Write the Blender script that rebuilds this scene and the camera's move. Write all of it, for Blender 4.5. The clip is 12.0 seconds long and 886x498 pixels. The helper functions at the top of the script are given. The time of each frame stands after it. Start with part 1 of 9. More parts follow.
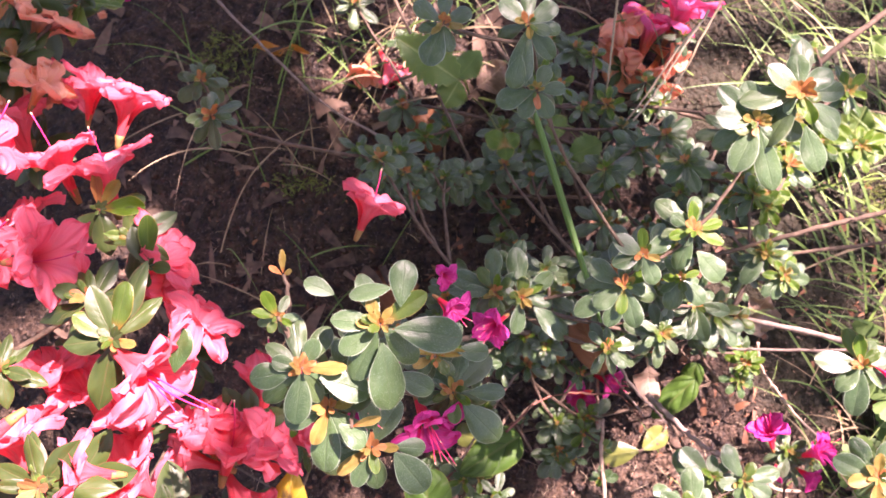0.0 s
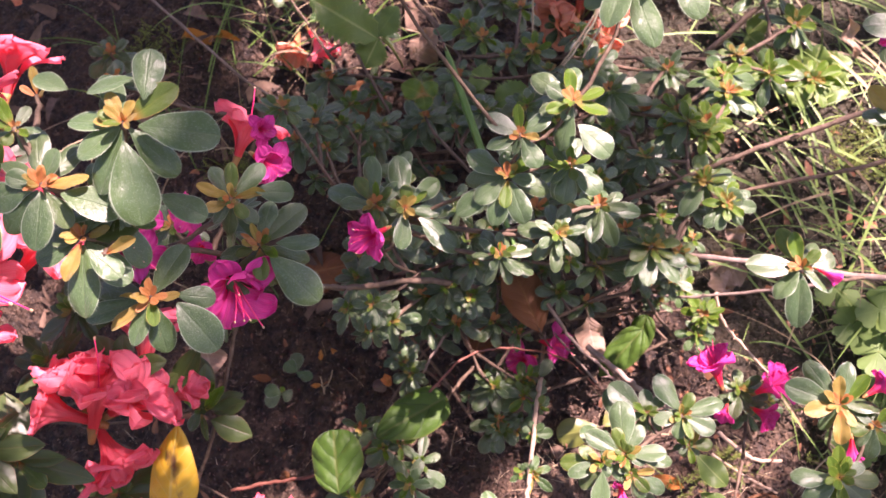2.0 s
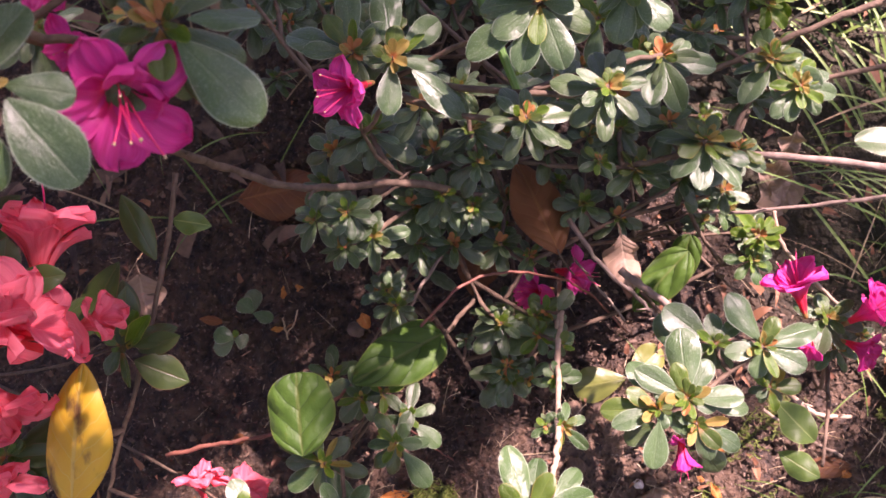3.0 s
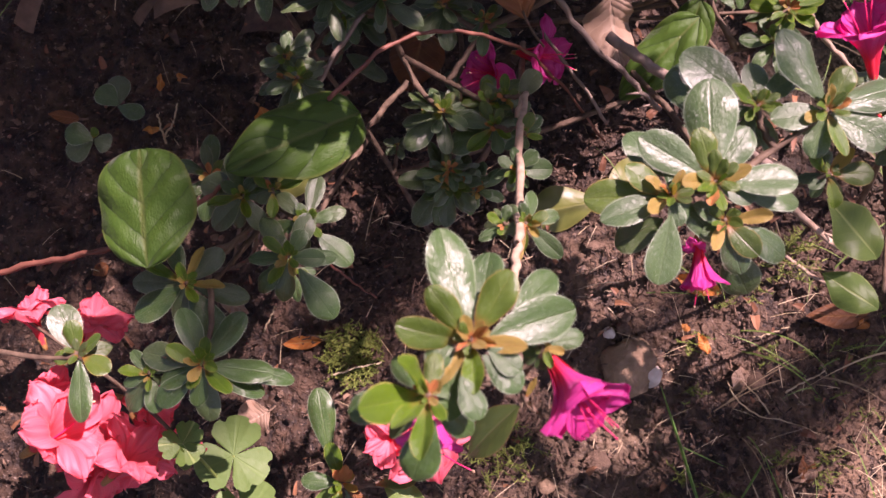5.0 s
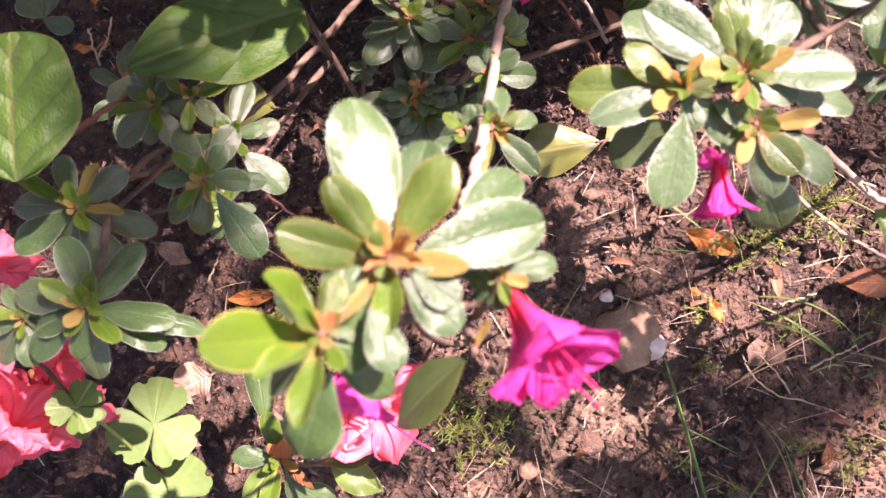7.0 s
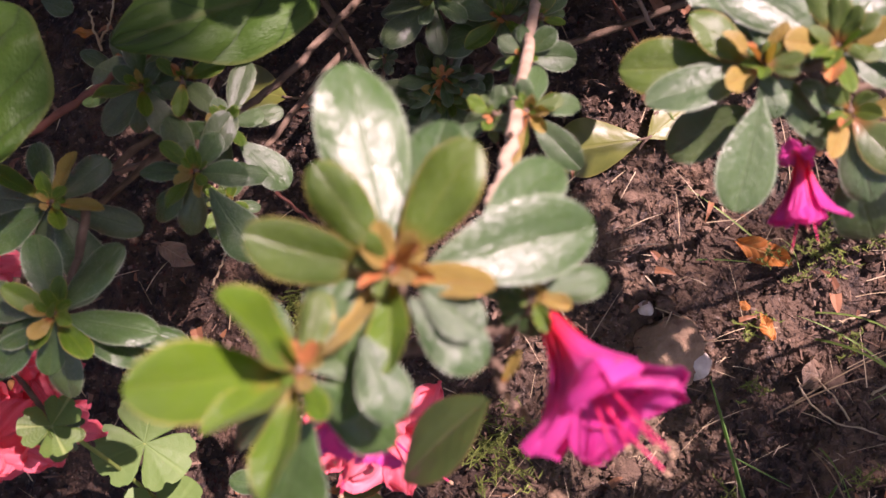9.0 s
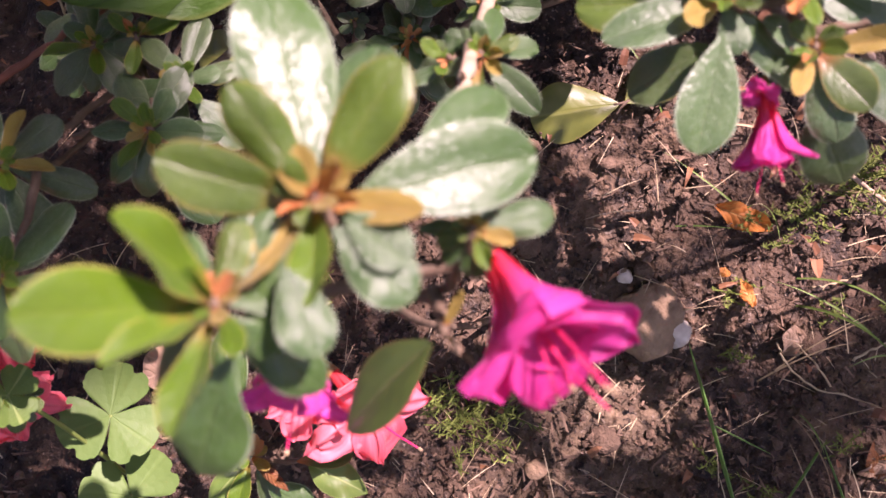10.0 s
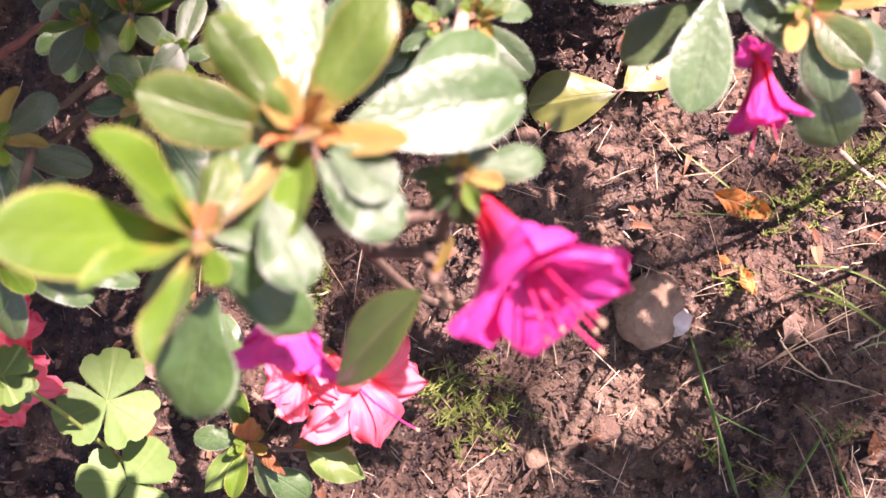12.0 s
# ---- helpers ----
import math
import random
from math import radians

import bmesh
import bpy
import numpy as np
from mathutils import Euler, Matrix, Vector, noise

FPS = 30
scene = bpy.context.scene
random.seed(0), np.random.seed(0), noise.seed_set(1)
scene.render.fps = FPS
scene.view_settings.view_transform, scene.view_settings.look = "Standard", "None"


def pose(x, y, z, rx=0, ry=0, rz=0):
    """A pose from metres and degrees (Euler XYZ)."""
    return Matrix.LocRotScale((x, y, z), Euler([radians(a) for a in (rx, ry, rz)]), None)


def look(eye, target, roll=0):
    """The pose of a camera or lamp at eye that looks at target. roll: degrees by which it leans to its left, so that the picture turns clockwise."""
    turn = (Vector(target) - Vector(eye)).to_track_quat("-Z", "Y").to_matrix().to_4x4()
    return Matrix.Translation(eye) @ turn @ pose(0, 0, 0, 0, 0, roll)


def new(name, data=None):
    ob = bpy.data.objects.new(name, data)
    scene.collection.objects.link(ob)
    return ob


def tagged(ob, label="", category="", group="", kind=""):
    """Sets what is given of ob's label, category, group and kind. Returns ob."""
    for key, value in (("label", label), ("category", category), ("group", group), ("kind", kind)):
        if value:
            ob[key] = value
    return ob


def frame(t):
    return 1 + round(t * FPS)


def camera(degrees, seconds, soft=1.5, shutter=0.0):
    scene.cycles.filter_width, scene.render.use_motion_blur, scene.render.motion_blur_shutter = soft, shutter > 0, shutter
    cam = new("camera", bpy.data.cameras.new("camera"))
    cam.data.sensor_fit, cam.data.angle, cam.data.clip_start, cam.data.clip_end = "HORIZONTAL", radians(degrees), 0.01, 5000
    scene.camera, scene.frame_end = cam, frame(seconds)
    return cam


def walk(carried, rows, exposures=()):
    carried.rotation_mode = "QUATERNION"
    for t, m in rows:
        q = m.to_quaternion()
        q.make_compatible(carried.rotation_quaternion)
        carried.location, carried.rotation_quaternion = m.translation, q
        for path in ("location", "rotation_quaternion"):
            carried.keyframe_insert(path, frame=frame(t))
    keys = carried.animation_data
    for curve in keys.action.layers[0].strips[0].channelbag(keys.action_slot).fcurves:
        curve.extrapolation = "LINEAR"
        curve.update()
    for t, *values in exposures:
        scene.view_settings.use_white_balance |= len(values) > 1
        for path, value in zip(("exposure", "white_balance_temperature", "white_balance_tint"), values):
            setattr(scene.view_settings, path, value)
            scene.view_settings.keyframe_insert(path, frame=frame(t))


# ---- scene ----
cam = camera(53.8, 12.0)
SUN, SKY = 5.0, 0.062
EXPOSURES = [(0, 2.62, 6950, 54), (1.5, 2.28, 7000, 53), (2.5, 2.28, 7000, 56), (3.0, 2.1, 7000, 56), (5.0, 1.45, 6950, 58), (5.5, 1.72, 6950, 57), (7.0, 2.45, 6950, 55), (9.0, 1.46, 6950, 53), (9.5, 1.45, 6850, 53), (10.5, 2.18, 6850, 52), (12.0, 2.46, 6850, 54)]
PATH = [
    (0, (0.015, 0.004, 0.898), (-0.019, 1.236, -0.677), -1.3),
    (0.5, (0.054, -0.056, 0.945), (-0.013, 1.235, -0.581), -4.5),
    (1, (0.054, -0.096, 0.945), (-0.062, 1.176, -0.595), -9.2),
    (1.5, (0.098, -0.089, 0.868), (-0.025, 1.266, -0.598), -5.8),
    (2, (0.117, -0.048, 0.773), (-0.02, 1.345, -0.655), -7.5),
    (2.5, (0.094, -0.012, 0.68), (-0.022, 1.371, -0.76), -6.0),
    (3, (0.091, 0.018, 0.633), (0.012, 1.38, -0.83), -5.7),
    (3.2, (0.086, 0.03, 0.611), (0.017, 1.364, -0.877), -5.4),
    (4.8, (0.096, 0.072, 0.496), (0.12, 1.238, -1.128), -0.8),
    (5, (0.096, 0.072, 0.489), (0.123, 1.226, -1.145), -0.6),
    (5.5, (0.101, 0.079, 0.463), (0.131, 1.211, -1.185), -0.1),
    (6, (0.102, 0.084, 0.453), (0.123, 1.206, -1.202), 0.3),
    (6.5, (0.11, 0.088, 0.434), (0.119, 1.209, -1.222), 0.0),
    (7, (0.114, 0.096, 0.423), (0.122, 1.216, -1.234), 0.0),
    (7.2, (0.113, 0.099, 0.419), (0.113, 1.219, -1.238), -0.1),
    (8.8, (0.112, 0.114, 0.4), (0.061, 1.242, -1.251), -1.4),
    (9, (0.115, 0.117, 0.394), (0.063, 1.241, -1.259), -1.6),
    (9.5, (0.118, 0.119, 0.386), (0.072, 1.225, -1.28), -1.7),
    (10, (0.123, 0.115, 0.384), (0.086, 1.212, -1.289), -1.6),
    (10.5, (0.121, 0.107, 0.385), (0.086, 1.199, -1.29), -1.1),
    (11, (0.122, 0.104, 0.383), (0.082, 1.201, -1.29), -2.1),
    (11.5, (0.122, 0.104, 0.378), (0.075, 1.214, -1.285), -2.5),
    (12, (0.125, 0.108, 0.378), (0.081, 1.222, -1.282), -2.1),
]
walk(cam, [(t, look(eye, target, roll)) for t, eye, target, roll in PATH], EXPOSURES)
cam.data.dof.use_dof = True
cam.data.dof.focus_distance = 0.41
cam.data.dof.aperture_fstop = 25.0

# ---- daylight ----
SUN_TO = Vector((0.42, -0.05, 0.90)).normalized()
world = bpy.data.worlds.new("world")
scene.world = world
world.use_nodes = True
wn = world.node_tree.nodes
sky = wn.new("ShaderNodeTexSky")
sky.sky_type, sky.sun_disc = "NISHITA", False
sky.sun_elevation = math.asin(SUN_TO.z)
sky.sun_rotation = math.atan2(SUN_TO.x, SUN_TO.y)
wn["Background"].inputs["Strength"].default_value = SKY
world.node_tree.links.new(sky.outputs["Color"], wn["Background"].inputs["Color"])
sun = new("sun", bpy.data.lights.new("sun", "SUN"))
sun.data.energy, sun.data.angle, sun.data.color = SUN, radians(0.6), (1.0, 0.955, 0.90)
sun.matrix_world = look(SUN_TO * 20, (0, 0, 0))


# ---- materials ----
def graph(name):
    m = bpy.data.materials.new(name)
    m.use_nodes = True
    nt = m.node_tree
    for n in list(nt.nodes):
        nt.nodes.remove(n)
    return m, nt


def node(nt, kind, **inputs):
    n = nt.nodes.new(kind)
    for key, value in inputs.items():
        sock = n.inputs[key.replace("_", " ")]
        if isinstance(value, bpy.types.NodeSocket):
            nt.links.new(value, sock)
        else:
            sock.default_value = value
    return n


def calc(nt, op, a, b=0.0, c=0.0):
    n = nt.nodes.new("ShaderNodeMath")
    n.operation = op
    for i, value in enumerate((a, b, c)):
        if isinstance(value, bpy.types.NodeSocket):
            nt.links.new(value, n.inputs[i])
        else:
            n.inputs[i].default_value = value
    return n.outputs[0]


def blend(nt, fac, a, b):
    n = nt.nodes.new("ShaderNodeMix")
    n.data_type = "RGBA"
    for sock, value in ((n.inputs[0], fac), (n.inputs[6], a), (n.inputs[7], b)):
        if isinstance(value, bpy.types.NodeSocket):
            nt.links.new(value, sock)
        elif isinstance(value, tuple):
            sock.default_value = (*value, 1.0)
        else:
            sock.default_value = value
    return n.outputs[2]


def ramp(nt, fac, lo, hi):
    """0 below lo, 1 above hi."""
    n = nt.nodes.new("ShaderNodeMapRange")
    n.interpolation_type = "SMOOTHSTEP"
    nt.links.new(fac, n.inputs[0])
    n.inputs[1].default_value, n.inputs[2].default_value = lo, hi
    return n.outputs[0]


def grain(nt, scale, detail=3.0, stretch=(1, 1, 1), coords="Object"):
    tc = nt.nodes.new("ShaderNodeTexCoord")
    mp = nt.nodes.new("ShaderNodeMapping")
    mp.inputs["Scale"].default_value = stretch
    nt.links.new(tc.outputs[coords], mp.inputs["Vector"])
    n = nt.nodes.new("ShaderNodeTexNoise")
    n.inputs["Scale"].default_value, n.inputs["Detail"].default_value = scale, detail
    nt.links.new(mp.outputs[0], n.inputs["Vector"])
    return n.outputs[0]


def uv_parts(nt):
    """Distance from the midrib (0 to 1) and place along the blade (0 to 1)."""
    tc = nt.nodes.new("ShaderNodeTexCoord")
    sep = nt.nodes.new("ShaderNodeSeparateXYZ")
    nt.links.new(tc.outputs["UV"], sep.inputs[0])
    side = calc(nt, "ABSOLUTE", calc(nt, "MULTIPLY_ADD", sep.outputs[0], 2.0, -1.0))
    return side, sep.outputs[1], sep.outputs[0]


def thin(nt, colour, rough, spec, glow, height=None, strength=0.3, distance=0.0004, through_tint=(1, 1, 1), sheen=0.0, coat=0.0):
    """A thin living blade: a glossy face and some light that passes through it."""
    p = node(nt, "ShaderNodeBsdfPrincipled", Base_Color=colour, Roughness=rough)
    p.inputs["Specular IOR Level"].default_value = spec
    p.inputs["Sheen Weight"].default_value = sheen
    p.inputs["Sheen Roughness"].default_value = 0.4
    p.inputs["Coat Weight"].default_value = coat
    p.inputs["Coat Roughness"].default_value = 0.29
    tr = node(nt, "ShaderNodeBsdfTranslucent", Color=blend(nt, 1.0, colour, colour))
    if height is not None:
        b = node(nt, "ShaderNodeBump", Height=height, Strength=strength, Distance=distance)
        nt.links.new(b.outputs[0], p.inputs["Normal"])
        nt.links.new(b.outputs[0], p.inputs["Coat Normal"])
    mul = nt.nodes.new("ShaderNodeMix")
    mul.data_type, mul.blend_type = "RGBA", "MULTIPLY"
    mul.inputs[0].default_value = 1.0
    nt.links.new(colour, mul.inputs[6])
    mul.inputs[7].default_value = (*through_tint, 1)
    nt.links.new(mul.outputs[2], tr.inputs["Color"])
    mix = node(nt, "ShaderNodeMixShader", Fac=glow)
    nt.links.new(p.outputs[0], mix.inputs[1])
    nt.links.new(tr.outputs[0], mix.inputs[2])
    out = nt.nodes.new("ShaderNodeOutputMaterial")
    nt.links.new(mix.outputs[0], out.inputs["Surface"])


def leaf_material(name, dark, light, rib, rim, rough=0.36, spec=0.55, glow=0.22, blotch=None, amount=0.0, veins=6.0, relief=0.55, sheen=0.06, foot=None, coat=0.0, sweep=-0.22, groove=None, down=0.0):
    m, nt = graph(name)
    side, along, _ = uv_parts(nt)
    rnd = nt.nodes.new("ShaderNodeObjectInfo").outputs["Random"]
    base = blend(nt, calc(nt, "MULTIPLY_ADD", grain(nt, 3.5, 4.0), 1.4, -0.45), dark, light)
    base = blend(nt, calc(nt, "MULTIPLY", rnd, 0.55), base, light)
    # paler cells between the side veins
    skew = calc(nt, "ADD", calc(nt, "MULTIPLY_ADD", side, sweep, along), calc(nt, "MULTIPLY", grain(nt, 4.0, 2.0), 0.12))
    wave = calc(nt, "ABSOLUTE", calc(nt, "SINE", calc(nt, "MULTIPLY", skew, veins * math.pi)))
    vein = calc(nt, "SUBTRACT", 1.0, ramp(nt, wave, 0.0, 0.22))
    base = blend(nt, calc(nt, "MULTIPLY", vein, 0.10 if relief < 0.6 else 0.65 if groove else 0.45), base, groove or rib)
    mid = calc(nt, "SUBTRACT", 1.0, ramp(nt, side, 0.02, 0.09))
    base = blend(nt, calc(nt, "MULTIPLY", mid, 0.28 if down else 0.6), base, rib)
    base = blend(nt, calc(nt, "MULTIPLY", ramp(nt, side, 0.92, 0.99), 0.75), base, rim)
    if down:
        fleck = ramp(nt, grain(nt, 75.0, 2.0, (1, 0.45, 1)), 0.58, 0.68)
        base = blend(nt, calc(nt, "MULTIPLY", fleck, down), base, (0.26, 0.33, 0.25))
    if foot:
        base = blend(nt, calc(nt, "SUBTRACT", 0.85, calc(nt, "MULTIPLY", ramp(nt, along, 0.03, 0.34), 0.85)), base, foot)
    if blotch:
        spot = ramp(nt, grain(nt, 2.6, 5.0), 0.60 - amount, 0.68 - amount * 0.5)
        base = blend(nt, spot, base, blotch)
    hairs = calc(nt, "ADD", calc(nt, "MULTIPLY", grain(nt, 60.0, 2.0, (1, 0.6, 1)), 0.40), calc(nt, "MULTIPLY", grain(nt, 7.0, 2.0), 0.30))
    height = calc(nt, "ADD", calc(nt, "MULTIPLY", wave, 0.13 if relief < 0.6 else 0.6), calc(nt, "MULTIPLY", hairs, 0.75 if groove else 0.55))
    if down or groove:
        cell = nt.nodes.new("ShaderNodeTexVoronoi")
        nt.links.new(nt.nodes.new("ShaderNodeTexCoord").outputs["Object"], cell.inputs["Vector"])
        cell.inputs["Scale"].default_value = 9.0 if groove else 17.0
        height = calc(nt, "ADD", height, calc(nt, "MULTIPLY", cell.outputs["Distance"], -0.32))
        height = calc(nt, "ADD", height, calc(nt, "MULTIPLY", fleck if down else wave, 0.22))
    height = calc(nt, "SUBTRACT", height, calc(nt, "MULTIPLY", mid, 0.12 if groove else 0.5))
    rg = calc(nt, "MULTIPLY_ADD", grain(nt, 9.0, 3.0), 0.22, rough - 0.11)
    thin(nt, base, rg, spec, glow, height, relief, 0.0006 if relief < 1.0 else 0.0012, (1.25, 1.35, 0.5), sheen, coat)
    return m


LEAF = {
    "g": leaf_material("leaf_mature", (0.022, 0.064, 0.011), (0.052, 0.112, 0.022), (0.07, 0.13, 0.035), (0.27, 0.33, 0.23), 0.38, 0.62, 0.24, sheen=0.05, coat=0.20, relief=0.58, down=0.32),
    "t": leaf_material("leaf_downy", (0.031, 0.075, 0.020), (0.072, 0.134, 0.042), (0.09, 0.14, 0.06), (0.30, 0.36, 0.26), 0.40, 0.66, 0.24, sheen=0.08, coat=0.20, relief=0.59, down=0.42),
    "d": leaf_material("leaf_dark", (0.028, 0.060, 0.013), (0.060, 0.100, 0.026), (0.08, 0.13, 0.04), (0.22, 0.25, 0.16), 0.42, 0.70, 0.18, sheen=0.06, coat=0.24, relief=0.55, down=0.26),
    "D": leaf_material("leaf_olive", (0.028, 0.050, 0.012), (0.060, 0.090, 0.020), (0.08, 0.08, 0.03), (0.13, 0.075, 0.035), 0.40, 0.45, 0.18, sheen=0.03),
    "m": leaf_material("leaf_half_grown", (0.036, 0.078, 0.007), (0.076, 0.128, 0.012), (0.12, 0.15, 0.03), (0.30, 0.22, 0.06), 0.38, 0.5, 0.28, sheen=0.0, coat=0.16, relief=0.5, foot=(0.28, 0.10, 0.025), down=0.16),
    "y": leaf_material("leaf_young", (0.040, 0.104, 0.004), (0.100, 0.186, 0.007), (0.16, 0.24, 0.03), (0.42, 0.38, 0.10), 0.40, 0.5, 0.36, sheen=0.06, foot=(0.26, 0.15, 0.03), down=0.10),
    "o": leaf_material("leaf_new_tan", (0.19, 0.132, 0.026), (0.33, 0.245, 0.052), (0.34, 0.14, 0.04), (0.50, 0.34, 0.13), 0.45, 0.45, 0.3, sheen=0.1, foot=(0.40, 0.09, 0.025), down=0.12),
    "r": leaf_material("leaf_bud_red", (0.33, 0.095, 0.03), (0.42, 0.20, 0.06), (0.33, 0.07, 0.03), (0.45, 0.24, 0.11), 0.45, 0.4, 0.25, sheen=0.1),
    "l": leaf_material("leaf_light", (0.08, 0.15, 0.03), (0.14, 0.22, 0.045), (0.30, 0.38, 0.13), (0.25, 0.33, 0.1), 0.44, 0.4, 0.32, veins=8, sheen=0.1),
    "c": leaf_material("leaf_soft", (0.078, 0.146, 0.034), (0.116, 0.190, 0.048), (0.12, 0.20, 0.052), (0.18, 0.27, 0.08), 0.55, 0.3, 0.28, veins=5, sheen=0.2),
    "B": leaf_material("leaf_broad", (0.028, 0.072, 0.010), (0.058, 0.122, 0.016), (0.10, 0.13, 0.035), (0.10, 0.13, 0.03), 0.48, 0.22, 0.26, veins=3.4, relief=1.0, sweep=-0.42, groove=(0.020, 0.046, 0.010)),
    "n": leaf_material("leaf_olive_old", (0.095, 0.115, 0.020), (0.16, 0.17, 0.03), (0.20, 0.21, 0.05), (0.17, 0.15, 0.04), 0.4, 0.5, 0.25, (0.16, 0.08, 0.02), -0.02),
    "Y": leaf_material("leaf_yellow", (0.58, 0.33, 0.016), (0.68, 0.43, 0.03), (0.62, 0.47, 0.12), (0.5, 0.27, 0.03), 0.42, 0.45, 0.25, (0.15, 0.075, 0.025), 0.10, 7, 0.8),
    "b": leaf_material("leaf_dead", (0.10, 0.036, 0.012), (0.22, 0.082, 0.022), (0.22, 0.10, 0.03), (0.11, 0.045, 0.02), 0.55, 0.3, 0.12, (0.17, 0.06, 0.014), 0.03, 8, 0.9),
    "p": leaf_material("leaf_dead_pale", (0.22, 0.14, 0.09), (0.32, 0.22, 0.15), (0.36, 0.26, 0.18), (0.25, 0.17, 0.12), 0.6, 0.3, 0.12, (0.12, 0.07, 0.045), 0.02, 8, 0.9),
    "v": leaf_material("grass_leaf", (0.10, 0.22, 0.055), (0.17, 0.33, 0.085), (0.2, 0.32, 0.10), (0.14, 0.25, 0.06), 0.45, 0.4, 0.4, veins=1),
    "q": leaf_material("leaf_dead_orange", (0.45, 0.14, 0.03), (0.55, 0.24, 0.05), (0.5, 0.3, 0.1), (0.4, 0.14, 0.03), 0.5, 0.4, 0.2, (0.3, 0.09, 0.02), 0.0, 7, 0.8),
}


def petal_material(name, body, edge, throat, spot, glow=0.34):
    m, nt = graph(name)
    side, along, across = uv_parts(nt)
    rnd = nt.nodes.new("ShaderNodeObjectInfo").outputs["Random"]
    streak = grain(nt, 5.0, 3.0, (7, 0.7, 1), "UV")
    base = blend(nt, calc(nt, "MULTIPLY_ADD", streak, 1.2, -0.3), body, edge)
    base = blend(nt, calc(nt, "MULTIPLY", rnd, 0.35), base, edge)
    base = blend(nt, calc(nt, "SUBTRACT", 1.0, ramp(nt, along, 0.22, 0.66)), base, throat)
    mid = calc(nt, "SUBTRACT", 1.0, ramp(nt, side, 0.0, 0.12))
    base = blend(nt, calc(nt, "MULTIPLY", mid, 0.35), base, spot)
    fine = grain(nt, 22.0, 3.0, (4, 0.6, 1), "UV")
    thin(nt, base, 0.46, 0.4, glow, calc(nt, "ADD", fine, calc(nt, "MULTIPLY", mid, -0.5)), 0.35, 0.0006, (1.15, 0.9, 0.95), 0.12)
    return m


PETAL = {
    "pink": petal_material("petal_salmon", (0.82, 0.108, 0.158), (0.94, 0.28, 0.325), (0.78, 0.08, 0.09), (0.66, 0.04, 0.08), 0.42),
    "magenta": petal_material("petal_magenta", (0.64, 0.028, 0.245), (0.81, 0.12, 0.43), (0.82, 0.04, 0.07), (0.54, 0.014, 0.19), 0.44),
    "rose": petal_material("petal_rose", (0.78, 0.10, 0.25), (0.88, 0.22, 0.38), (0.62, 0.16, 0.08), (0.62, 0.07, 0.16)),
    "faded": petal_material("petal_faded", (0.80, 0.34, 0.16), (0.88, 0.46, 0.32), (0.66, 0.26, 0.09), (0.58, 0.19, 0.10), 0.38),
}


def plain(name, dark, light, scale, rough, bump=0.4, distance=0.001, spec=0.3, stretch=(1, 1, 1), island=False, wet_shade=None):
    m, nt = graph(name)
    n = grain(nt, scale, 6.0, stretch)
    fac = calc(nt, "MULTIPLY_ADD", n, 1.8, -0.4)
    if island:
        rnd = nt.nodes.new("ShaderNodeNewGeometry").outputs["Random Per Island"]
        fac = calc(nt, "MULTIPLY_ADD", rnd, 0.7, calc(nt, "MULTIPLY_ADD", n, 1.0, -0.35))
    cl = nt.nodes.new("ShaderNodeClamp")
    nt.links.new(fac, cl.inputs[0])
    base = blend(nt, cl.outputs[0], dark, light)
    p = node(nt, "ShaderNodeBsdfPrincipled", Base_Color=base, Roughness=rough)
    p.inputs["Specular IOR Level"].default_value = spec
    b = node(nt, "ShaderNodeBump", Height=grain(nt, scale * 3.1, 5.0, stretch), Strength=bump, Distance=distance)
    nt.links.new(b.outputs[0], p.inputs["Normal"])
    out = nt.nodes.new("ShaderNodeOutputMaterial")
    nt.links.new(p.outputs[0], out.inputs["Surface"])
    return m


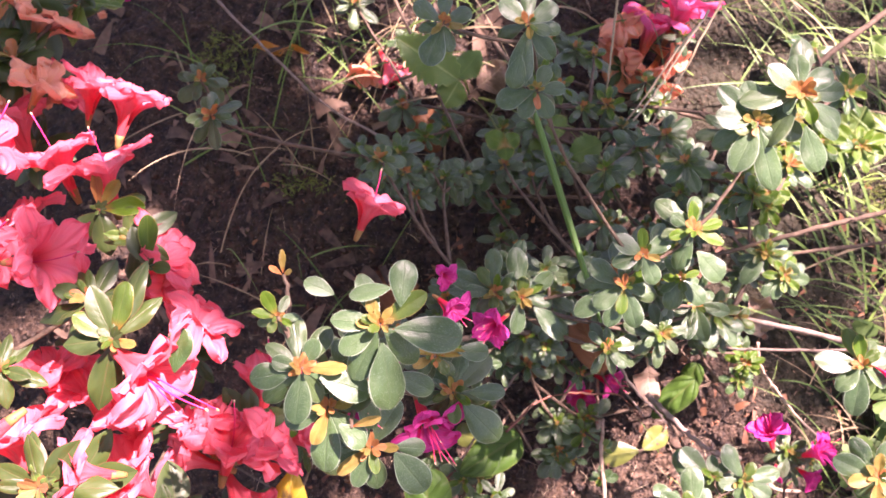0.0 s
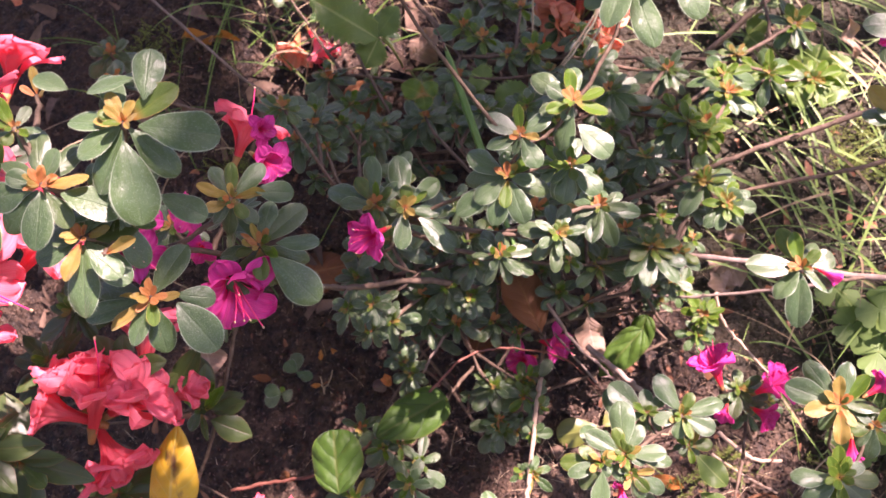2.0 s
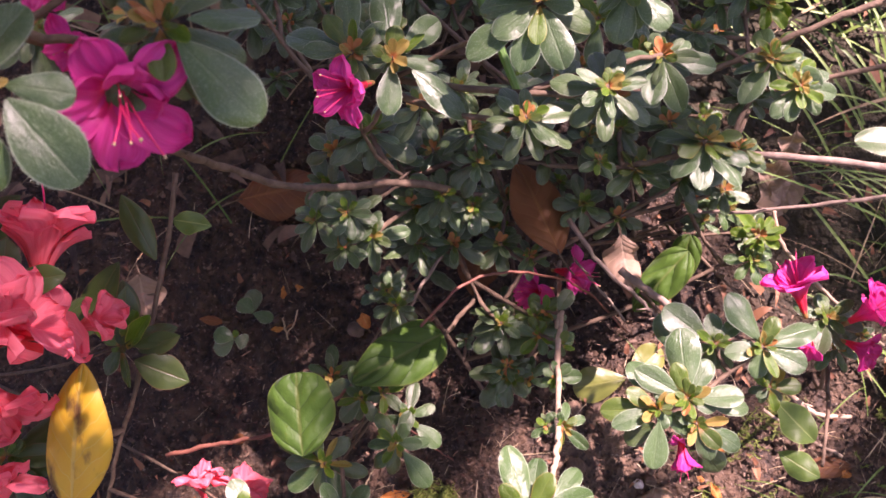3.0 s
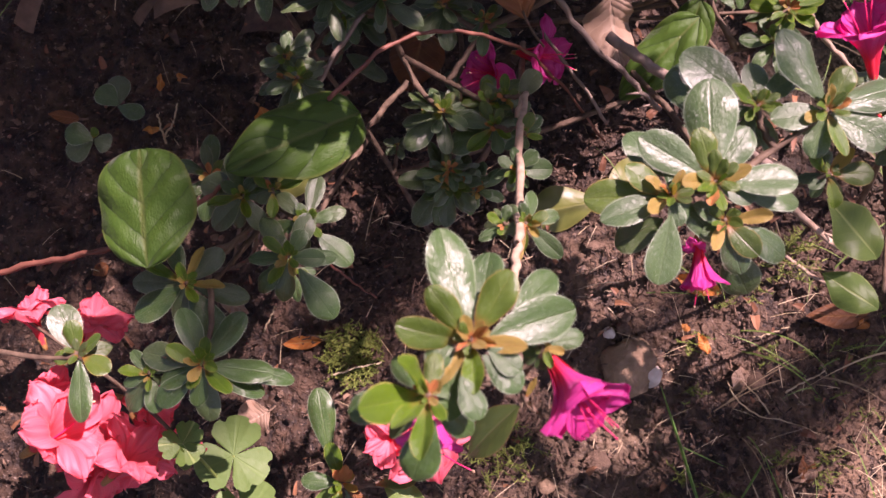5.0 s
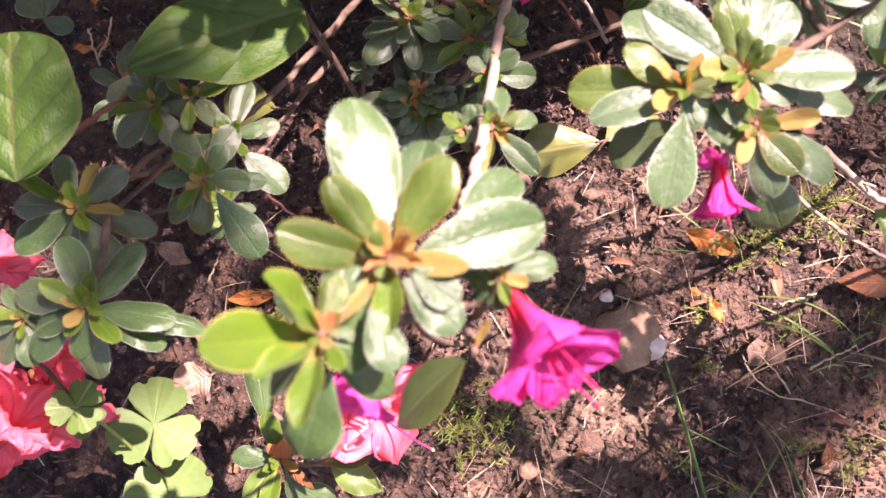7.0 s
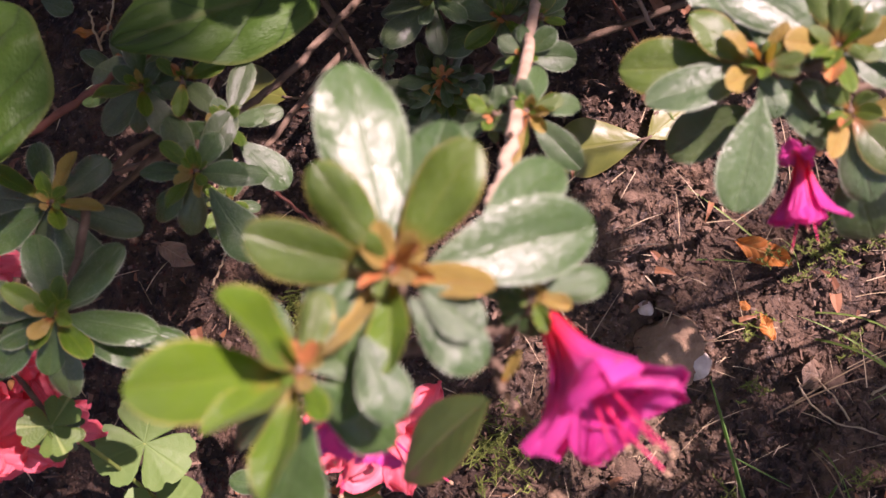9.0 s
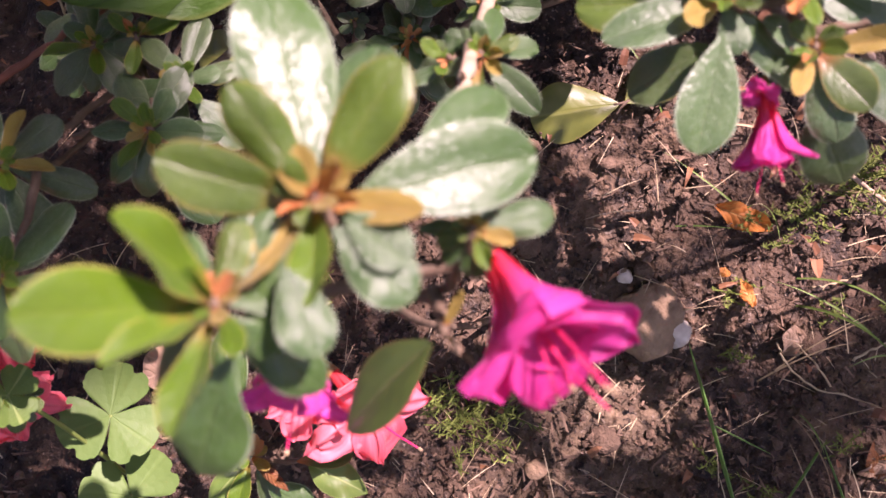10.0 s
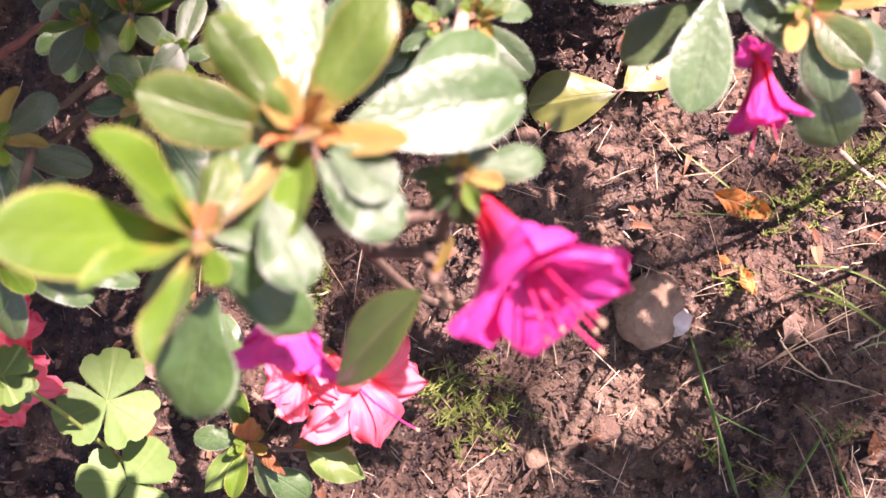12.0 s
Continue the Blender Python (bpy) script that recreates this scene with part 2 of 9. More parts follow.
def soil_material():
    m, nt = graph("soil")
    broad = grain(nt, 6.0, 4.0)
    crumb = grain(nt, 70.0, 8.0)
    grit = grain(nt, 420.0, 3.0)
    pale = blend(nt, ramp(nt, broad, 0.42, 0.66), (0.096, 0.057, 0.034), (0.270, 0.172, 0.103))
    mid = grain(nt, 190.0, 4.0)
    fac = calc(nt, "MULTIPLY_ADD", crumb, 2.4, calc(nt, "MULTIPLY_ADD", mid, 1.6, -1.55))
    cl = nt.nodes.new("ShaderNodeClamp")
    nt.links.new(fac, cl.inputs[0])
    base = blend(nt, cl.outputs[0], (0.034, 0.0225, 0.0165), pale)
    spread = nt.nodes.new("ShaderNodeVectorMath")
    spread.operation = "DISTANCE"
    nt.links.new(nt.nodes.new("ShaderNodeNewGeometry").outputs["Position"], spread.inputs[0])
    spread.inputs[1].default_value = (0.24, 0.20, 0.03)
    # shade of the bed put into the soil colour, away from the open front
    shaded_soil = blend(nt, cl.outputs[0], (0.012, 0.007, 0.0045), (0.080, 0.047, 0.028))
    bed_shade = ramp(nt, calc(nt, "MULTIPLY_ADD", broad, 0.30, spread.outputs["Value"]), 0.30, 0.40)
    base = blend(nt, bed_shade, base, shaded_soil)
    # pale crusty strip and wet dark strip; sun and shade put into their colour
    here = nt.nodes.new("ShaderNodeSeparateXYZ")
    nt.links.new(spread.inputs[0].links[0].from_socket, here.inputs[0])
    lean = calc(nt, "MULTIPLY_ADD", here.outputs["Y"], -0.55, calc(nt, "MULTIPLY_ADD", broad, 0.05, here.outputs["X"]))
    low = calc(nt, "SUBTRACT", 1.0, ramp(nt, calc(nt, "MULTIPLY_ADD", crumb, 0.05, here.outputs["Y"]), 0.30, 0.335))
    lit_crust = calc(nt, "MULTIPLY", calc(nt, "MULTIPLY", ramp(nt, lean, 0.015, 0.040), calc(nt, "SUBTRACT", 1.0, ramp(nt, lean, 0.094, 0.112))), low)
    wet_shade = calc(nt, "MULTIPLY", calc(nt, "MULTIPLY", ramp(nt, lean, 0.104, 0.120), calc(nt, "SUBTRACT", 1.0, ramp(nt, lean, 0.140, 0.155))), low)
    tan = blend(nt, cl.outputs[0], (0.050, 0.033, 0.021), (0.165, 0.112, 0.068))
    base = blend(nt, calc(nt, "MULTIPLY", lit_crust, 0.85), base, tan)
    base = blend(nt, calc(nt, "MULTIPLY", wet_shade, 0.7), base, blend(nt, cl.outputs[0], (0.012, 0.009, 0.008), (0.075, 0.052, 0.040)))
    base = blend(nt, calc(nt, "MULTIPLY", ramp(nt, grit, 0.62, 0.72), 0.7), base, (0.21, 0.16, 0.125))
    base = blend(nt, calc(nt, "MULTIPLY", ramp(nt, grain(nt, 260.0, 2.0), 0.60, 0.66), 0.8), base, (0.008, 0.005, 0.004))
    # turf beyond the planted bed
    place = nt.nodes.new("ShaderNodeNewGeometry").outputs["Position"]
    far = nt.nodes.new("ShaderNodeVectorMath")
    far.operation = "DISTANCE"
    nt.links.new(place, far.inputs[0])
    far.inputs[1].default_value = (0.05, 0.45, 0.1)
    turf = blend(nt, calc(nt, "MULTIPLY_ADD", mid, 1.4, -0.2), (0.020, 0.036, 0.009), (0.085, 0.125, 0.030))
    edge = ramp(nt, calc(nt, "MULTIPLY_ADD", broad, 0.8, far.outputs["Value"]), 1.45, 1.75)
    base = blend(nt, edge, base, turf)
    # dark turf under the grass, with the shade between blades put into its colour
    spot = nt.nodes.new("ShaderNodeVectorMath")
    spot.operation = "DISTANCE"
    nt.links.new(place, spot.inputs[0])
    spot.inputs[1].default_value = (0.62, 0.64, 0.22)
    shaded_turf = blend(nt, mid, (0.012, 0.010, 0.005), (0.052, 0.046, 0.022))
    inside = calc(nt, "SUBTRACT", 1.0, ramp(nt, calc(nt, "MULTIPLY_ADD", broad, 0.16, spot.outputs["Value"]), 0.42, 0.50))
    base = blend(nt, calc(nt, "MULTIPLY", inside, 0.9), base, shaded_turf)
    vor = nt.nodes.new("ShaderNodeTexVoronoi")
    tc = nt.nodes.new("ShaderNodeTexCoord")
    nt.links.new(tc.outputs["Object"], vor.inputs["Vector"])
    vor.inputs["Scale"].default_value = 140.0
    height = calc(nt, "ADD", calc(nt, "MULTIPLY", vor.outputs["Distance"], -0.7), calc(nt, "ADD", calc(nt, "MULTIPLY_ADD", mid, 0.7, crumb), calc(nt, "MULTIPLY", grit, 0.5)))
    b = node(nt, "ShaderNodeBump", Height=height, Strength=1.0, Distance=0.006)
    p = node(nt, "ShaderNodeBsdfPrincipled", Base_Color=base, Roughness=calc(nt, "MULTIPLY_ADD", wet_shade, -0.25, calc(nt, "MULTIPLY_ADD", crumb, 0.5, 0.42)))
    p.inputs["Specular IOR Level"].default_value = 0.3
    nt.links.new(b.outputs[0], p.inputs["Normal"])
    out = nt.nodes.new("ShaderNodeOutputMaterial")
    nt.links.new(p.outputs[0], out.inputs["Surface"])
    return m


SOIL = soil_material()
CLOD = plain("soil_clod", (0.018, 0.011, 0.007), (0.200, 0.128, 0.084), 260, 0.9, 1.0, 0.002, island=True)
CHIP = plain("bark_chip", (0.016, 0.010, 0.007), (0.20, 0.125, 0.080), 120, 0.75, 0.6, 0.001, island=True)
STRAW = plain("straw", (0.24, 0.17, 0.09), (0.48, 0.39, 0.25), 90, 0.6, 0.4, 0.0005, island=True)
DRY_GRASS = plain("dry_grass", (0.15, 0.10, 0.05), (0.34, 0.26, 0.15), 90, 0.6, 0.4, 0.0005, island=True)
RUST = plain("leaf_scrap", (0.07, 0.026, 0.013), (0.27, 0.12, 0.055), 90, 0.6, 0.5, 0.0008, island=True)
BARK = plain("bark_brown", (0.055, 0.035, 0.022), (0.17, 0.115, 0.075), 180, 0.75, 0.7, 0.001)
BARK_RED = plain("bark_red", (0.10, 0.034, 0.022), (0.22, 0.085, 0.055), 160, 0.55, 0.5, 0.0008)
BARK_PALE = plain("bark_pale", (0.23, 0.155, 0.10), (0.42, 0.31, 0.22), 190, 0.7, 0.6, 0.0008)
TWIG_GREY = plain("twig_grey", (0.12, 0.085, 0.065), (0.27, 0.20, 0.155), 170, 0.75, 0.6, 0.0008)
GREEN_STEM = plain("green_stem", (0.10, 0.15, 0.035), (0.19, 0.24, 0.06), 90, 0.5, 0.3, 0.0005)
GRASS = plain("grass_blade", (0.045, 0.095, 0.016), (0.16, 0.235, 0.055), 40, 0.45, 0.2, 0.0003, island=True)
MOSS = plain("moss", (0.055, 0.080, 0.012), (0.17, 0.205, 0.04), 150, 0.7, 0.3, 0.0005, island=True)
ANTHER = plain("anther", (0.45, 0.27, 0.15), (0.6, 0.42, 0.26), 900, 0.6, 0.2, 0.0002)
FILAMENT = plain("filament", (0.70, 0.02, 0.10), (0.80, 0.06, 0.19), 200, 0.4, 0.2, 0.0002)
CALYX = plain("calyx", (0.20, 0.10, 0.035), (0.36, 0.19, 0.06), 300, 0.5, 0.3, 0.0003)
PEBBLE = plain("pebble_pale", (0.38, 0.31, 0.24), (0.72, 0.65, 0.56), 160, 0.6, 0.5, 0.001)
TAN_STONE = plain("stone_tan", (0.14, 0.085, 0.050), (0.36, 0.245, 0.150), 120, 0.8, 0.9, 0.002)
STONE = plain("stone", (0.070, 0.046, 0.033), (0.18, 0.125, 0.09), 120, 0.7, 0.5, 0.001)

# ---- helpers of this scene ----
RNG = random.Random(11)
PLACE = {}
SHOOTS = {}
NODES = {}


def smooth(bm):
    for f in bm.faces:
        f.smooth = True


def mesh_of(name, bm, material):
    me = bpy.data.meshes.new(name)
    smooth(bm)
    bm.to_mesh(me)
    bm.free()
    me.materials.append(material)
    return me


def child(name, data, parent, m, label=""):
    """Links data as a part of parent, standing at m in the world."""
    ob = new(name, data)
    ob.parent = parent
    ob.matrix_parent_inverse = PLACE[parent.name].inverted()
    ob.matrix_basis = m
    PLACE[ob.name] = m
    return tagged(ob, label)


def part(name, bm, material, parent, label=""):
    return child(name, mesh_of(name, bm, material), parent, Matrix.Identity(4), label)


def thing(name, at, label, category, group="", kind=""):
    ob = new(name)
    ob.empty_display_size = 0.02
    ob.location = at
    PLACE[ob.name] = Matrix.Translation(at)
    return tagged(ob, label, category, group, kind)


def solo(name, bm, material, label, category="", kind="", group=""):
    return tagged(new(name, mesh_of(name, bm, material)), label, category, group, kind)


def tube(bm, pts, r0, r1, sides=7, knots=0.0):
    """A tapered round stick along pts, with closed ends."""
    rings = []
    pts = [Vector(p) for p in pts]
    for i, p in enumerate(pts):
        d = (pts[min(i + 1, len(pts) - 1)] - pts[max(i - 1, 0)]).normalized()
        a = d.orthogonal().normalized()
        b = d.cross(a)
        r = r0 + (r1 - r0) * i / (len(pts) - 1)
        r *= 1 + knots * math.sin(i * 2.4) * 0.5 + knots * (RNG.random() - 0.5)
        rings.append([bm.verts.new(p + (a * math.cos(k * math.tau / sides) + b * math.sin(k * math.tau / sides)) * r) for k in range(sides)])
    for u, v in zip(rings, rings[1:]):
        best = min(range(sides), key=lambda s: (u[0].co - v[s].co).length)
        for k in range(sides):
            bm.faces.new((u[k], u[(k + 1) % sides], v[(k + 1 + best) % sides], v[(k + best) % sides]))
    bm.faces.new(rings[0][::-1])
    bm.faces.new(rings[-1])


def bow(a, b, ctrl, n=9, jitter=0.0):
    a, b, ctrl = Vector(a), Vector(b), Vector(ctrl)
    out = []
    for i in range(n):
        s = i / (n - 1)
        p = a * (1 - s) ** 2 + ctrl * 2 * s * (1 - s) + b * s * s
        if 0 < i < n - 1:
            p += Vector((RNG.uniform(-1, 1), RNG.uniform(-1, 1), RNG.uniform(-1, 1))) * jitter
        out.append(p)
    return out


def spline(points, per=6, jitter=0.0):
    """A smooth line through the points."""
    p = [Vector(q) for q in points]
    p = [p[0] * 2 - p[1]] + p + [p[-1] * 2 - p[-2]]
    out = []
    for i in range(1, len(p) - 2):
        for k in range(per):
            t = k / per
            q = 0.5 * ((2 * p[i]) + (p[i + 1] - p[i - 1]) * t + (2 * p[i - 1] - 5 * p[i] + 4 * p[i + 1] - p[i + 2]) * t * t
                       + (3 * p[i] - p[i - 1] - 3 * p[i + 1] + p[i + 2]) * t ** 3)
            out.append(q + Vector((RNG.uniform(-1, 1), RNG.uniform(-1, 1), RNG.uniform(-1, 1))) * jitter)
    return out + [p[-2]]


def ground_z(x, y):
    """The bank: level in front, a slope of about 29 degrees, then level again at its top."""
    if y < 0.28:
        z = 0.03 + 0.30 * (max(y, -0.5) - 0.28)
    elif y < 1.5:
        z = 0.03 + 0.55 * (y - 0.28)
    else:
        z = 0.03 + 0.55 * 1.22 + 0.6 * (1 - math.exp(-(y - 1.5) / 1.1))
    v = Vector((x * 7, y * 7, 3.1))
    near = math.exp(-max(0.0, abs(x) - 1.2) * 0.5)
    z += near * 0.012 * noise.noise(v) + near * 0.006 * noise.noise(v * 3.3)
    return z


def blade(shape, bend, fold, twist=0.0, wave=0.0, teeth=0, nu=6, nv=10, arch=0.0, quilt=0.0, fringe=0):
    """A leaf blade 1 long and 1 wide, from its stalk at the origin along +y, its face to +z."""
    bm = bmesh.new()
    uv = bm.loops.layers.uv.new("UVMap")
    rows = []
    peak, power = shape
    e = math.log(0.5) / math.log(peak)
    for j in range(nv + 1):
        v = 1 - (1 - j / nv) ** 1.7
        w = math.sin(math.pi * min(1.0, max(0.0, v)) ** e) ** power if 0 < v < 1 else 0.0
        w = max(w, 0.07 if v < 0.12 else 0.02)
        if teeth:
            w *= 1 + 0.34 * (0.5 - (v * teeth) % 1.0)
        row = []
        for i in range(nu + 1):
            u = i / nu * 2 - 1
            x = 0.5 * w * u
            z = -bend * v * v + fold * abs(u) ** 1.4 * w * 0.5 - 0.05 * abs(u) ** 4 * w - arch * abs(u) ** 2.4 * w
            z += wave * math.sin(v * 9 + (1.3 if u > 0 else 0)) * abs(u) * w * 0.12 + twist * u * w * v * 0.3
            if quilt:
                z += quilt * w * (abs(math.sin(math.pi * 3.4 * (v - 0.42 * abs(u)))) ** 0.6 * min(1.0, abs(u) * 4) * (1 - abs(u) ** 3) + 0.5 * noise.noise(Vector((u * 4, v * 9, bend * 50))))
            row.append((bm.verts.new((x, v - bend * 0.35 * v * v * bend, z)), (u * 0.5 + 0.5, v)))
        rows.append(row)
    for a, b in zip(rows, rows[1:]):
        for i in range(nu):
            quad = (a[i], a[i + 1], b[i + 1], b[i])
            f = bm.faces.new([q[0] for q in quad])
            for loop, q in zip(f.loops, quad):
                loop[uv].uv = q[1]
    if fringe:
        # short pale hairs along the margin
        r = random.Random(fringe)
        for j in range(1, nv - 1):
            for end, sign in ((0, -1), (nu, 1)):
                for k in range(3):
                    a, b = rows[j][end][0].co, rows[j + 1][end][0].co
                    p = a.lerp(b, (k + r.random()) / 3)
                    out = Vector((sign * r.uniform(0.03, 0.065), r.uniform(0.003, 0.022), r.uniform(-0.02, 0.03)))
                    along = (b - a).normalized() * 0.003
                    f = bm.faces.new([bm.verts.new(q) for q in (p - along, p + along, p + out)])
                    for loop in f.loops:
                        loop[uv].uv = (1.0, j / nv)
    return bm


BLADES = {}


def blade_data(kind, variant):
    """The shared meshes: six shapes of each kind of leaf."""
    key = (kind, variant)
    if key not in BLADES:
        r = random.Random(variant * 7 + 3)
        shape, arch = (0.60 + 0.08 * r.random(), 0.52), r.uniform(0.01, 0.08)
        bend, fold, wave, teeth, nv, nu = r.uniform(0.02, 0.24), r.uniform(0.02, 0.30), r.uniform(0, 0.5), 0, 14, 6
        if kind in "oyr":
            bend, fold, arch = r.uniform(-0.10, 0.15), r.uniform(0.1, 0.45), 0.0
        if kind in "D":
            shape = (0.52, 0.8)
        if kind in "lYb":
            shape, wave, nv, nu = (0.45, 0.9), 0.8, 26, 8
        if kind in "Y":
            shape, wave = (0.47, 0.8), 0.25
        if kind in "b":
            bend, fold, wave = r.uniform(-0.1, 0.15), r.uniform(0.0, 0.3), 0.4
        if kind in "v":
            shape, bend, fold, wave, nv, arch = (0.30, 0.45), r.uniform(0.0, 0.1), 0.03, 0.0, 22, 0.0
        if kind in "B":
            shape, wave, nv, nu, fold, arch = ((0.37, 0.60) if variant else (0.57, 0.36)), 0.5, 48, 16, 0.10 + 0.05 * variant, 0.08
        if kind in "pq":
            shape, wave, bend, fold, nv = (0.48, 0.9), 2.2, r.uniform(-0.4, 0.4), r.uniform(-0.2, 0.7), 16
        BLADES[key] = mesh_of("leaf", blade(shape, bend, fold, 0.0 if kind in "BYv" else r.uniform(-0.5, 0.5), wave, teeth, nu, nv, arch, 0.022 if kind == "B" else 0.0, variant + 1 if kind in "gdmyot" else 0), LEAF[kind])
    return BLADES[key]


def axes(origin, along, up, sx, sy, sz):
    """A pose with +y along, +z as near to up as it goes, and its own scale."""
    y = along.normalized()
    x = y.cross(up)
    if x.length < 1e-6:
        x = y.orthogonal()
    x.normalize()
    z = x.cross(y)
    m = Matrix((x * sx, y * sy, z * sz)).transposed().to_4x4()
    m.translation = origin
    return m


def put_leaf(parent, base, tip, width, up, kind, variant=None, name="leaf", label=""):
    base, tip = Vector(base), Vector(tip)
    d = tip - base
    v = RNG.randrange(6) if variant is None else variant
    return child(name, blade_data(kind, v), parent, axes(base, d, Vector(up), width, d.length, d.length), label)


def shoot(plant, centre, axis, start=None, r=0.0009, material=None, stop=0.0):
    """A woody shoot of the plant, whose tip carries leaves; leaf() hangs them on it."""
    c, ax = Vector(centre), Vector(axis).normalized()
    if start is None:
        known = NODES.setdefault(plant.name, [PLACE[plant.name].translation.copy()])
        low = [p for p in known if p.z < c.z - 0.003 and (p - c).length > 0.012] or known[:1]
        base = min(low, key=lambda p: (p - c).length)
        d = c - base
        start = base
        ctrl = Vector((base.x + d.x * 0.75, base.y + d.y * 0.75, base.z + d.z * 0.45)) + Vector((RNG.uniform(-1, 1), RNG.uniform(-1, 1), RNG.uniform(-1, 1))) * 0.12 * d.length
    else:
        start = Vector(start)
        ctrl = (start + c) / 2 - ax * 0.25 * (c - start).length
    bm = bmesh.new()
    line = bow(start, c + ax * 0.001, ctrl, 10, 0.0006)
    tube(bm, line, r * 1.5, r, 6, 0.15)
    NODES.setdefault(plant.name, [PLACE[plant.name].translation.copy()]).extend(p for p in line[2:8])
    ob = part("shoot", bm, material or BARK, plant)
    SHOOTS[ob.name] = (c, ax)
    return ob


def leaf(s, x, y, z, w, kind="g", bx=None, by=None, bz=None, up=None):
    """A leaf of the shoot s with its tip at x, y, z and w wide, from the shoot's tip or from a base of its own."""
    (c, ax), tip = SHOOTS[s.name], Vector((x, y, z))
    base = Vector((bx, by, bz)) if bx is not None else c + (tip - c) * 0.08 - ax * 0.001
    w = min(w, (0.44 if kind in "ory" else 0.62) * (tip - base).length)
    face = ax + Vector((RNG.uniform(-1, 1), RNG.uniform(-1, 1), 0)) * 0.22
    return put_leaf(s, base, tip, w, face if up is None else up, kind)


def bud(s, size, kinds="ror"):
    """The new growth at a shoot's tip: a tuft of small coloured leaves."""
    c, axis = SHOOTS[s.name]
    a = axis.orthogonal().normalized()
    b = axis.cross(a)
    for i in range(7):
        t = i * 2.4 + RNG.uniform(-0.3, 0.3)
        d = ((a * math.cos(t) + b * math.sin(t)) + axis * RNG.uniform(0.35, 1.3)).normalized()
        ln = size * RNG.uniform(0.7, 1.25)
        base = c + axis * size * 0.1 + d * 0.0006
        put_leaf(s, base, base + d * ln, ln * RNG.uniform(0.42, 0.54), axis, kinds[i % len(kinds)])


def rosette(plant, x, y, z, size, kinds="ggm", n=7, ax=(0.0, -0.35, 0.9), wide=0.43, start=None, droop=0.1):
    """A shoot with a whorl of full leaves, a ring of smaller ones and a bud."""
    axis = (Vector(ax) + Vector((RNG.uniform(-1, 1), RNG.uniform(-1, 1), 0)) * 0.25).normalized()
    c = Vector((x, y, z))
    s = shoot(plant, c, axis, start, 0.0008 + size * 0.018)
    a = axis.orthogonal().normalized()
    b = axis.cross(a)
    spin = RNG.uniform(0, 6.3)
    for ring, (count, length, lift, kk) in enumerate(((n, 1.0, -droop, kinds[0]), (max(3, n - 2), 0.68, 0.28, kinds[1]), (4, 0.40, 0.75, kinds[2]))):
        for i in range(count):
            t = spin + (i + RNG.uniform(-0.28, 0.28)) * math.tau / count + ring * 0.5
            d = ((a * math.cos(t) + b * math.sin(t)) + axis * (lift + RNG.uniform(-0.22, 0.22))).normalized()
            ln = size * length * RNG.uniform(0.72, 1.18)
            base = c + axis * (0.05 * ring - 0.1) * size + d * 0.06 * size
            put_leaf(s, base, base + d * ln, ln * wide * RNG.uniform(0.85, 1.15), axis + Vector((RNG.uniform(-1, 1), RNG.uniform(-1, 1), 0)) * 0.2, kk)
    bud(s, size * 0.30, RNG.choice(("rom", "ror", "myo", "yom")))
    return s


def petal_mesh(flare, wave, seed):
    """A petal 1 long of a trumpet that opens along +z; flare: degrees by which its lip leans out."""
    r = random.Random(seed)
    bm = bmesh.new()
    uv = bm.loops.layers.uv.new("UVMap")
    nv, nu = 20, 26
    rad, h, rows = 0.045, 0.0, []
    ph, back = r.uniform(0, 6), r.uniform(5, 75) if flare > 57 else r.uniform(0, 30)
    for j in range(nv + 1):
        s = j / nv
        k = min(1.0, max(0.0, (s - 0.22) / 0.62))
        th = radians(6 + (flare - 6) * k * k * (3 - 2 * k) + back * max(0.0, s - 0.66) / 0.34)
        if j:
            rad, h = rad + math.sin(th) / nv, h + math.cos(th) / nv
        cut = 0.42 if flare > 57 else 0.56
        lobe = 1.0 if s < cut else max(0.0, 1 - ((s - cut) / (1 - cut)) ** 2.6) ** 0.64
        slim = 0.72 if flare >= 80 and s > 0.4 else 1.0
        half = max(0.02, slim * (0.72 if s < 0.35 else 0.72 + (0.30 if flare > 57 else 0.62) * (s - 0.35)) * lobe)
        row = []
        for i in range(nu + 1):
            u = i / nu * 2 - 1
            a = half * u
            dz = wave * s * s * (0.045 * math.sin(u * 3.6 + ph) + 0.035 * math.sin(u * 6 + s * 6 + ph * 2) * abs(u) + 0.028 * s * s * math.sin(u * 13 + ph * 3)) + 0.06 * s * u * u
            dz += wave * max(0.0, s - 0.5) * (0.055 * u ** 4 * math.sin(s * 30 + ph * 2) + 0.05 * max(0.0, s - 0.72) * math.sin(u * 21 + ph))
            ro = rad * (1 - 0.10 * u * u * s)
            x, y, z = ro * math.sin(a), ro * math.cos(a), h
            nrm = Vector((0, math.cos(th), -math.sin(th)))
            v = Vector((x, y, z)) - nrm * dz - Vector((0, 0, 1)) * 0.03 * s * abs(u) ** 2
            if j >= nv - 1:
                v += Vector((0, 1, 0)) * wave * 0.02 * math.sin(u * 7 + ph)
            row.append((bm.verts.new(v), (u * 0.5 + 0.5, s)))
        rows.append(row)
    for a, b in zip(rows, rows[1:]):
        for i in range(nu):
            quad = (a[i], a[i + 1], b[i + 1], b[i])
            f = bm.faces.new([q[0] for q in quad])
            for loop, q in zip(f.loops, quad):
                loop[uv].uv = q[1]
    return bm


PETALS = {}


def petal_data(colour, flare, wave, variant):
    key = (colour, flare, wave, variant)
    if key not in PETALS:
        PETALS[key] = mesh_of("petal", petal_mesh(flare, wave, variant), PETAL[colour])
    return PETALS[key]


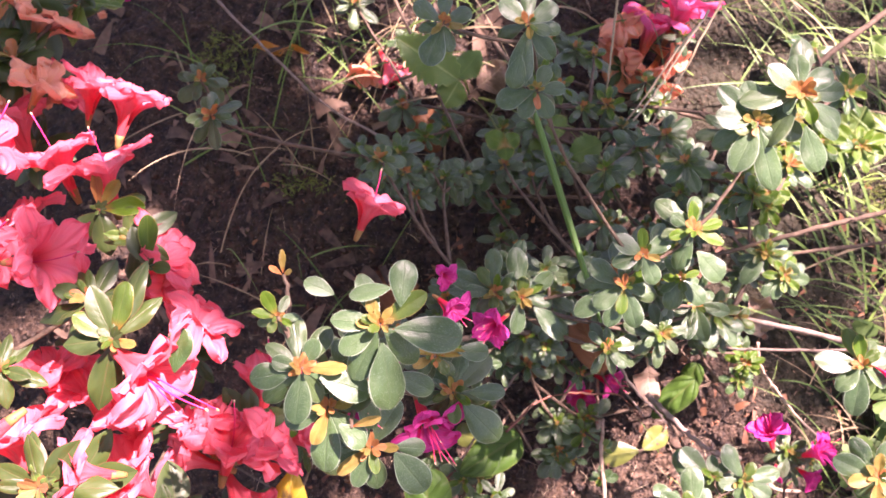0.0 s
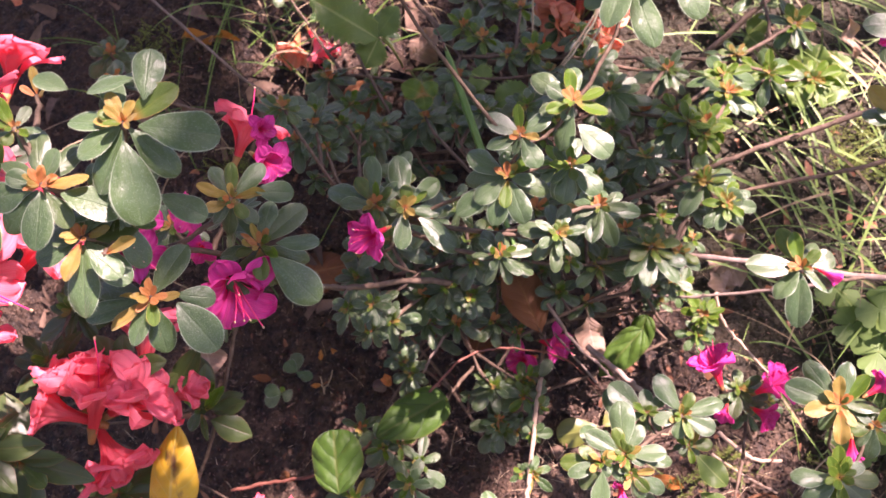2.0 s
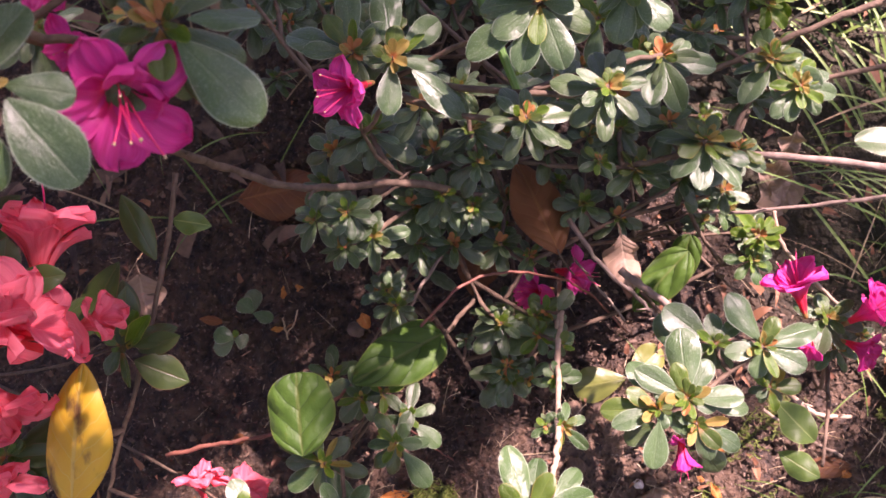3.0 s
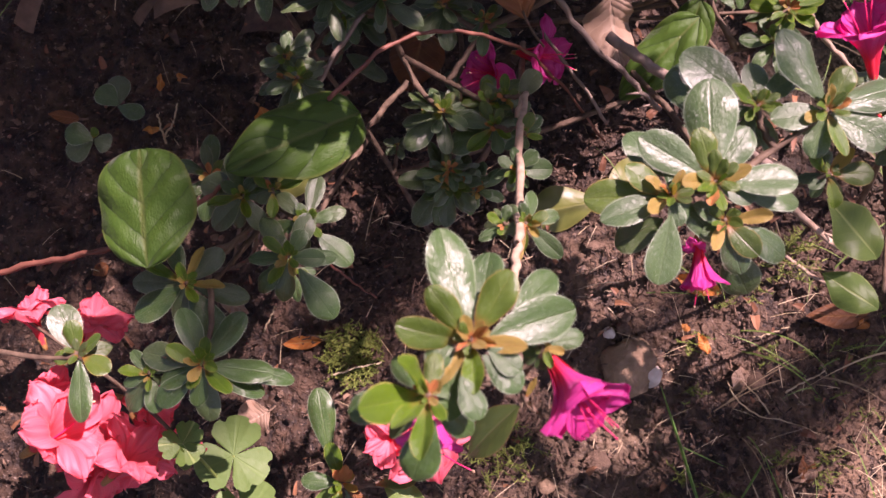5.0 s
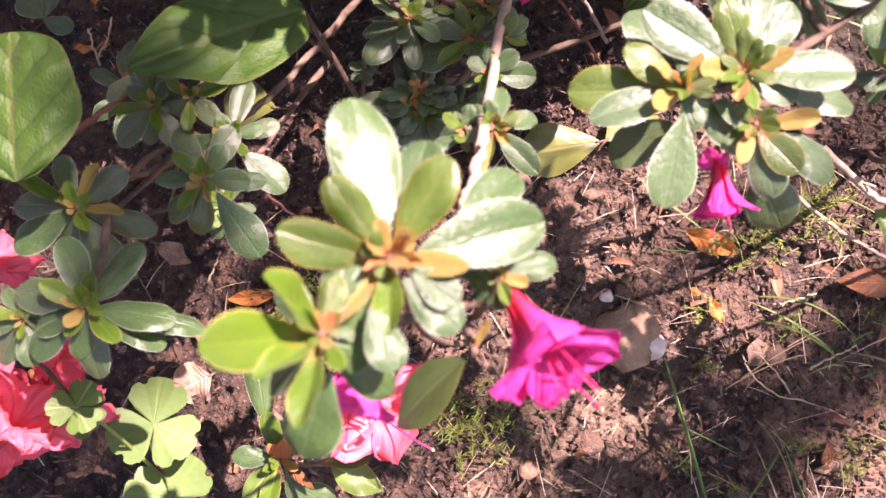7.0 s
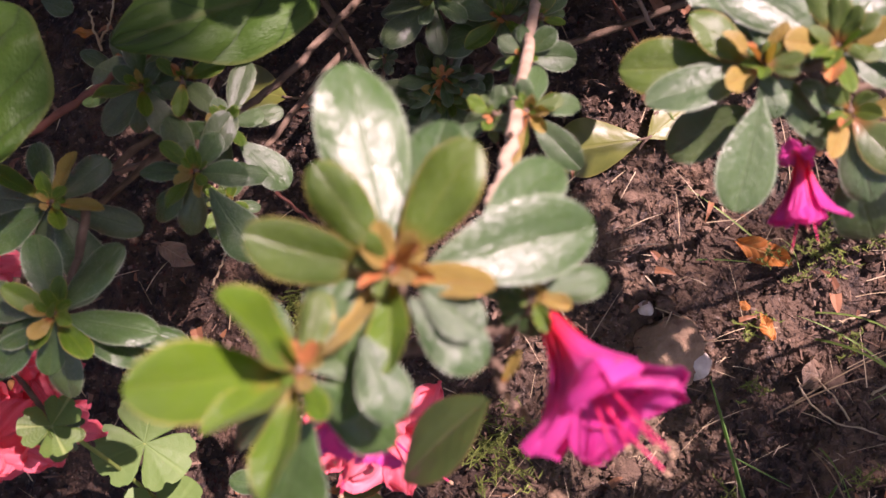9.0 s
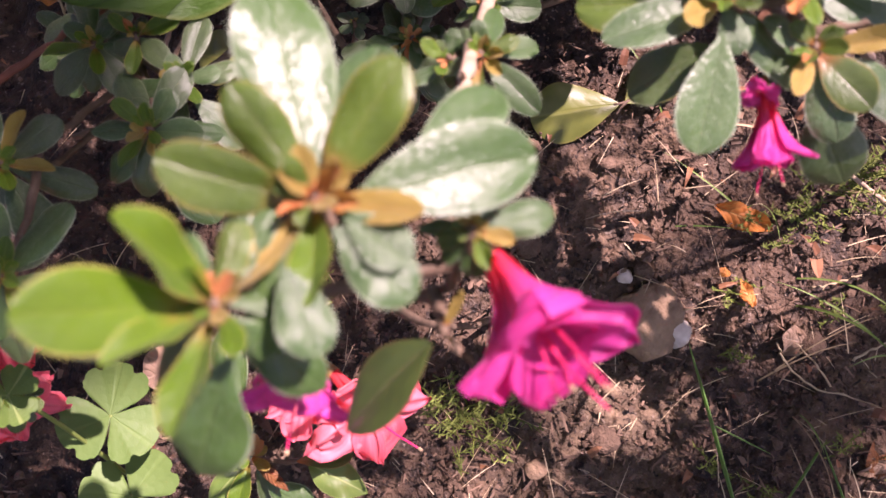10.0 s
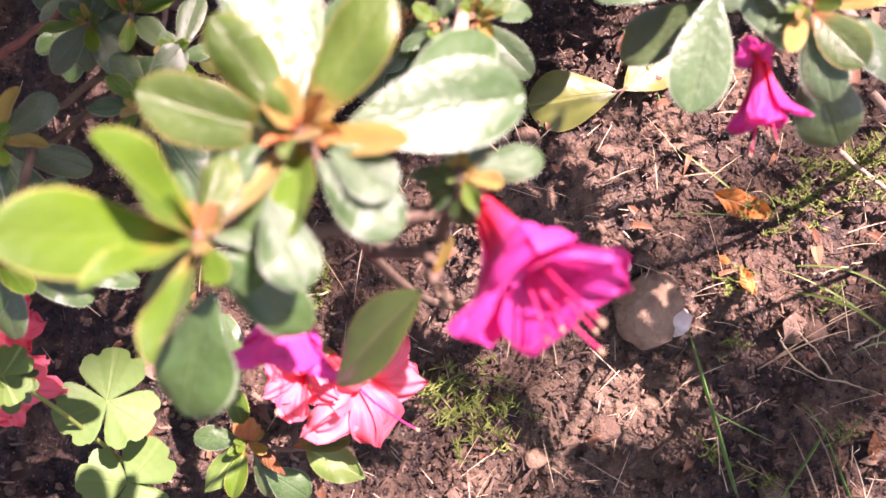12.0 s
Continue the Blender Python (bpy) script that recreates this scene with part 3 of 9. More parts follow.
def stamen_bm(length, lean, curve):
    bm = bmesh.new()
    pts = [Vector((lean * s * s * length + math.sin(s * 2) * curve * length, 0, s * length)) for s in (0, 0.2, 0.4, 0.6, 0.8, 1.0)]
    tube(bm, pts, 0.0095, 0.007, 5)
    return bm


STAMENS = {}


def flower(plant, x, y, z, ax, size, colour, flare=70, wave=0.7, rings=1, stamens=5, spin=0.0):
    """A trumpet flower with its stalk end at x, y, z, opening along ax; rings: whorls of five petals."""
    at, axis = Vector((x, y, z)), Vector(ax).normalized()
    rng = random.Random(round(x * 7919 + y * 104729 + z * 1299709))
    q = axis.to_track_quat("Z", "Y").to_matrix().to_4x4()
    m = Matrix.Translation(at) @ q @ Matrix.Rotation(spin, 4, "Z") @ Matrix.Scale(size, 4)
    bm = bmesh.new()
    tube(bm, [(0, 0, -0.10), (0, 0, -0.04), (0, 0, 0.03), (0, 0, 0.09)], 0.035, 0.062, 8)
    ob = child("flower", mesh_of("flower", bm, CALYX), plant, m)
    for ring in range(rings):
        k = 0.80 ** ring
        for i in range(5):
            turn = Matrix.Rotation((i + 0.5 * ring) * math.tau / 5 + rng.uniform(-0.12, 0.12), 4, "Z") @ Matrix.Rotation(rng.uniform(-0.16, 0.16), 4, "X")
            child("petal", petal_data(colour, max(16, flare - 16 * ring), wave, rng.randrange(5)), ob, m @ turn @ Matrix.Scale(k * rng.uniform(0.93, 1.05), 4))
    for i in range(stamens):
        v = i % 4
        if v not in STAMENS:
            STAMENS[v] = mesh_of("stamen", stamen_bm(1.0, 0.10 + 0.05 * v, 0.04 * (v - 1.5)), FILAMENT)
            bb = bmesh.new()
            bmesh.ops.create_icosphere(bb, subdivisions=1, radius=0.017)
            bmesh.ops.scale(bb, vec=(0.8, 0.8, 1.3), verts=bb.verts)
            STAMENS[v, 1] = mesh_of("anther", bb, ANTHER)
        k = 1.15 * rng.uniform(0.82, 1.05)
        mm = m @ Matrix.Rotation(i * 2.4 + 0.4, 4, "Z") @ Matrix.Scale(k, 4)
        child("stamen", STAMENS[v], ob, mm)
        end = Vector((0.10 + 0.05 * v + math.sin(2) * 0.04 * (v - 1.5), 0, 1.0))
        child("anther", STAMENS[v, 1], ob, mm @ Matrix.Translation(end))
    return ob


def lobed_bm(lobes, depth, seed):
    """A soft palmate leaf about 1 across, its stalk end at the origin, face to +z."""
    r = random.Random(seed)
    bm = bmesh.new()
    uv = bm.loops.layers.uv.new("UVMap")
    n, rings = 90, 5
    span = radians(360)
    c = bm.verts.new((0, 0, 0))
    grid = []
    for k in range(1, rings + 1):
        row = []
        for i in range(n + 1):
            a = -span / 2 + span * i / n
            ph = (i / n) * lobes
            q = min(1.0, abs((ph % 1.0) - 0.5) * 2)
            lob = 1 - (0.36 + 0.5 * depth) * q ** 11 - 0.10 * q * q
            tooth = 1 - 0.13 * math.exp(-((q - 0.36) / 0.07) ** 2) - 0.06 * math.exp(-((q - 0.74) / 0.06) ** 2)
            rad = 0.52 * lob * tooth * (1.0 - 0.06 * abs(a) / span) * k / rings
            z = 0.05 * math.sin(a * 3 + seed) * (k / rings) ** 2 + 0.05 * (k / rings) ** 2 * lob - 0.04 * (k / rings)
            row.append((bm.verts.new((rad * math.sin(a), rad * math.cos(a), z)), ((ph % 1.0), k / rings)))
        grid.append(row)
    for i in range(n):
        f = bm.faces.new((c, grid[0][i + 1][0], grid[0][i][0]))
        for loop, t in zip(f.loops, ((0.5, 0), grid[0][i + 1][1], grid[0][i][1])):
            loop[uv].uv = t
    for a, b in zip(grid, grid[1:]):
        for i in range(n):
            quad = (a[i], a[i + 1], b[i + 1], b[i])
            f = bm.faces.new([q[0] for q in quad])
            for loop, q in zip(f.loops, quad):
                loop[uv].uv = q[1]
    return bm


LOBED = {}


def lobed(plant, x, y, z, size, up=(0.0, -0.5, 0.85), heading=(0, -1, 0), kind="c", variant=0, lobes=3, depth=0.38):
    """A lobed leaf on a stalk of the plant."""
    key = (kind, variant, lobes, depth)
    if key not in LOBED:
        LOBED[key] = mesh_of("lobed_leaf", lobed_bm(lobes, depth, variant), LEAF[kind])
    at = Vector((x, y, z))
    u = Vector(up).normalized()
    h = Vector(heading)
    h = (h - u * h.dot(u)).normalized()
    bm = bmesh.new()
    base = PLACE[plant.name].translation
    tube(bm, bow(base, at, (at + base) / 2 + Vector((0, 0, 0.3)) * (at - base).length, 8), 0.0009, 0.0007, 5)
    st = part("stalk", bm, GREEN_STEM, plant)
    return child("leaf", LOBED[key], st, axes(at, h, u, size, size, size))


def twig(points, r0, r1, material, label, name="twig", jitter=0.0006, parent=None, spurs=0):
    bm = bmesh.new()
    pts = spline(points, 6, jitter)
    tube(bm, pts, r0, r1, 7, 0.18)
    for k in range(spurs):
        i = RNG.randrange(2, len(pts) - 1)
        d = Vector((RNG.uniform(-1, 1), RNG.uniform(-1, 1), RNG.uniform(-0.2, 1))).normalized()
        tube(bm, [pts[i], pts[i] + d * r0 * 2.0, pts[i] + d * r0 * RNG.uniform(3, 5)], r0 * 0.5, r0 * 0.25, 5)
    if parent is not None:
        NODES.setdefault(parent.name, [PLACE[parent.name].translation.copy()]).extend(pts)
        return part(name, bm, material, parent)
    return solo(name, bm, material, label, name)


def toothed(plant, base, tip, width, up, kind, variant):
    """A herb leaf with a toothed edge."""
    key = ("toothed", kind, variant)
    if key not in BLADES:
        BLADES[key] = mesh_of("leaf", blade((0.45, 0.72), 0.12, 0.15, 0.1, 0.8, 12, 8, 60), LEAF[kind])
    base, tip = Vector(base), Vector(tip)
    d = tip - base
    bm = bmesh.new()
    root = PLACE[plant.name].translation
    tube(bm, bow(root, base, (root + base) / 2 + Vector((0, 0, 0.02)), 7), 0.0011, 0.0008, 5)
    st = part("stalk", bm, GREEN_STEM, plant)
    return child("leaf", BLADES[key], st, axes(base, d, Vector(up), width, d.length, d.length))


def lone_leaf(base, tip, width, kind, name, label):
    """A single fallen or hanging leaf with its stalk."""
    base, tip = Vector(base), Vector(tip)
    d = tip - base
    ob = new(name, blade_data(kind, RNG.randrange(6)))
    ob.matrix_basis = axes(base, d, Vector((RNG.uniform(-0.2, 0.2), -0.5, 0.85)), width, d.length, d.length)
    PLACE[ob.name] = ob.matrix_basis.copy()
    bm = bmesh.new()
    side = d.cross(Vector((0, 0, 1))) * 0.06
    tube(bm, bow(base - d * 0.22 + side, base + d * 0.05, base - d * 0.1, 6), 0.0006, 0.0007, 5)
    part("stalk", bm, BARK, ob)
    return tagged(ob, label, "leaf")

# ---- the bank ----
def spaced(lo, hi, step, far):
    a = [lo + step * i for i in range(int((hi - lo) / step) + 1)]
    grow, s = [], step
    while a[-1] < far:
        s *= 1.35
        a.append(a[-1] + s)
    s = step
    while a[0] > -far:
        s *= 1.35
        a.insert(0, a[0] - s)
    return a


def build_ground():
    xs, ys = spaced(-0.45, 0.55, 0.0032, 60), spaced(0.12, 0.80, 0.0032, 60)
    verts, faces = [], []
    for y in ys:
        for x in xs:
            z = ground_z(x, y)
            if -0.6 < x < 0.72 and 0 < y < 1.0:
                v = Vector((x, y, 0.7))
                z += 0.006 * noise.noise(v * 40) + 0.005 * abs(noise.noise(v * 85)) + 0.0030 * noise.noise(v * 170) - 0.004
            verts.append((x, y, z))
    n = len(xs)
    for j in range(len(ys) - 1):
        for i in range(n - 1):
            k = j * n + i
            faces.append((k, k + 1, k + n + 1, k + n))
    me = bpy.data.meshes.new("ground")
    me.from_pydata(verts, [], faces)
    me.polygons.foreach_set("use_smooth", [True] * len(faces))
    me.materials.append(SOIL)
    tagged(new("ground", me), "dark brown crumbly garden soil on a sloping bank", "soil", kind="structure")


build_ground()


def lump(verts, faces, at, r, rng, flat=0.7):
    """An irregular crumb of twenty faces."""
    g = (1 + 5 ** 0.5) / 2
    k = len(verts)
    q = Euler((rng.uniform(0, 6), rng.uniform(0, 6), rng.uniform(0, 6))).to_matrix()
    for p in ((-1, g, 0), (1, g, 0), (-1, -g, 0), (1, -g, 0), (0, -1, g), (0, 1, g), (0, -1, -g), (0, 1, -g), (g, 0, -1), (g, 0, 1), (-g, 0, -1), (-g, 0, 1)):
        v = q @ (Vector(p) / 1.9 * r * rng.uniform(0.5, 1.25))
        verts.append((at[0] + v.x, at[1] + v.y, at[2] + v.z * flat))
    for f in ((0, 11, 5), (0, 5, 1), (0, 1, 7), (0, 7, 10), (0, 10, 11), (1, 5, 9), (5, 11, 4), (11, 10, 2), (10, 7, 6), (7, 1, 8),
              (3, 9, 4), (3, 4, 2), (3, 2, 6), (3, 6, 8), (3, 8, 9), (4, 9, 5), (2, 4, 11), (6, 2, 10), (8, 6, 7), (9, 8, 1)):
        faces.append(tuple(k + i for i in f))


def heap(name, verts, faces, material, label, category, smooth_faces=False):
    me = bpy.data.meshes.new(name)
    me.from_pydata(verts, [], faces)
    if smooth_faces:
        me.polygons.foreach_set("use_smooth", [True] * len(faces))
    me.materials.append(material)
    return tagged(new(name, me), label, category, kind="stuff")


def scatter_clods():
    rng = random.Random(3)
    verts, faces = [], []
    for i in range(17000):
        x, y = rng.uniform(-0.45, 0.55), 0.16 + 0.70 * rng.random() ** 1.4
        # more and bigger crumbs lighten the front soil, for the sun on it
        dry = x > 0.10 and y < 0.40
        if not dry and rng.random() < 0.35:
            continue
        r = 0.0006 + (0.0034 if dry else 0.0028) * rng.random() ** 8
        lump(verts, faces, (x, y, ground_z(x, y) + r * 0.4), r, rng)
    for i in range(7000):
        x, y = rng.uniform(0.02, 0.42), rng.uniform(0.17, 0.42)
        r = 0.0003 + 0.0013 * rng.random() ** 4
        lump(verts, faces, (x, y, ground_z(x, y) + r * 0.1), r, rng, 0.45)
    heap("soil_crumbs", verts, faces, CLOD, "loose crumbs and clods of brown soil", "soil")


def scatter_chips():
    rng = random.Random(8)
    verts, faces = [], []
    for i in range(9000):
        x, y = (rng.uniform(-0.45, 0.55), 0.16 + 0.70 * rng.random() ** 1.3) if i < 6500 else (rng.uniform(0.04, 0.42), rng.uniform(0.17, 0.42))
        ln = 0.0015 + 0.010 * rng.random() ** 2.5
        w = ln * rng.uniform(0.12, 0.6) if ln < 0.006 else rng.uniform(0.0005, 0.0016)
        t, tilt = rng.uniform(0, math.tau), rng.uniform(-0.5, 0.5)
        m = Matrix.Translation((x, y, ground_z(x, y) + 0.004)) @ Euler((0.45 + rng.uniform(-0.4, 0.4), tilt, t)).to_matrix().to_4x4()
        k = len(verts)
        hgt = w * 0.3
        q = [rng.uniform(0.4, 1.1) for _ in range(8)]
        for sx, sy in ((-q[0], -q[1]), (q[2], -q[3]), (q[4], q[5]), (-q[6], q[7])):
            for sz in (-1, 1):
                verts.append(tuple(m @ Vector((sx * ln / 2, sy * w / 2 * rng.uniform(0.6, 1.2), sz * hgt / 2))))
        for f in ((0, 2, 4, 6), (7, 5, 3, 1), (0, 1, 3, 2), (2, 3, 5, 4), (4, 5, 7, 6), (6, 7, 1, 0)):
            faces.append(tuple(k + i for i in f))
    heap("bark_litter", verts, faces, CHIP, "small brown bark chips and plant litter on soil", "litter")


def scatter_scraps():
    """Rusty leaf scraps, straw bits and root hairs on the soil."""
    rng = random.Random(15)
    verts, faces = [], []
    for i in range(330):
        x, y = rng.uniform(-0.30, 0.45), 0.18 + 0.45 * rng.random()
        z = ground_z(x, y) + 0.005
        a, ln = rng.uniform(0, math.tau), 0.003 + 0.008 * rng.random() ** 2
        d = Vector((math.cos(a), math.sin(a), 0.55 * math.sin(a) + rng.uniform(-0.2, 0.4))) * ln
        strand(verts, faces, (x, y, z), Vector((x, y, z)) + d, ln * rng.uniform(0, 0.3), ln * rng.uniform(0.25, 0.6), 3)
    heap("leaf_scraps", verts, faces, RUST, "rust-brown scraps of dead leaves on soil", "litter")
    verts, faces = [], []
    for i in range(620):
        x, y = rng.uniform(-0.25 if i < 320 else 0.05, 0.45), 0.18 + (0.42 if i < 320 else 0.2) * rng.random()
        z = ground_z(x, y) + 0.004
        a, ln = rng.uniform(0, math.tau), 0.005 + 0.022 * rng.random() ** 2
        d = Vector((math.cos(a), math.sin(a), 0.5 * math.sin(a) + rng.uniform(-0.05, 0.25))) * ln
        strand(verts, faces, (x, y, z), Vector((x, y, z)) + d, ln * rng.uniform(0, 0.12), rng.uniform(0.0002, 0.0006), 4)
    heap("straw_bits", verts, faces, STRAW, "fine pale straw bits and roots on soil", "litter")


def strand(verts, faces, base, tip, sag, w, n=6):
    """A narrow bent blade with a keel."""
    base, tip = Vector(base), Vector(tip)
    d = tip - base
    side = d.cross(Vector((0, -0.6, 0.8)))
    side = side.normalized() if side.length > 1e-6 else Vector((1, 0, 0))
    k = len(verts)
    for i in range(n + 1):
        s = i / n
        p = base + d * s + Vector((0, 0, sag)) * 4 * s * (1 - s)
        ww = w * (1 - s ** 2.2) * 0.5 + w * 0.03
        for u in (-1, 0, 1):
            verts.append(tuple(p + side * ww * u + Vector((0, 0, 1)) * (-ww * 0.35 if u == 0 else 0)))
    for i in range(n):
        for u in (0, 1):
            a = k + i * 3 + u
            faces.append((a, a + 1, a + 4, a + 3))


def scatter_grass():
    rng = random.Random(21)
    verts, faces, dry_v, dry_f = [], [], [], []

    def sow(count, x0, x1, y0, y1, low, high, w0, w1, dry=0.15, lean=None):
        for i in range(count):
            x, y = rng.uniform(x0, x1), rng.uniform(y0, y1)
            ln = rng.uniform(low, high)
            a = rng.uniform(0, math.tau) if lean is None else lean + rng.uniform(-0.9, 0.9)
            rise = rng.uniform(0.08, 0.55)
            d = Vector((math.cos(a), math.sin(a) * 0.9, rise)).normalized() * ln
            z = ground_z(x, y)
            d.z = max(d.z, ground_z(x + d.x, y + d.y) - z + 0.004)
            v, f = (dry_v, dry_f) if rng.random() < dry else (verts, faces)
            strand(v, f, (x, y, z), (x + d.x, y + d.y, z + d.z), ln * rng.uniform(0.04, 0.26), rng.uniform(w0, w1), 9)

    sow(120, 0.36, 0.70, 0.44, 0.82, 0.10, 0.22, 0.0012, 0.0032, 0.12, 2.6)
    sow(60, 0.38, 0.70, 0.40, 0.80, 0.08, 0.20, 0.0010, 0.0028, 0.15)
    sow(110, 0.42, 0.74, 0.40, 0.85, 0.06, 0.17, 0.0010, 0.0030, 0.30)
    sow(150, 0.33, 0.70, 0.42, 0.80, 0.01, 0.05, 0.0005, 0.0012, 0.2)
    sow(200, 0.36, 0.60, 0.26, 0.48, 0.03, 0.10, 0.0006, 0.0018, 0.45)
    sow(60, -0.30, 0.02, 0.64, 0.82, 0.06, 0.18, 0.0010, 0.0024, 0.3)
    sow(22, -0.24, -0.02, 0.50, 0.66, 0.05, 0.14, 0.0008, 0.0016, 0.4)
    sow(60, -0.10, 0.35, 0.70, 0.90, 0.06, 0.18, 0.0010, 0.0026, 0.3)
    sow(26, 0.20, 0.36, 0.20, 0.38, 0.02, 0.06, 0.0006, 0.0012, 0.3)
    sow(500, -0.5, 1.2, 0.80, 1.3, 0.08, 0.2, 0.0014, 0.004, 0.2)
    heap("grass", verts, faces, GRASS, "thin bright green grass blades on the bank", "grass", True)
    heap("dry_grass", dry_v, dry_f, DRY_GRASS, "dry straw-coloured grass blades and stalks", "grass", True)


def scatter_dead_leaves():
    rng = random.Random(33)
    verts, faces = [], []
    for i in range(230):
        x, y = rng.uniform(-0.38, 0.12), rng.uniform(0.47, 0.88)
        z = ground_z(x, y) + 0.006
        a, ln = rng.uniform(0, math.tau), 0.010 + 0.030 * rng.random() ** 2
        d = Vector((math.cos(a), math.sin(a), 0.55 * math.sin(a) + rng.uniform(0.0, 0.4))) * ln
        strand(verts, faces, (x, y, z), Vector((x, y, z)) + d, ln * rng.uniform(0, 0.25), ln * rng.uniform(0.15, 0.5), 5)
    more_v, more_f = [], []
    for i in range(110):
        x, y = rng.uniform(0.21, 0.47), rng.uniform(0.37, 0.58)
        z = ground_z(x, y) + 0.005
        a, ln = rng.uniform(0, math.tau), 0.004 + 0.013 * rng.random() ** 2
        d = Vector((math.cos(a), math.sin(a), 0.55 * math.sin(a) + rng.uniform(0.0, 0.4))) * ln
        strand(more_v, more_f, (x, y, z), Vector((x, y, z)) + d, ln * rng.uniform(0, 0.25), ln * rng.uniform(0.2, 0.5), 5)
    heap("leaf_litter", more_v, more_f, RUST, "rusty scraps of dead leaves under bare branches", "litter", True)
    heap("dead_leaves", verts, faces, CHIP, "curled brown dead leaves on the shaded bank", "litter", True)


scatter_clods()
scatter_dead_leaves()
scatter_chips()
scatter_scraps()
scatter_grass()


def moss_patch(name, x0, y0, rx, ry, count, tall, label):
    rng = random.Random(int(x0 * 1e4) + count)
    verts, faces = [], []
    for i in range(count):
        a, q = rng.uniform(0, math.tau), rng.random() ** 0.6
        x, y = x0 + rx * q * math.cos(a), y0 + ry * q * math.sin(a)
        z = ground_z(x, y) + 0.001
        top = Vector((x + rng.uniform(-1, 1) * tall, y + rng.uniform(-1.2, 0.5) * tall, z + tall * rng.uniform(0.5, 1.2)))
        strand(verts, faces, (x, y, z), top, 0.001, 0.0007, 2)
        d = top - Vector((x, y, z))
        for k in range(6):
            p = Vector((x, y, z)) + d * (0.25 + 0.13 * k)
            o = Vector((rng.uniform(-1, 1), rng.uniform(-1, 1), rng.uniform(0, 0.8))).normalized() * tall * 0.3
            strand(verts, faces, p, p + o, 0, 0.0006, 2)
    return heap(name, verts, faces, MOSS, label, "moss", True)


# ---- unseen tree, added to shade part of the bank ----
def shade_tree():
    rng = random.Random(40)
    tree = thing("tree", (2.6, 0.9, ground_z(2.6, 0.9) - 0.05), "unseen leafy tree, added for the dappled shade on the bank", "tree")
    root = PLACE[tree.name].translation
    bm = bmesh.new()
    fork = Vector((2.45, 0.75, 3.1))
    tube(bm, spline((root, root + Vector((0.05, -0.05, 1.2)), fork, (3.1, 0.7, 4.0)), 6, 0.015), 0.13, 0.05, 10, 0.08)
    part("trunk", bm, BARK, tree)
    k, sy = SUN_TO.x / SUN_TO.z, SUN_TO.y / SUN_TO.z
    # holes left in the leaves so that chosen plants stay sunlit
    gaps = ((-0.013, 0.192, 0.079), (-0.380, 0.255, 0.070), (-0.050, 0.400, 0.058), (-0.132, 0.228, 0.058), (-0.068, 0.152, 0.055), (-0.118, 0.278, 0.030), (-0.068, 0.364, 0.050), (-0.07, 0.60, 0.030), (-0.13, 0.74, 0.09), (-0.42, 0.56, 0.07), (-0.24, 0.72, 0.070), (-0.245, 0.435, 0.045))
    verts, faces = [], []
    for b in range(10):
        y = -0.28 + b * 0.17
        high = 3.2 + rng.uniform(-0.12, 0.15)
        tip = Vector((k * high + (-0.75 if b > 1 else -0.2) + rng.uniform(-0.06, 0.06), y + rng.uniform(-0.05, 0.05), high))
        pts = spline((fork, fork.lerp(tip, 0.35) + Vector((0, 0, 0.10)), fork.lerp(tip, 0.7) + Vector((0, 0, 0.05)), tip), 14, 0.006)
        bm = bmesh.new()
        tube(bm, pts, 0.022, 0.004, 6, 0.1)
        part("limb", bm, BARK, tree)
        for i in range(880):
            p = pts[rng.randrange(8, len(pts)) if i < 700 else rng.randrange(2, 8)] + Vector((rng.gauss(0, 0.05), rng.gauss(0, 0.09), rng.gauss(0, 0.05)))
            d = Vector((rng.uniform(-1, 1), rng.uniform(-1, 1), rng.uniform(-0.5, 0.3))).normalized() * rng.uniform(0.04, 0.075)
            u, foot_y = p.x - k * p.z, p.y - sy * (p.z - 0.25)
            gap = noise.noise(Vector((p.x * 6.5, p.y * 6.5, 4.0)))
            open_side = foot_y < 0.50 and noise.noise(Vector((p.x * 9, p.y * 9, 8.0))) > -0.12 and u < -0.37 + 0.04 * noise.noise(Vector((p.y * 9, 7.0, 1.0)))
            # leaves kept here to shade a patch of the front soil
            near_clump = foot_y < 0.230 + 0.02 * noise.noise(Vector((p.x * 8, 1.0, 5.0))) and 0.222 < u < 0.242
            if any((u - gu) ** 2 + (foot_y - gy) ** 2 < gr * gr for gu, gy, gr in gaps):
                continue
            edge = 0.10 if 0.385 < foot_y < 0.52 else 0.06 if 0.315 < foot_y < 0.385 else 0.03 if foot_y > 0.52 else -0.035
            if u > edge + 0.04 * noise.noise(Vector((p.y * 7, 2.2, 0.3))) and not near_clump:
                if i < 700 or u < 0.24 or foot_y < 0.37 or noise.noise(Vector((p.x * 6, p.y * 6, 9.0))) < -0.18:
                    continue
            if ((gap > 0.48 and (u < -0.33 or foot_y > 0.52)) or open_side) and not near_clump:
                continue
            strand(verts, faces, p, p + d, 0.003, d.length * 0.9, 5)
    for i in range(1500):
        a, q, h = rng.uniform(0, math.tau), 0.70 * rng.random() ** 0.5, rng.uniform(-0.45, 0.45)
        p = Vector((3.65 + q * math.cos(a), 0.75 + q * math.sin(a), 4.1 + h))
        d = Vector((rng.uniform(-1, 1), rng.uniform(-1, 1), rng.uniform(-0.6, 0.3))).normalized() * rng.uniform(0.05, 0.09)
        strand(verts, faces, p, p + d, 0.003, d.length * 0.8, 4)
    # loose leaves on no limb, hung to shade chosen spots
    sprig = random.Random(77)
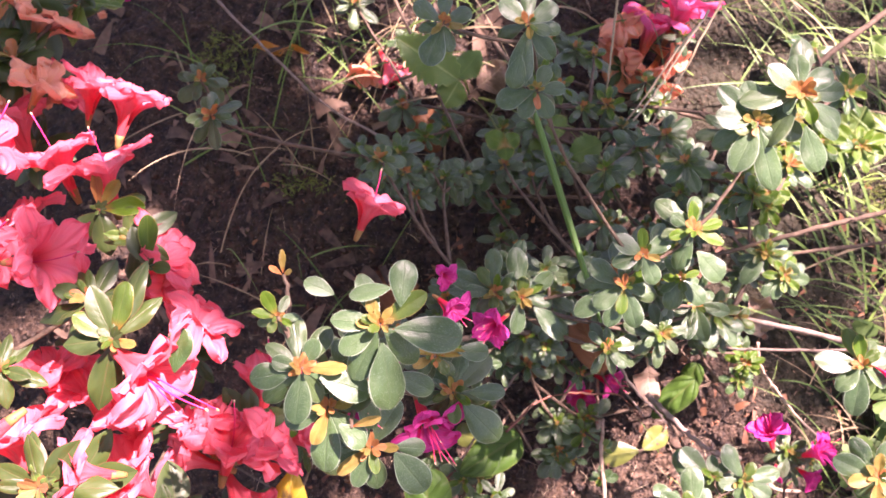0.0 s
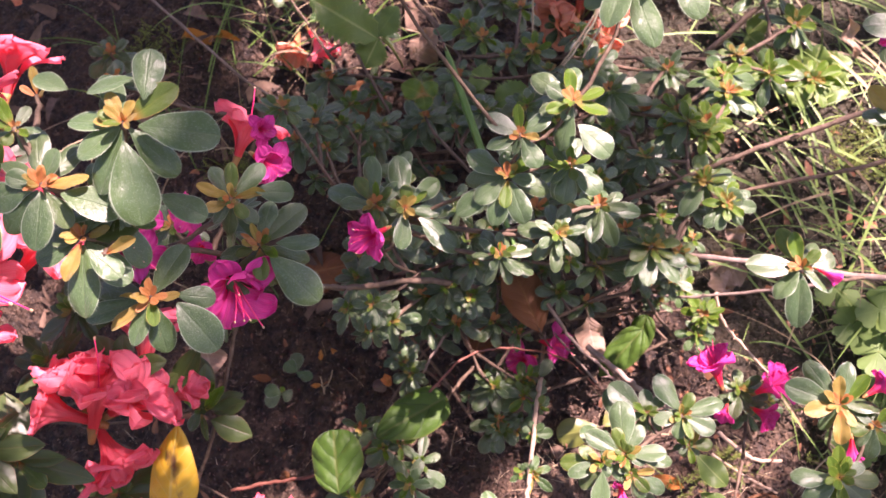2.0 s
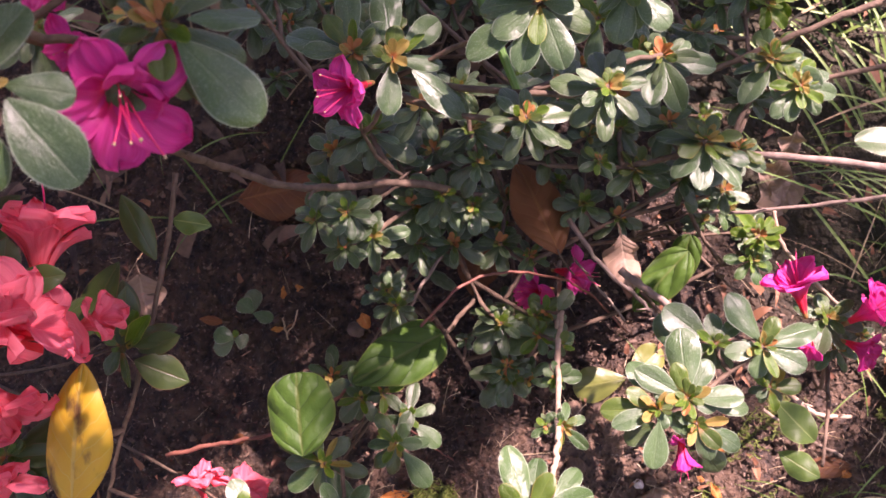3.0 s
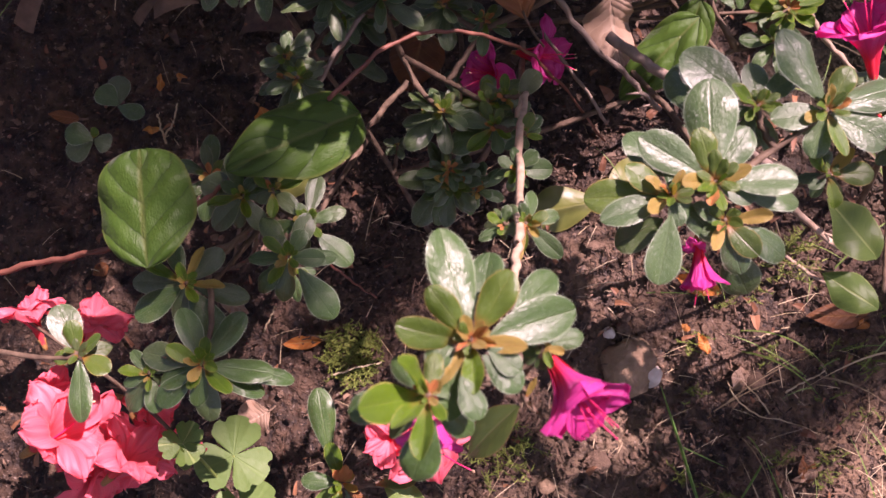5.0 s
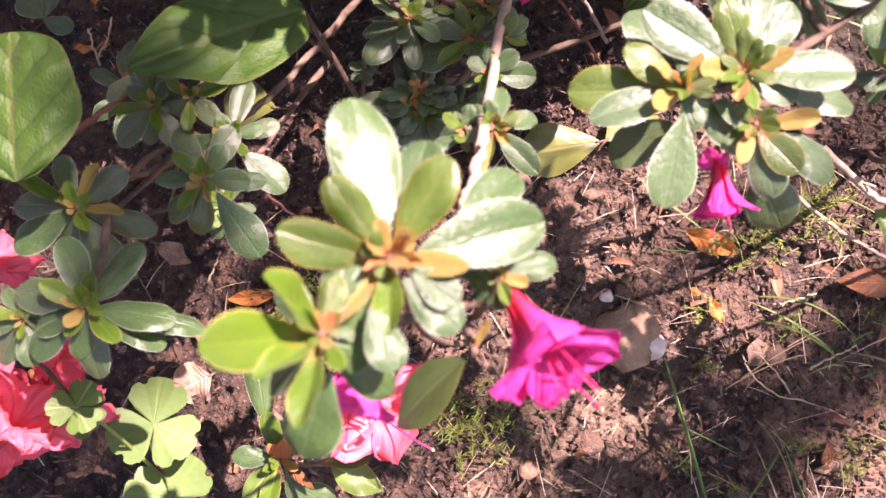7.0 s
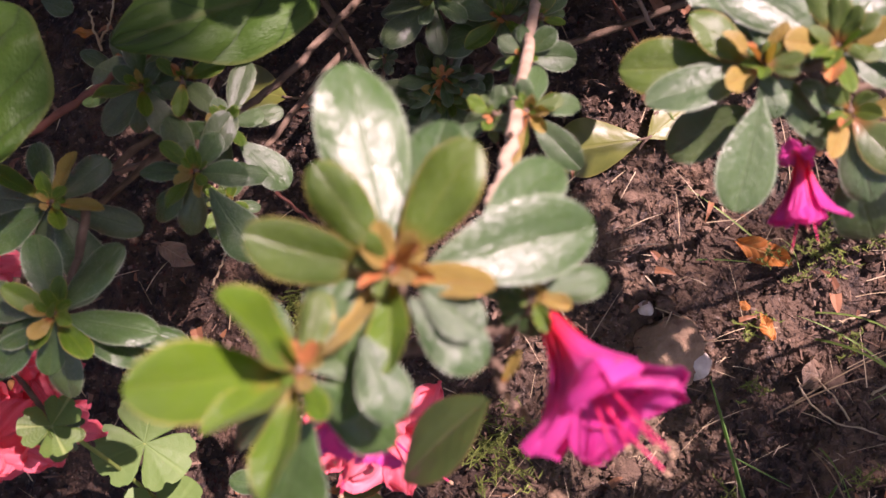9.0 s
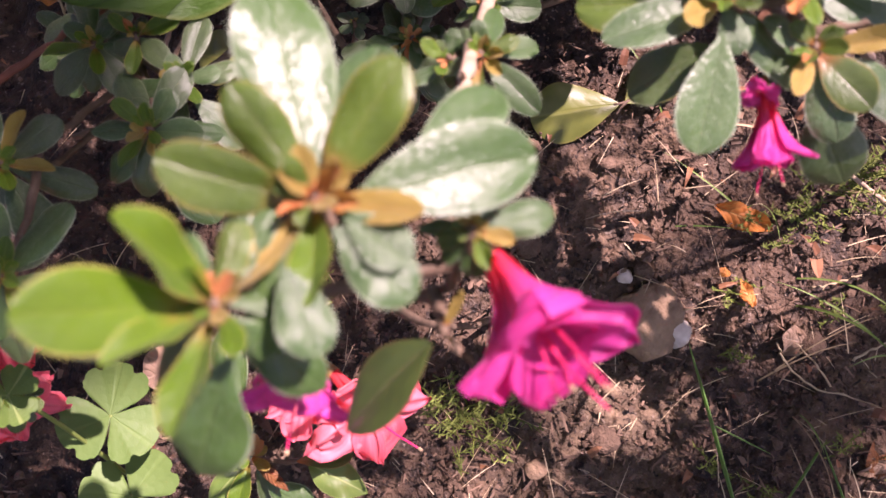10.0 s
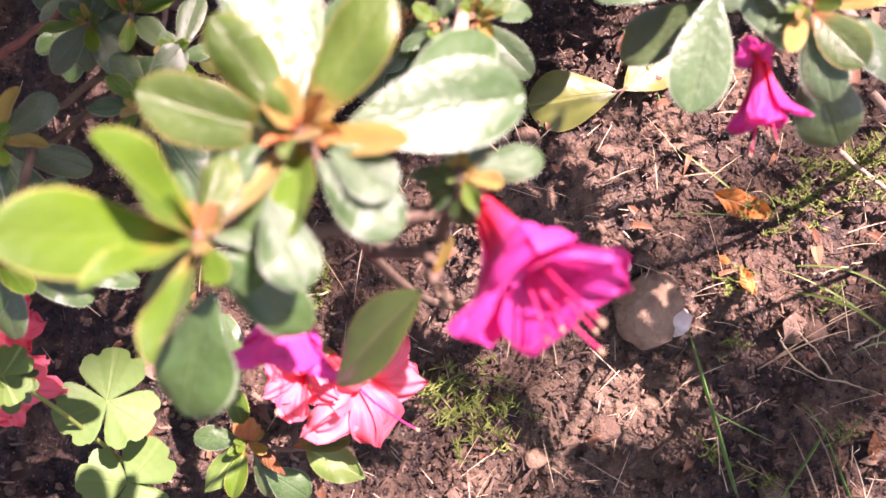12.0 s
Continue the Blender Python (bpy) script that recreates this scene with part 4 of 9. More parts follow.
    for i in range(133):
        z = 3.2 + sprig.uniform(-0.08, 0.08)
        u, foot_y = sprig.uniform(-0.345, -0.195), sprig.uniform(0.14, 0.265)
        if 19 <= i < 31:
            continue
        if i >= 84:
            u, foot_y = sprig.uniform(0.21, 0.36), sprig.uniform(0.42, 0.57)
        elif i >= 44:
            u, foot_y = sprig.uniform(0.02, 0.12), sprig.uniform(0.415, 0.50)
        elif i < 9:
            u, foot_y = sprig.uniform(-0.10, -0.07), sprig.uniform(0.245, 0.305)
        elif i < 11:
            u, foot_y = sprig.uniform(-0.10, -0.07), sprig.uniform(0.30, 0.33)
        elif i < 19:
            u, foot_y = sprig.uniform(0.0, 0.035), sprig.uniform(0.38, 0.44)
        if i >= 124:
            u, foot_y = (0.236, 0.150, 0.190, 0.140, 0.160, -0.092, -0.080, -0.100, -0.088)[i - 124], (0.270, 0.236, 0.222, 0.262, 0.214, 0.220, 0.228, 0.230, 0.238)[i - 124]
        p = Vector((u + k * z, foot_y + sy * (z - 0.25), z))
        d = Vector((sprig.uniform(-1, 1), sprig.uniform(-1, 1), sprig.uniform(-0.4, 0.3))).normalized() * (sprig.uniform(0.03, 0.05) if i < 124 else 0.04)
        strand(verts, faces, p - d * 0.5, p + d * 0.5, 0.003, d.length * 0.8, 4)
    # more unseen crown to cut sky light, over the bush and behind the path
    for cx, cy, cz, rx, ry, n in ((-1.1, 0.7, 3.6, 1.3, 1.5, 2000), (0.3, -1.9, 3.5, 2.2, 1.1, 2300)):
        tip = Vector((cx, cy, cz - 0.1))
        bm = bmesh.new()
        tube(bm, spline((fork, fork.lerp(tip, 0.5) + Vector((0, 0, 0.5)), tip), 14, 0.01), 0.04, 0.01, 6, 0.1)
        part("limb", bm, BARK, tree)
        for i in range(n):
            a, q = rng.uniform(0, math.tau), rng.random() ** 0.5
            p = Vector((cx + rx * q * math.cos(a), cy + ry * q * math.sin(a), cz + rng.uniform(-0.3, 0.3)))
            p.z += 0.45 * noise.noise(Vector((p.x * 1.1, p.y * 1.1, 6.0)))
            if (p.x - k * p.z > -0.85 and p.y - sy * p.z > -0.35) or noise.noise(Vector((p.x * 1.7, p.y * 1.7, 2.0))) + 0.5 * q * q > 0.42:
                continue
            d = Vector((rng.uniform(-1, 1), rng.uniform(-1, 1), rng.uniform(-0.6, 0.3))).normalized() * rng.uniform(0.09, 0.15)
            strand(verts, faces, p, p + d, 0.004, d.length * 0.8, 4)
    me = bpy.data.meshes.new("crown")
    me.from_pydata(verts, [], faces)
    me.materials.append(LEAF["l"])
    child("crown", me, tree, Matrix.Identity(4))


shade_tree()

# ---- azaleas ----
hero = thing("azalea", (0.1428, 0.3053, 0.0399), "small azalea with grey-green downy leaves and nodding magenta flowers", "azalea", "low azaleas on the bank")
s = shoot(hero, (0.1053, 0.1791, 0.2976), (0.02, -0.31, 0.95))
leaf(s, 0.0985, 0.2045, 0.3114, 0.0124, "g")
leaf(s, 0.1159, 0.1902, 0.3103, 0.0088, "m")
leaf(s, 0.1338, 0.1891, 0.2953, 0.0114, "g", 0.1098, 0.1808, 0.2953)
leaf(s, 0.1116, 0.2054, 0.2988, 0.0096, "g", 0.1079, 0.1874, 0.2961)
leaf(s, 0.1294, 0.2026, 0.2924, 0.0085, "g", 0.1163, 0.1872, 0.2937)
leaf(s, 0.0869, 0.1787, 0.3043, 0.0085, "m", up=(-0.72, -0.50, 0.45))
leaf(s, 0.0955, 0.1872, 0.3091, 0.0073, "m")
leaf(s, 0.1192, 0.175, 0.2999, 0.0051, "o")
leaf(s, 0.1172, 0.1704, 0.2968, 0.0071, "g", 0.109, 0.1759, 0.2992)
leaf(s, 0.1055, 0.1651, 0.2965, 0.0060, "y")
leaf(s, 0.1177, 0.1668, 0.2943, 0.0103, "g", 0.1079, 0.1744, 0.2981)
leaf(s, 0.0987, 0.161, 0.29, 0.0086, "g")
leaf(s, 0.1068, 0.1595, 0.2939, 0.0074, "g", 0.1023, 0.1695, 0.2971)
leaf(s, 0.0957, 0.1684, 0.2938, 0.0042, "o")
leaf(s, 0.1034, 0.179, 0.3048, 0.0027, "m")
leaf(s, 0.1092, 0.1788, 0.3048, 0.0022, "r")
leaf(s, 0.1109, 0.1753, 0.3024, 0.0022, "r")
leaf(s, 0.1018, 0.1748, 0.3007, 0.0022, "r")
bud(s, 0.0056, "omo")
s = shoot(hero, (0.1248, 0.1843, 0.2834), (-0.10, -0.30, 0.95))
leaf(s, 0.137, 0.1877, 0.2835, 0.0057, "g")
leaf(s, 0.1271, 0.1788, 0.2821, 0.0035, "y")
leaf(s, 0.1195, 0.1841, 0.2807, 0.0041, "m")
leaf(s, 0.1262, 0.1823, 0.2724, 0.0048, "g")
leaf(s, 0.1308, 0.1828, 0.2825, 0.0030, "o")
leaf(s, 0.1313, 0.1819, 0.2733, 0.0037, "d")
leaf(s, 0.1201, 0.1829, 0.2765, 0.0029, "g")
leaf(s, 0.1167, 0.1894, 0.2778, 0.0037, "g")
leaf(s, 0.1218, 0.1939, 0.2812, 0.0033, "d")
leaf(s, 0.1289, 0.1935, 0.2832, 0.0035, "g")
bud(s, 0.0023, "omo")
s = shoot(hero, (0.094, 0.1657, 0.2944), (-0.06, -0.28, 0.96))
leaf(s, 0.0798, 0.156, 0.3105, 0.0092, "y")
leaf(s, 0.0888, 0.1658, 0.3125, 0.0078, "y")
leaf(s, 0.0922, 0.149, 0.295, 0.0060, "y")
leaf(s, 0.0867, 0.1545, 0.3035, 0.0047, "y")
leaf(s, 0.0959, 0.1754, 0.2986, 0.0049, "m")
leaf(s, 0.0738, 0.1624, 0.2941, 0.0079, "g", 0.0883, 0.165, 0.2962)
leaf(s, 0.0883, 0.1493, 0.2769, 0.0105, "g", 0.0955, 0.1613, 0.2895)
leaf(s, 0.0922, 0.1659, 0.3017, 0.0028, "y")
leaf(s, 0.098, 0.1677, 0.2982, 0.0031, "o")
leaf(s, 0.0984, 0.1589, 0.2946, 0.0031, "y")
leaf(s, 0.0829, 0.1611, 0.2818, 0.0060, "d")
leaf(s, 0.0851, 0.178, 0.2944, 0.0057, "g")
leaf(s, 0.0991, 0.1808, 0.2991, 0.0068, "g")
leaf(s, 0.1064, 0.1717, 0.2899, 0.0053, "g")
leaf(s, 0.1069, 0.1595, 0.2809, 0.0072, "g")
bud(s, 0.0044, "ryo")
s = shoot(hero, (0.1204, 0.1757, 0.2689), (0.06, -0.27, 0.96))
# olive kind, darker than its whorl, stands in for shade from leaves above
leaf(s, 0.1034, 0.1668, 0.2528, 0.0128, "D", up=(-0.9, -0.45, 0.15))
leaf(s, 0.1235, 0.1796, 0.2741, 0.0017, "o")
leaf(s, 0.1256, 0.1707, 0.268, 0.0014, "p")
flower(hero, 0.1262, 0.1884, 0.2753, (0.46, -0.88, 0.05), 0.0285, "magenta", 48, 0.8, 2, 5, 0.3)
flower(hero, 0.0960, 0.1940, 0.2480, (-0.12, -0.80, -0.45), 0.0235, "magenta", 42, 0.7, 2, 3, 1.0)

right = thing("azalea", (0.2736, 0.4048, 0.0946), "small azalea with silvery leaf whorls and hanging magenta bell", "azalea", "low azaleas on the bank")
twig(((0.1786, 0.4018, 0.2008), (0.194, 0.3689, 0.2028), (0.2056, 0.3179, 0.2164), (0.1923, 0.2465, 0.2582)), 0.0016, 0.0012, BARK, "", "stem", parent=right, spurs=3)
s = shoot(right, (0.1861, 0.2456, 0.2757), (-0.23, -0.38, 0.90))
leaf(s, 0.1846, 0.2718, 0.2961, 0.0170, "t")
leaf(s, 0.1811, 0.2934, 0.2865, 0.0142, "t", 0.1839, 0.267, 0.2806)
leaf(s, 0.1813, 0.2552, 0.2895, 0.0082, "m")
leaf(s, 0.1978, 0.2603, 0.286, 0.0107, "t")
leaf(s, 0.1626, 0.2568, 0.2854, 0.0122, "t")
leaf(s, 0.1617, 0.2681, 0.2761, 0.0125, "t", 0.1743, 0.2501, 0.2725)
leaf(s, 0.212, 0.2443, 0.2777, 0.0116, "t")
leaf(s, 0.218, 0.2452, 0.2662, 0.0104, "t", 0.1949, 0.2448, 0.2716)
leaf(s, 0.1966, 0.2465, 0.2813, 0.0067, "o")
leaf(s, 0.1995, 0.241, 0.2727, 0.0084, "t")
leaf(s, 0.1746, 0.2424, 0.2805, 0.0054, "o")
leaf(s, 0.1827, 0.2357, 0.276, 0.0041, "r")
leaf(s, 0.187, 0.2351, 0.2746, 0.0035, "y")
leaf(s, 0.1794, 0.2392, 0.2797, 0.0035, "y")
leaf(s, 0.1881, 0.2422, 0.2819, 0.0035, "y")
bud(s, 0.0079, "mym")
s = shoot(right, (0.1715, 0.2412, 0.2748), (-0.01, -0.38, 0.92))
leaf(s, 0.1449, 0.2441, 0.2714, 0.0117, "m")
leaf(s, 0.1494, 0.2345, 0.2722, 0.0096, "t")
leaf(s, 0.1575, 0.2479, 0.2816, 0.0083, "m")
leaf(s, 0.1624, 0.2343, 0.2759, 0.0053, "o")
leaf(s, 0.1675, 0.2192, 0.2572, 0.0126, "t", 0.1713, 0.2362, 0.2714)
leaf(s, 0.1746, 0.2332, 0.2693, 0.0064, "t")
leaf(s, 0.1635, 0.2443, 0.2804, 0.0063, "o")
leaf(s, 0.1749, 0.2457, 0.2816, 0.0054, "o")
leaf(s, 0.1674, 0.2402, 0.2813, 0.0025, "r")
leaf(s, 0.1558, 0.2369, 0.2546, 0.0142, "d", 0.1704, 0.2387, 0.2658)
leaf(s, 0.1724, 0.2401, 0.2813, 0.0028, "o")
leaf(s, 0.1754, 0.2616, 0.2815, 0.0082, "t")
leaf(s, 0.1899, 0.2518, 0.2729, 0.0071, "t")
leaf(s, 0.1918, 0.234, 0.2613, 0.0095, "t")
bud(s, 0.0054, "mym")
s = shoot(right, (0.1894, 0.2366, 0.2671), (-0.30, -0.35, 0.89))
leaf(s, 0.2038, 0.2357, 0.2704, 0.0045, "o")
leaf(s, 0.2106, 0.2264, 0.2605, 0.0104, "t", 0.1947, 0.2341, 0.2667)
leaf(s, 0.199, 0.2254, 0.2633, 0.0081, "m")
leaf(s, 0.1948, 0.2222, 0.2573, 0.0091, "t")
leaf(s, 0.1839, 0.2263, 0.2648, 0.0042, "o")
leaf(s, 0.1821, 0.2339, 0.2651, 0.0059, "t")
leaf(s, 0.1798, 0.2399, 0.2716, 0.0065, "t")
leaf(s, 0.2011, 0.2211, 0.2421, 0.0191, "d", 0.1917, 0.2318, 0.2578)
leaf(s, 0.186, 0.2312, 0.2694, 0.0022, "r")
bud(s, 0.0052, "mym")
flower(right, 0.1823, 0.2351, 0.2587, (0.03, -0.85, -0.50), 0.0178, "magenta", 32, 0.5, 2, 4, 0.2)
flower(right, 0.1822, 0.2367, 0.2586, (-0.25, -0.97, -0.02), 0.0080, "magenta", 78, 0.9, 1, 0, 0.6)
s = shoot(right, (0.2249, 0.2669, 0.2845), (-0.16, -0.34, 0.93))
leaf(s, 0.2118, 0.2854, 0.3034, 0.0146, "t")
leaf(s, 0.2511, 0.2736, 0.2916, 0.0133, "t")
leaf(s, 0.2453, 0.2582, 0.2773, 0.0127, "t")
leaf(s, 0.2319, 0.2756, 0.2951, 0.0079, "m")
leaf(s, 0.2069, 0.2643, 0.2835, 0.0097, "t")
leaf(s, 0.2206, 0.2556, 0.2741, 0.0091, "t")
leaf(s, 0.2297, 0.254, 0.276, 0.0060, "y")
leaf(s, 0.2164, 0.2626, 0.2853, 0.0048, "o")
leaf(s, 0.2238, 0.2699, 0.2931, 0.0036, "o")
leaf(s, 0.2308, 0.2665, 0.2893, 0.0036, "r")
bud(s, 0.0056, "mym")
s = shoot(right, (0.2291, 0.256, 0.2654), (-0.01, -0.32, 0.95))
leaf(s, 0.2445, 0.2559, 0.2669, 0.0092, "m")
leaf(s, 0.2227, 0.2524, 0.2625, 0.0086, "t")
leaf(s, 0.2307, 0.2459, 0.2598, 0.0073, "y")
leaf(s, 0.2202, 0.2597, 0.2724, 0.0061, "y")
leaf(s, 0.2362, 0.2609, 0.2723, 0.0061, "o")
leaf(s, 0.2297, 0.2654, 0.2689, 0.0042, "d")
leaf(s, 0.2395, 0.2545, 0.2554, 0.0047, "t")
leaf(s, 0.2249, 0.2527, 0.2569, 0.0038, "t")
leaf(s, 0.2194, 0.2568, 0.2616, 0.0045, "d")
bud(s, 0.0031, "mym")
s = shoot(right, (0.2034, 0.2708, 0.2831), (-0.12, -0.34, 0.93))
leaf(s, 0.1946, 0.2739, 0.2896, 0.0061, "y")
leaf(s, 0.2068, 0.2731, 0.2878, 0.0061, "y")
leaf(s, 0.1988, 0.2654, 0.2825, 0.0055, "y")
leaf(s, 0.2042, 0.2856, 0.2889, 0.0106, "t")
leaf(s, 0.2093, 0.2638, 0.2703, 0.0087, "t")
leaf(s, 0.1811, 0.2889, 0.2911, 0.0181, "t", 0.1995, 0.2741, 0.2824)
leaf(s, 0.2114, 0.269, 0.2835, 0.0055, "y")
leaf(s, 0.2182, 0.282, 0.2877, 0.0077, "t")
leaf(s, 0.2282, 0.2706, 0.2751, 0.0102, "d")
leaf(s, 0.2126, 0.2639, 0.2664, 0.0072, "t")
leaf(s, 0.1963, 0.2615, 0.265, 0.0083, "d")
leaf(s, 0.1871, 0.2692, 0.2786, 0.0073, "t")
bud(s, 0.0058, "mym")

bells = thing("azalea", (0.332, 0.3837, 0.0831), "azalea shoots with dark leaves and upright magenta flowers", "azalea", "low azaleas on the bank")
rosette(bells, 0.2747, 0.3047, 0.2544, 0.0208, "dgm", 7)
rosette(bells, 0.2807, 0.2962, 0.2387, 0.0155, "gdo", 5)
rosette(bells, 0.2964, 0.3041, 0.2382, 0.0125, "ddo", 5)
flower(bells, 0.2608, 0.3034, 0.2612, (-0.29, 0.46, 0.84), 0.0323, "magenta", 50, 0.8, 2, 3, 0.2)
flower(bells, 0.2824, 0.3005, 0.2539, (0.71, -0.05, 0.70), 0.0315, "magenta", 55, 0.8, 2, 3, 0.7)
flower(bells, 0.2806, 0.2926, 0.2492, (0.57, -0.78, 0.28), 0.0201, "magenta", 45, 0.8, 2, 2, 0.7)
flower(bells, 0.2649, 0.2961, 0.251, (-0.52, -0.85, 0.05), 0.0162, "magenta", 40, 0.8, 1, 0, 0.7)
s = shoot(bells, (0.2601, 0.2373, 0.2186), (-0.26, -0.27, 0.93))
leaf(s, 0.2396, 0.2433, 0.2232, 0.0225, "l", 0.2586, 0.2331, 0.2147)
leaf(s, 0.2374, 0.2592, 0.247, 0.0191, "l", 0.2559, 0.245, 0.2304)

corner = thing("azalea", (0.4057, 0.3575, 0.0686), "azalea with tan new leaves and grey-green older ones", "azalea", "low azaleas on the bank")
s = shoot(corner, (0.3271, 0.2733, 0.2778), (-0.23, -0.30, 0.93))
leaf(s, 0.3092, 0.2933, 0.2977, 0.0137, "t")
leaf(s, 0.3349, 0.2937, 0.2959, 0.0120, "t")
leaf(s, 0.2937, 0.2829, 0.2894, 0.0172, "t")
leaf(s, 0.3024, 0.2687, 0.2783, 0.0111, "o")
leaf(s, 0.3256, 0.2528, 0.263, 0.0111, "o")
leaf(s, 0.335, 0.2615, 0.2702, 0.0094, "o")
leaf(s, 0.3467, 0.2858, 0.2904, 0.0146, "y")
leaf(s, 0.3271, 0.2849, 0.2926, 0.0094, "o")
leaf(s, 0.3162, 0.2778, 0.2869, 0.0094, "o")
leaf(s, 0.3352, 0.2756, 0.2833, 0.0086, "r")
leaf(s, 0.3565, 0.2759, 0.2712, 0.0116, "d")
leaf(s, 0.3449, 0.2641, 0.2607, 0.0098, "d")
leaf(s, 0.3153, 0.2645, 0.2618, 0.0089, "t")
bud(s, 0.0070, "rom")
s = shoot(corner, (0.3489, 0.2638, 0.2658), (-0.30, -0.28, 0.91))
leaf(s, 0.3596, 0.2713, 0.2732, 0.0146, "y")
leaf(s, 0.3566, 0.2539, 0.2574, 0.0146, "y")
leaf(s, 0.3334, 0.2614, 0.2663, 0.0129, "m")
leaf(s, 0.3424, 0.2489, 0.2498, 0.0129, "t")
leaf(s, 0.3647, 0.2651, 0.2629, 0.0129, "d")
leaf(s, 0.336, 0.2564, 0.2566, 0.0074, "t")
leaf(s, 0.339, 0.273, 0.2694, 0.0064, "t")
leaf(s, 0.3515, 0.2784, 0.2687, 0.0060, "d")
bud(s, 0.0043, "ror")
flower(corner, 0.3436, 0.2774, 0.2801, (0.87, 0.39, 0.29), 0.0215, "magenta", 50, 0.8, 2, 2, 0.7)
flower(corner, 0.3333, 0.2583, 0.2634, (0.02, -0.73, -0.68), 0.0189, "magenta", 30, 0.8, 1, 0, 0.7)
s = shoot(corner, (0.3148, 0.2267, 0.2685), (-0.21, -0.27, 0.94))
leaf(s, 0.2866, 0.2286, 0.2726, 0.0133, "t")
leaf(s, 0.3088, 0.2366, 0.2781, 0.0113, "y")
leaf(s, 0.3224, 0.2363, 0.2767, 0.0106, "y")
leaf(s, 0.3395, 0.2257, 0.2655, 0.0119, "m")
leaf(s, 0.3164, 0.2141, 0.2567, 0.0119, "y")
leaf(s, 0.2923, 0.2149, 0.2595, 0.0133, "t")
leaf(s, 0.3326, 0.2156, 0.2567, 0.0133, "d")
leaf(s, 0.3178, 0.2439, 0.2777, 0.0114, "y")
leaf(s, 0.3318, 0.2344, 0.2709, 0.0078, "t")
leaf(s, 0.3076, 0.2152, 0.2517, 0.0087, "m")
bud(s, 0.0105, "yym")
s = shoot(corner, (0.3003, 0.322, 0.3578), (-0.25, -0.36, 0.90), (0.371, 0.3714, 0.2883))
leaf(s, 0.2896, 0.3401, 0.3754, 0.0116, "m")
leaf(s, 0.2963, 0.3368, 0.3745, 0.0107, "y")
leaf(s, 0.2674, 0.3239, 0.3623, 0.0157, "d")
leaf(s, 0.2831, 0.3084, 0.3466, 0.0133, "t")
leaf(s, 0.2957, 0.2946, 0.3328, 0.0157, "t")
leaf(s, 0.3196, 0.312, 0.3469, 0.0124, "t")
leaf(s, 0.3123, 0.3307, 0.3648, 0.0099, "m")
leaf(s, 0.3067, 0.3196, 0.3591, 0.0082, "r")
leaf(s, 0.2944, 0.3194, 0.3599, 0.0074, "r")
leaf(s, 0.3239, 0.3305, 0.3581, 0.0150, "d")
leaf(s, 0.3142, 0.3408, 0.3632, 0.0088, "d")
bud(s, 0.0071, "rom")
flower(corner, 0.3098, 0.3216, 0.3566, (0.85, -0.48, -0.20), 0.0166, "magenta", 26, 0.4, 1, 0, 0.7)
s = shoot(corner, (0.3317, 0.3451, 0.5116), (-0.34, -0.43, 0.84), (0.3849, 0.3536, 0.4617))
leaf(s, 0.308, 0.346, 0.5144, 0.0140, "t")
leaf(s, 0.3342, 0.3606, 0.5256, 0.0133, "t")
leaf(s, 0.3171, 0.332, 0.5007, 0.0140, "d")
leaf(s, 0.3529, 0.3493, 0.5137, 0.0140, "t")
leaf(s, 0.3451, 0.3338, 0.4999, 0.0140, "t")
leaf(s, 0.3242, 0.3498, 0.5193, 0.0091, "o")
leaf(s, 0.3379, 0.3449, 0.5136, 0.0084, "r")
leaf(s, 0.327, 0.3599, 0.5201, 0.0120, "d")
leaf(s, 0.3454, 0.3585, 0.5172, 0.0074, "t")
leaf(s, 0.3487, 0.3455, 0.5043, 0.0067, "t")
leaf(s, 0.3341, 0.3357, 0.4947, 0.0080, "d")
bud(s, 0.0045, "rom")
flower(corner, 0.326, 0.3391, 0.501, (-0.78, 0.29, 0.56), 0.0120, "magenta", 26, 0.4, 1, 0, 0.7)
s = shoot(corner, (0.3389, 0.3339, 0.461), (-0.11, -0.42, 0.90), (0.3941, 0.3546, 0.4345))
leaf(s, 0.3244, 0.3383, 0.4663, 0.0103, "t")
leaf(s, 0.3338, 0.3425, 0.4694, 0.0096, "m")
leaf(s, 0.3503, 0.34, 0.4657, 0.0103, "t")
leaf(s, 0.3534, 0.3292, 0.4555, 0.0111, "t")
leaf(s, 0.3313, 0.3275, 0.4558, 0.0089, "d")
leaf(s, 0.3398, 0.3289, 0.4591, 0.0059, "r")
leaf(s, 0.3193, 0.3463, 0.4741, 0.0096, "o")
leaf(s, 0.3178, 0.3383, 0.4641, 0.0111, "d")
leaf(s, 0.3428, 0.3502, 0.467, 0.0065, "t")
leaf(s, 0.3445, 0.3251, 0.4432, 0.0079, "t")
leaf(s, 0.329, 0.3287, 0.4512, 0.0066, "t")
bud(s, 0.0051, "rom")

stemmy = thing("azalea", (0.1528, 0.4603, 0.1252), "tall pale azalea stem with sparse small leaf whorls along it", "azalea", "low azaleas on the bank")
twig(((0.1486, 0.4303, 0.1704), (0.1438, 0.3924, 0.1767), (0.1379, 0.355, 0.1932), (0.1404, 0.3553, 0.207), (0.1331, 0.311, 0.2226), (0.126, 0.2482, 0.2569), (0.1228, 0.2287, 0.2605), (0.1195, 0.2146, 0.2653)), 0.0017, 0.0015, BARK_PALE, "", "stem", parent=stemmy, spurs=3)
s = shoot(stemmy, (0.1271, 0.3522, 0.19), (-0.09, -0.42, 0.90), (0.1368, 0.3306, 0.2118))
leaf(s, 0.1124, 0.3566, 0.1928, 0.0074, "g")
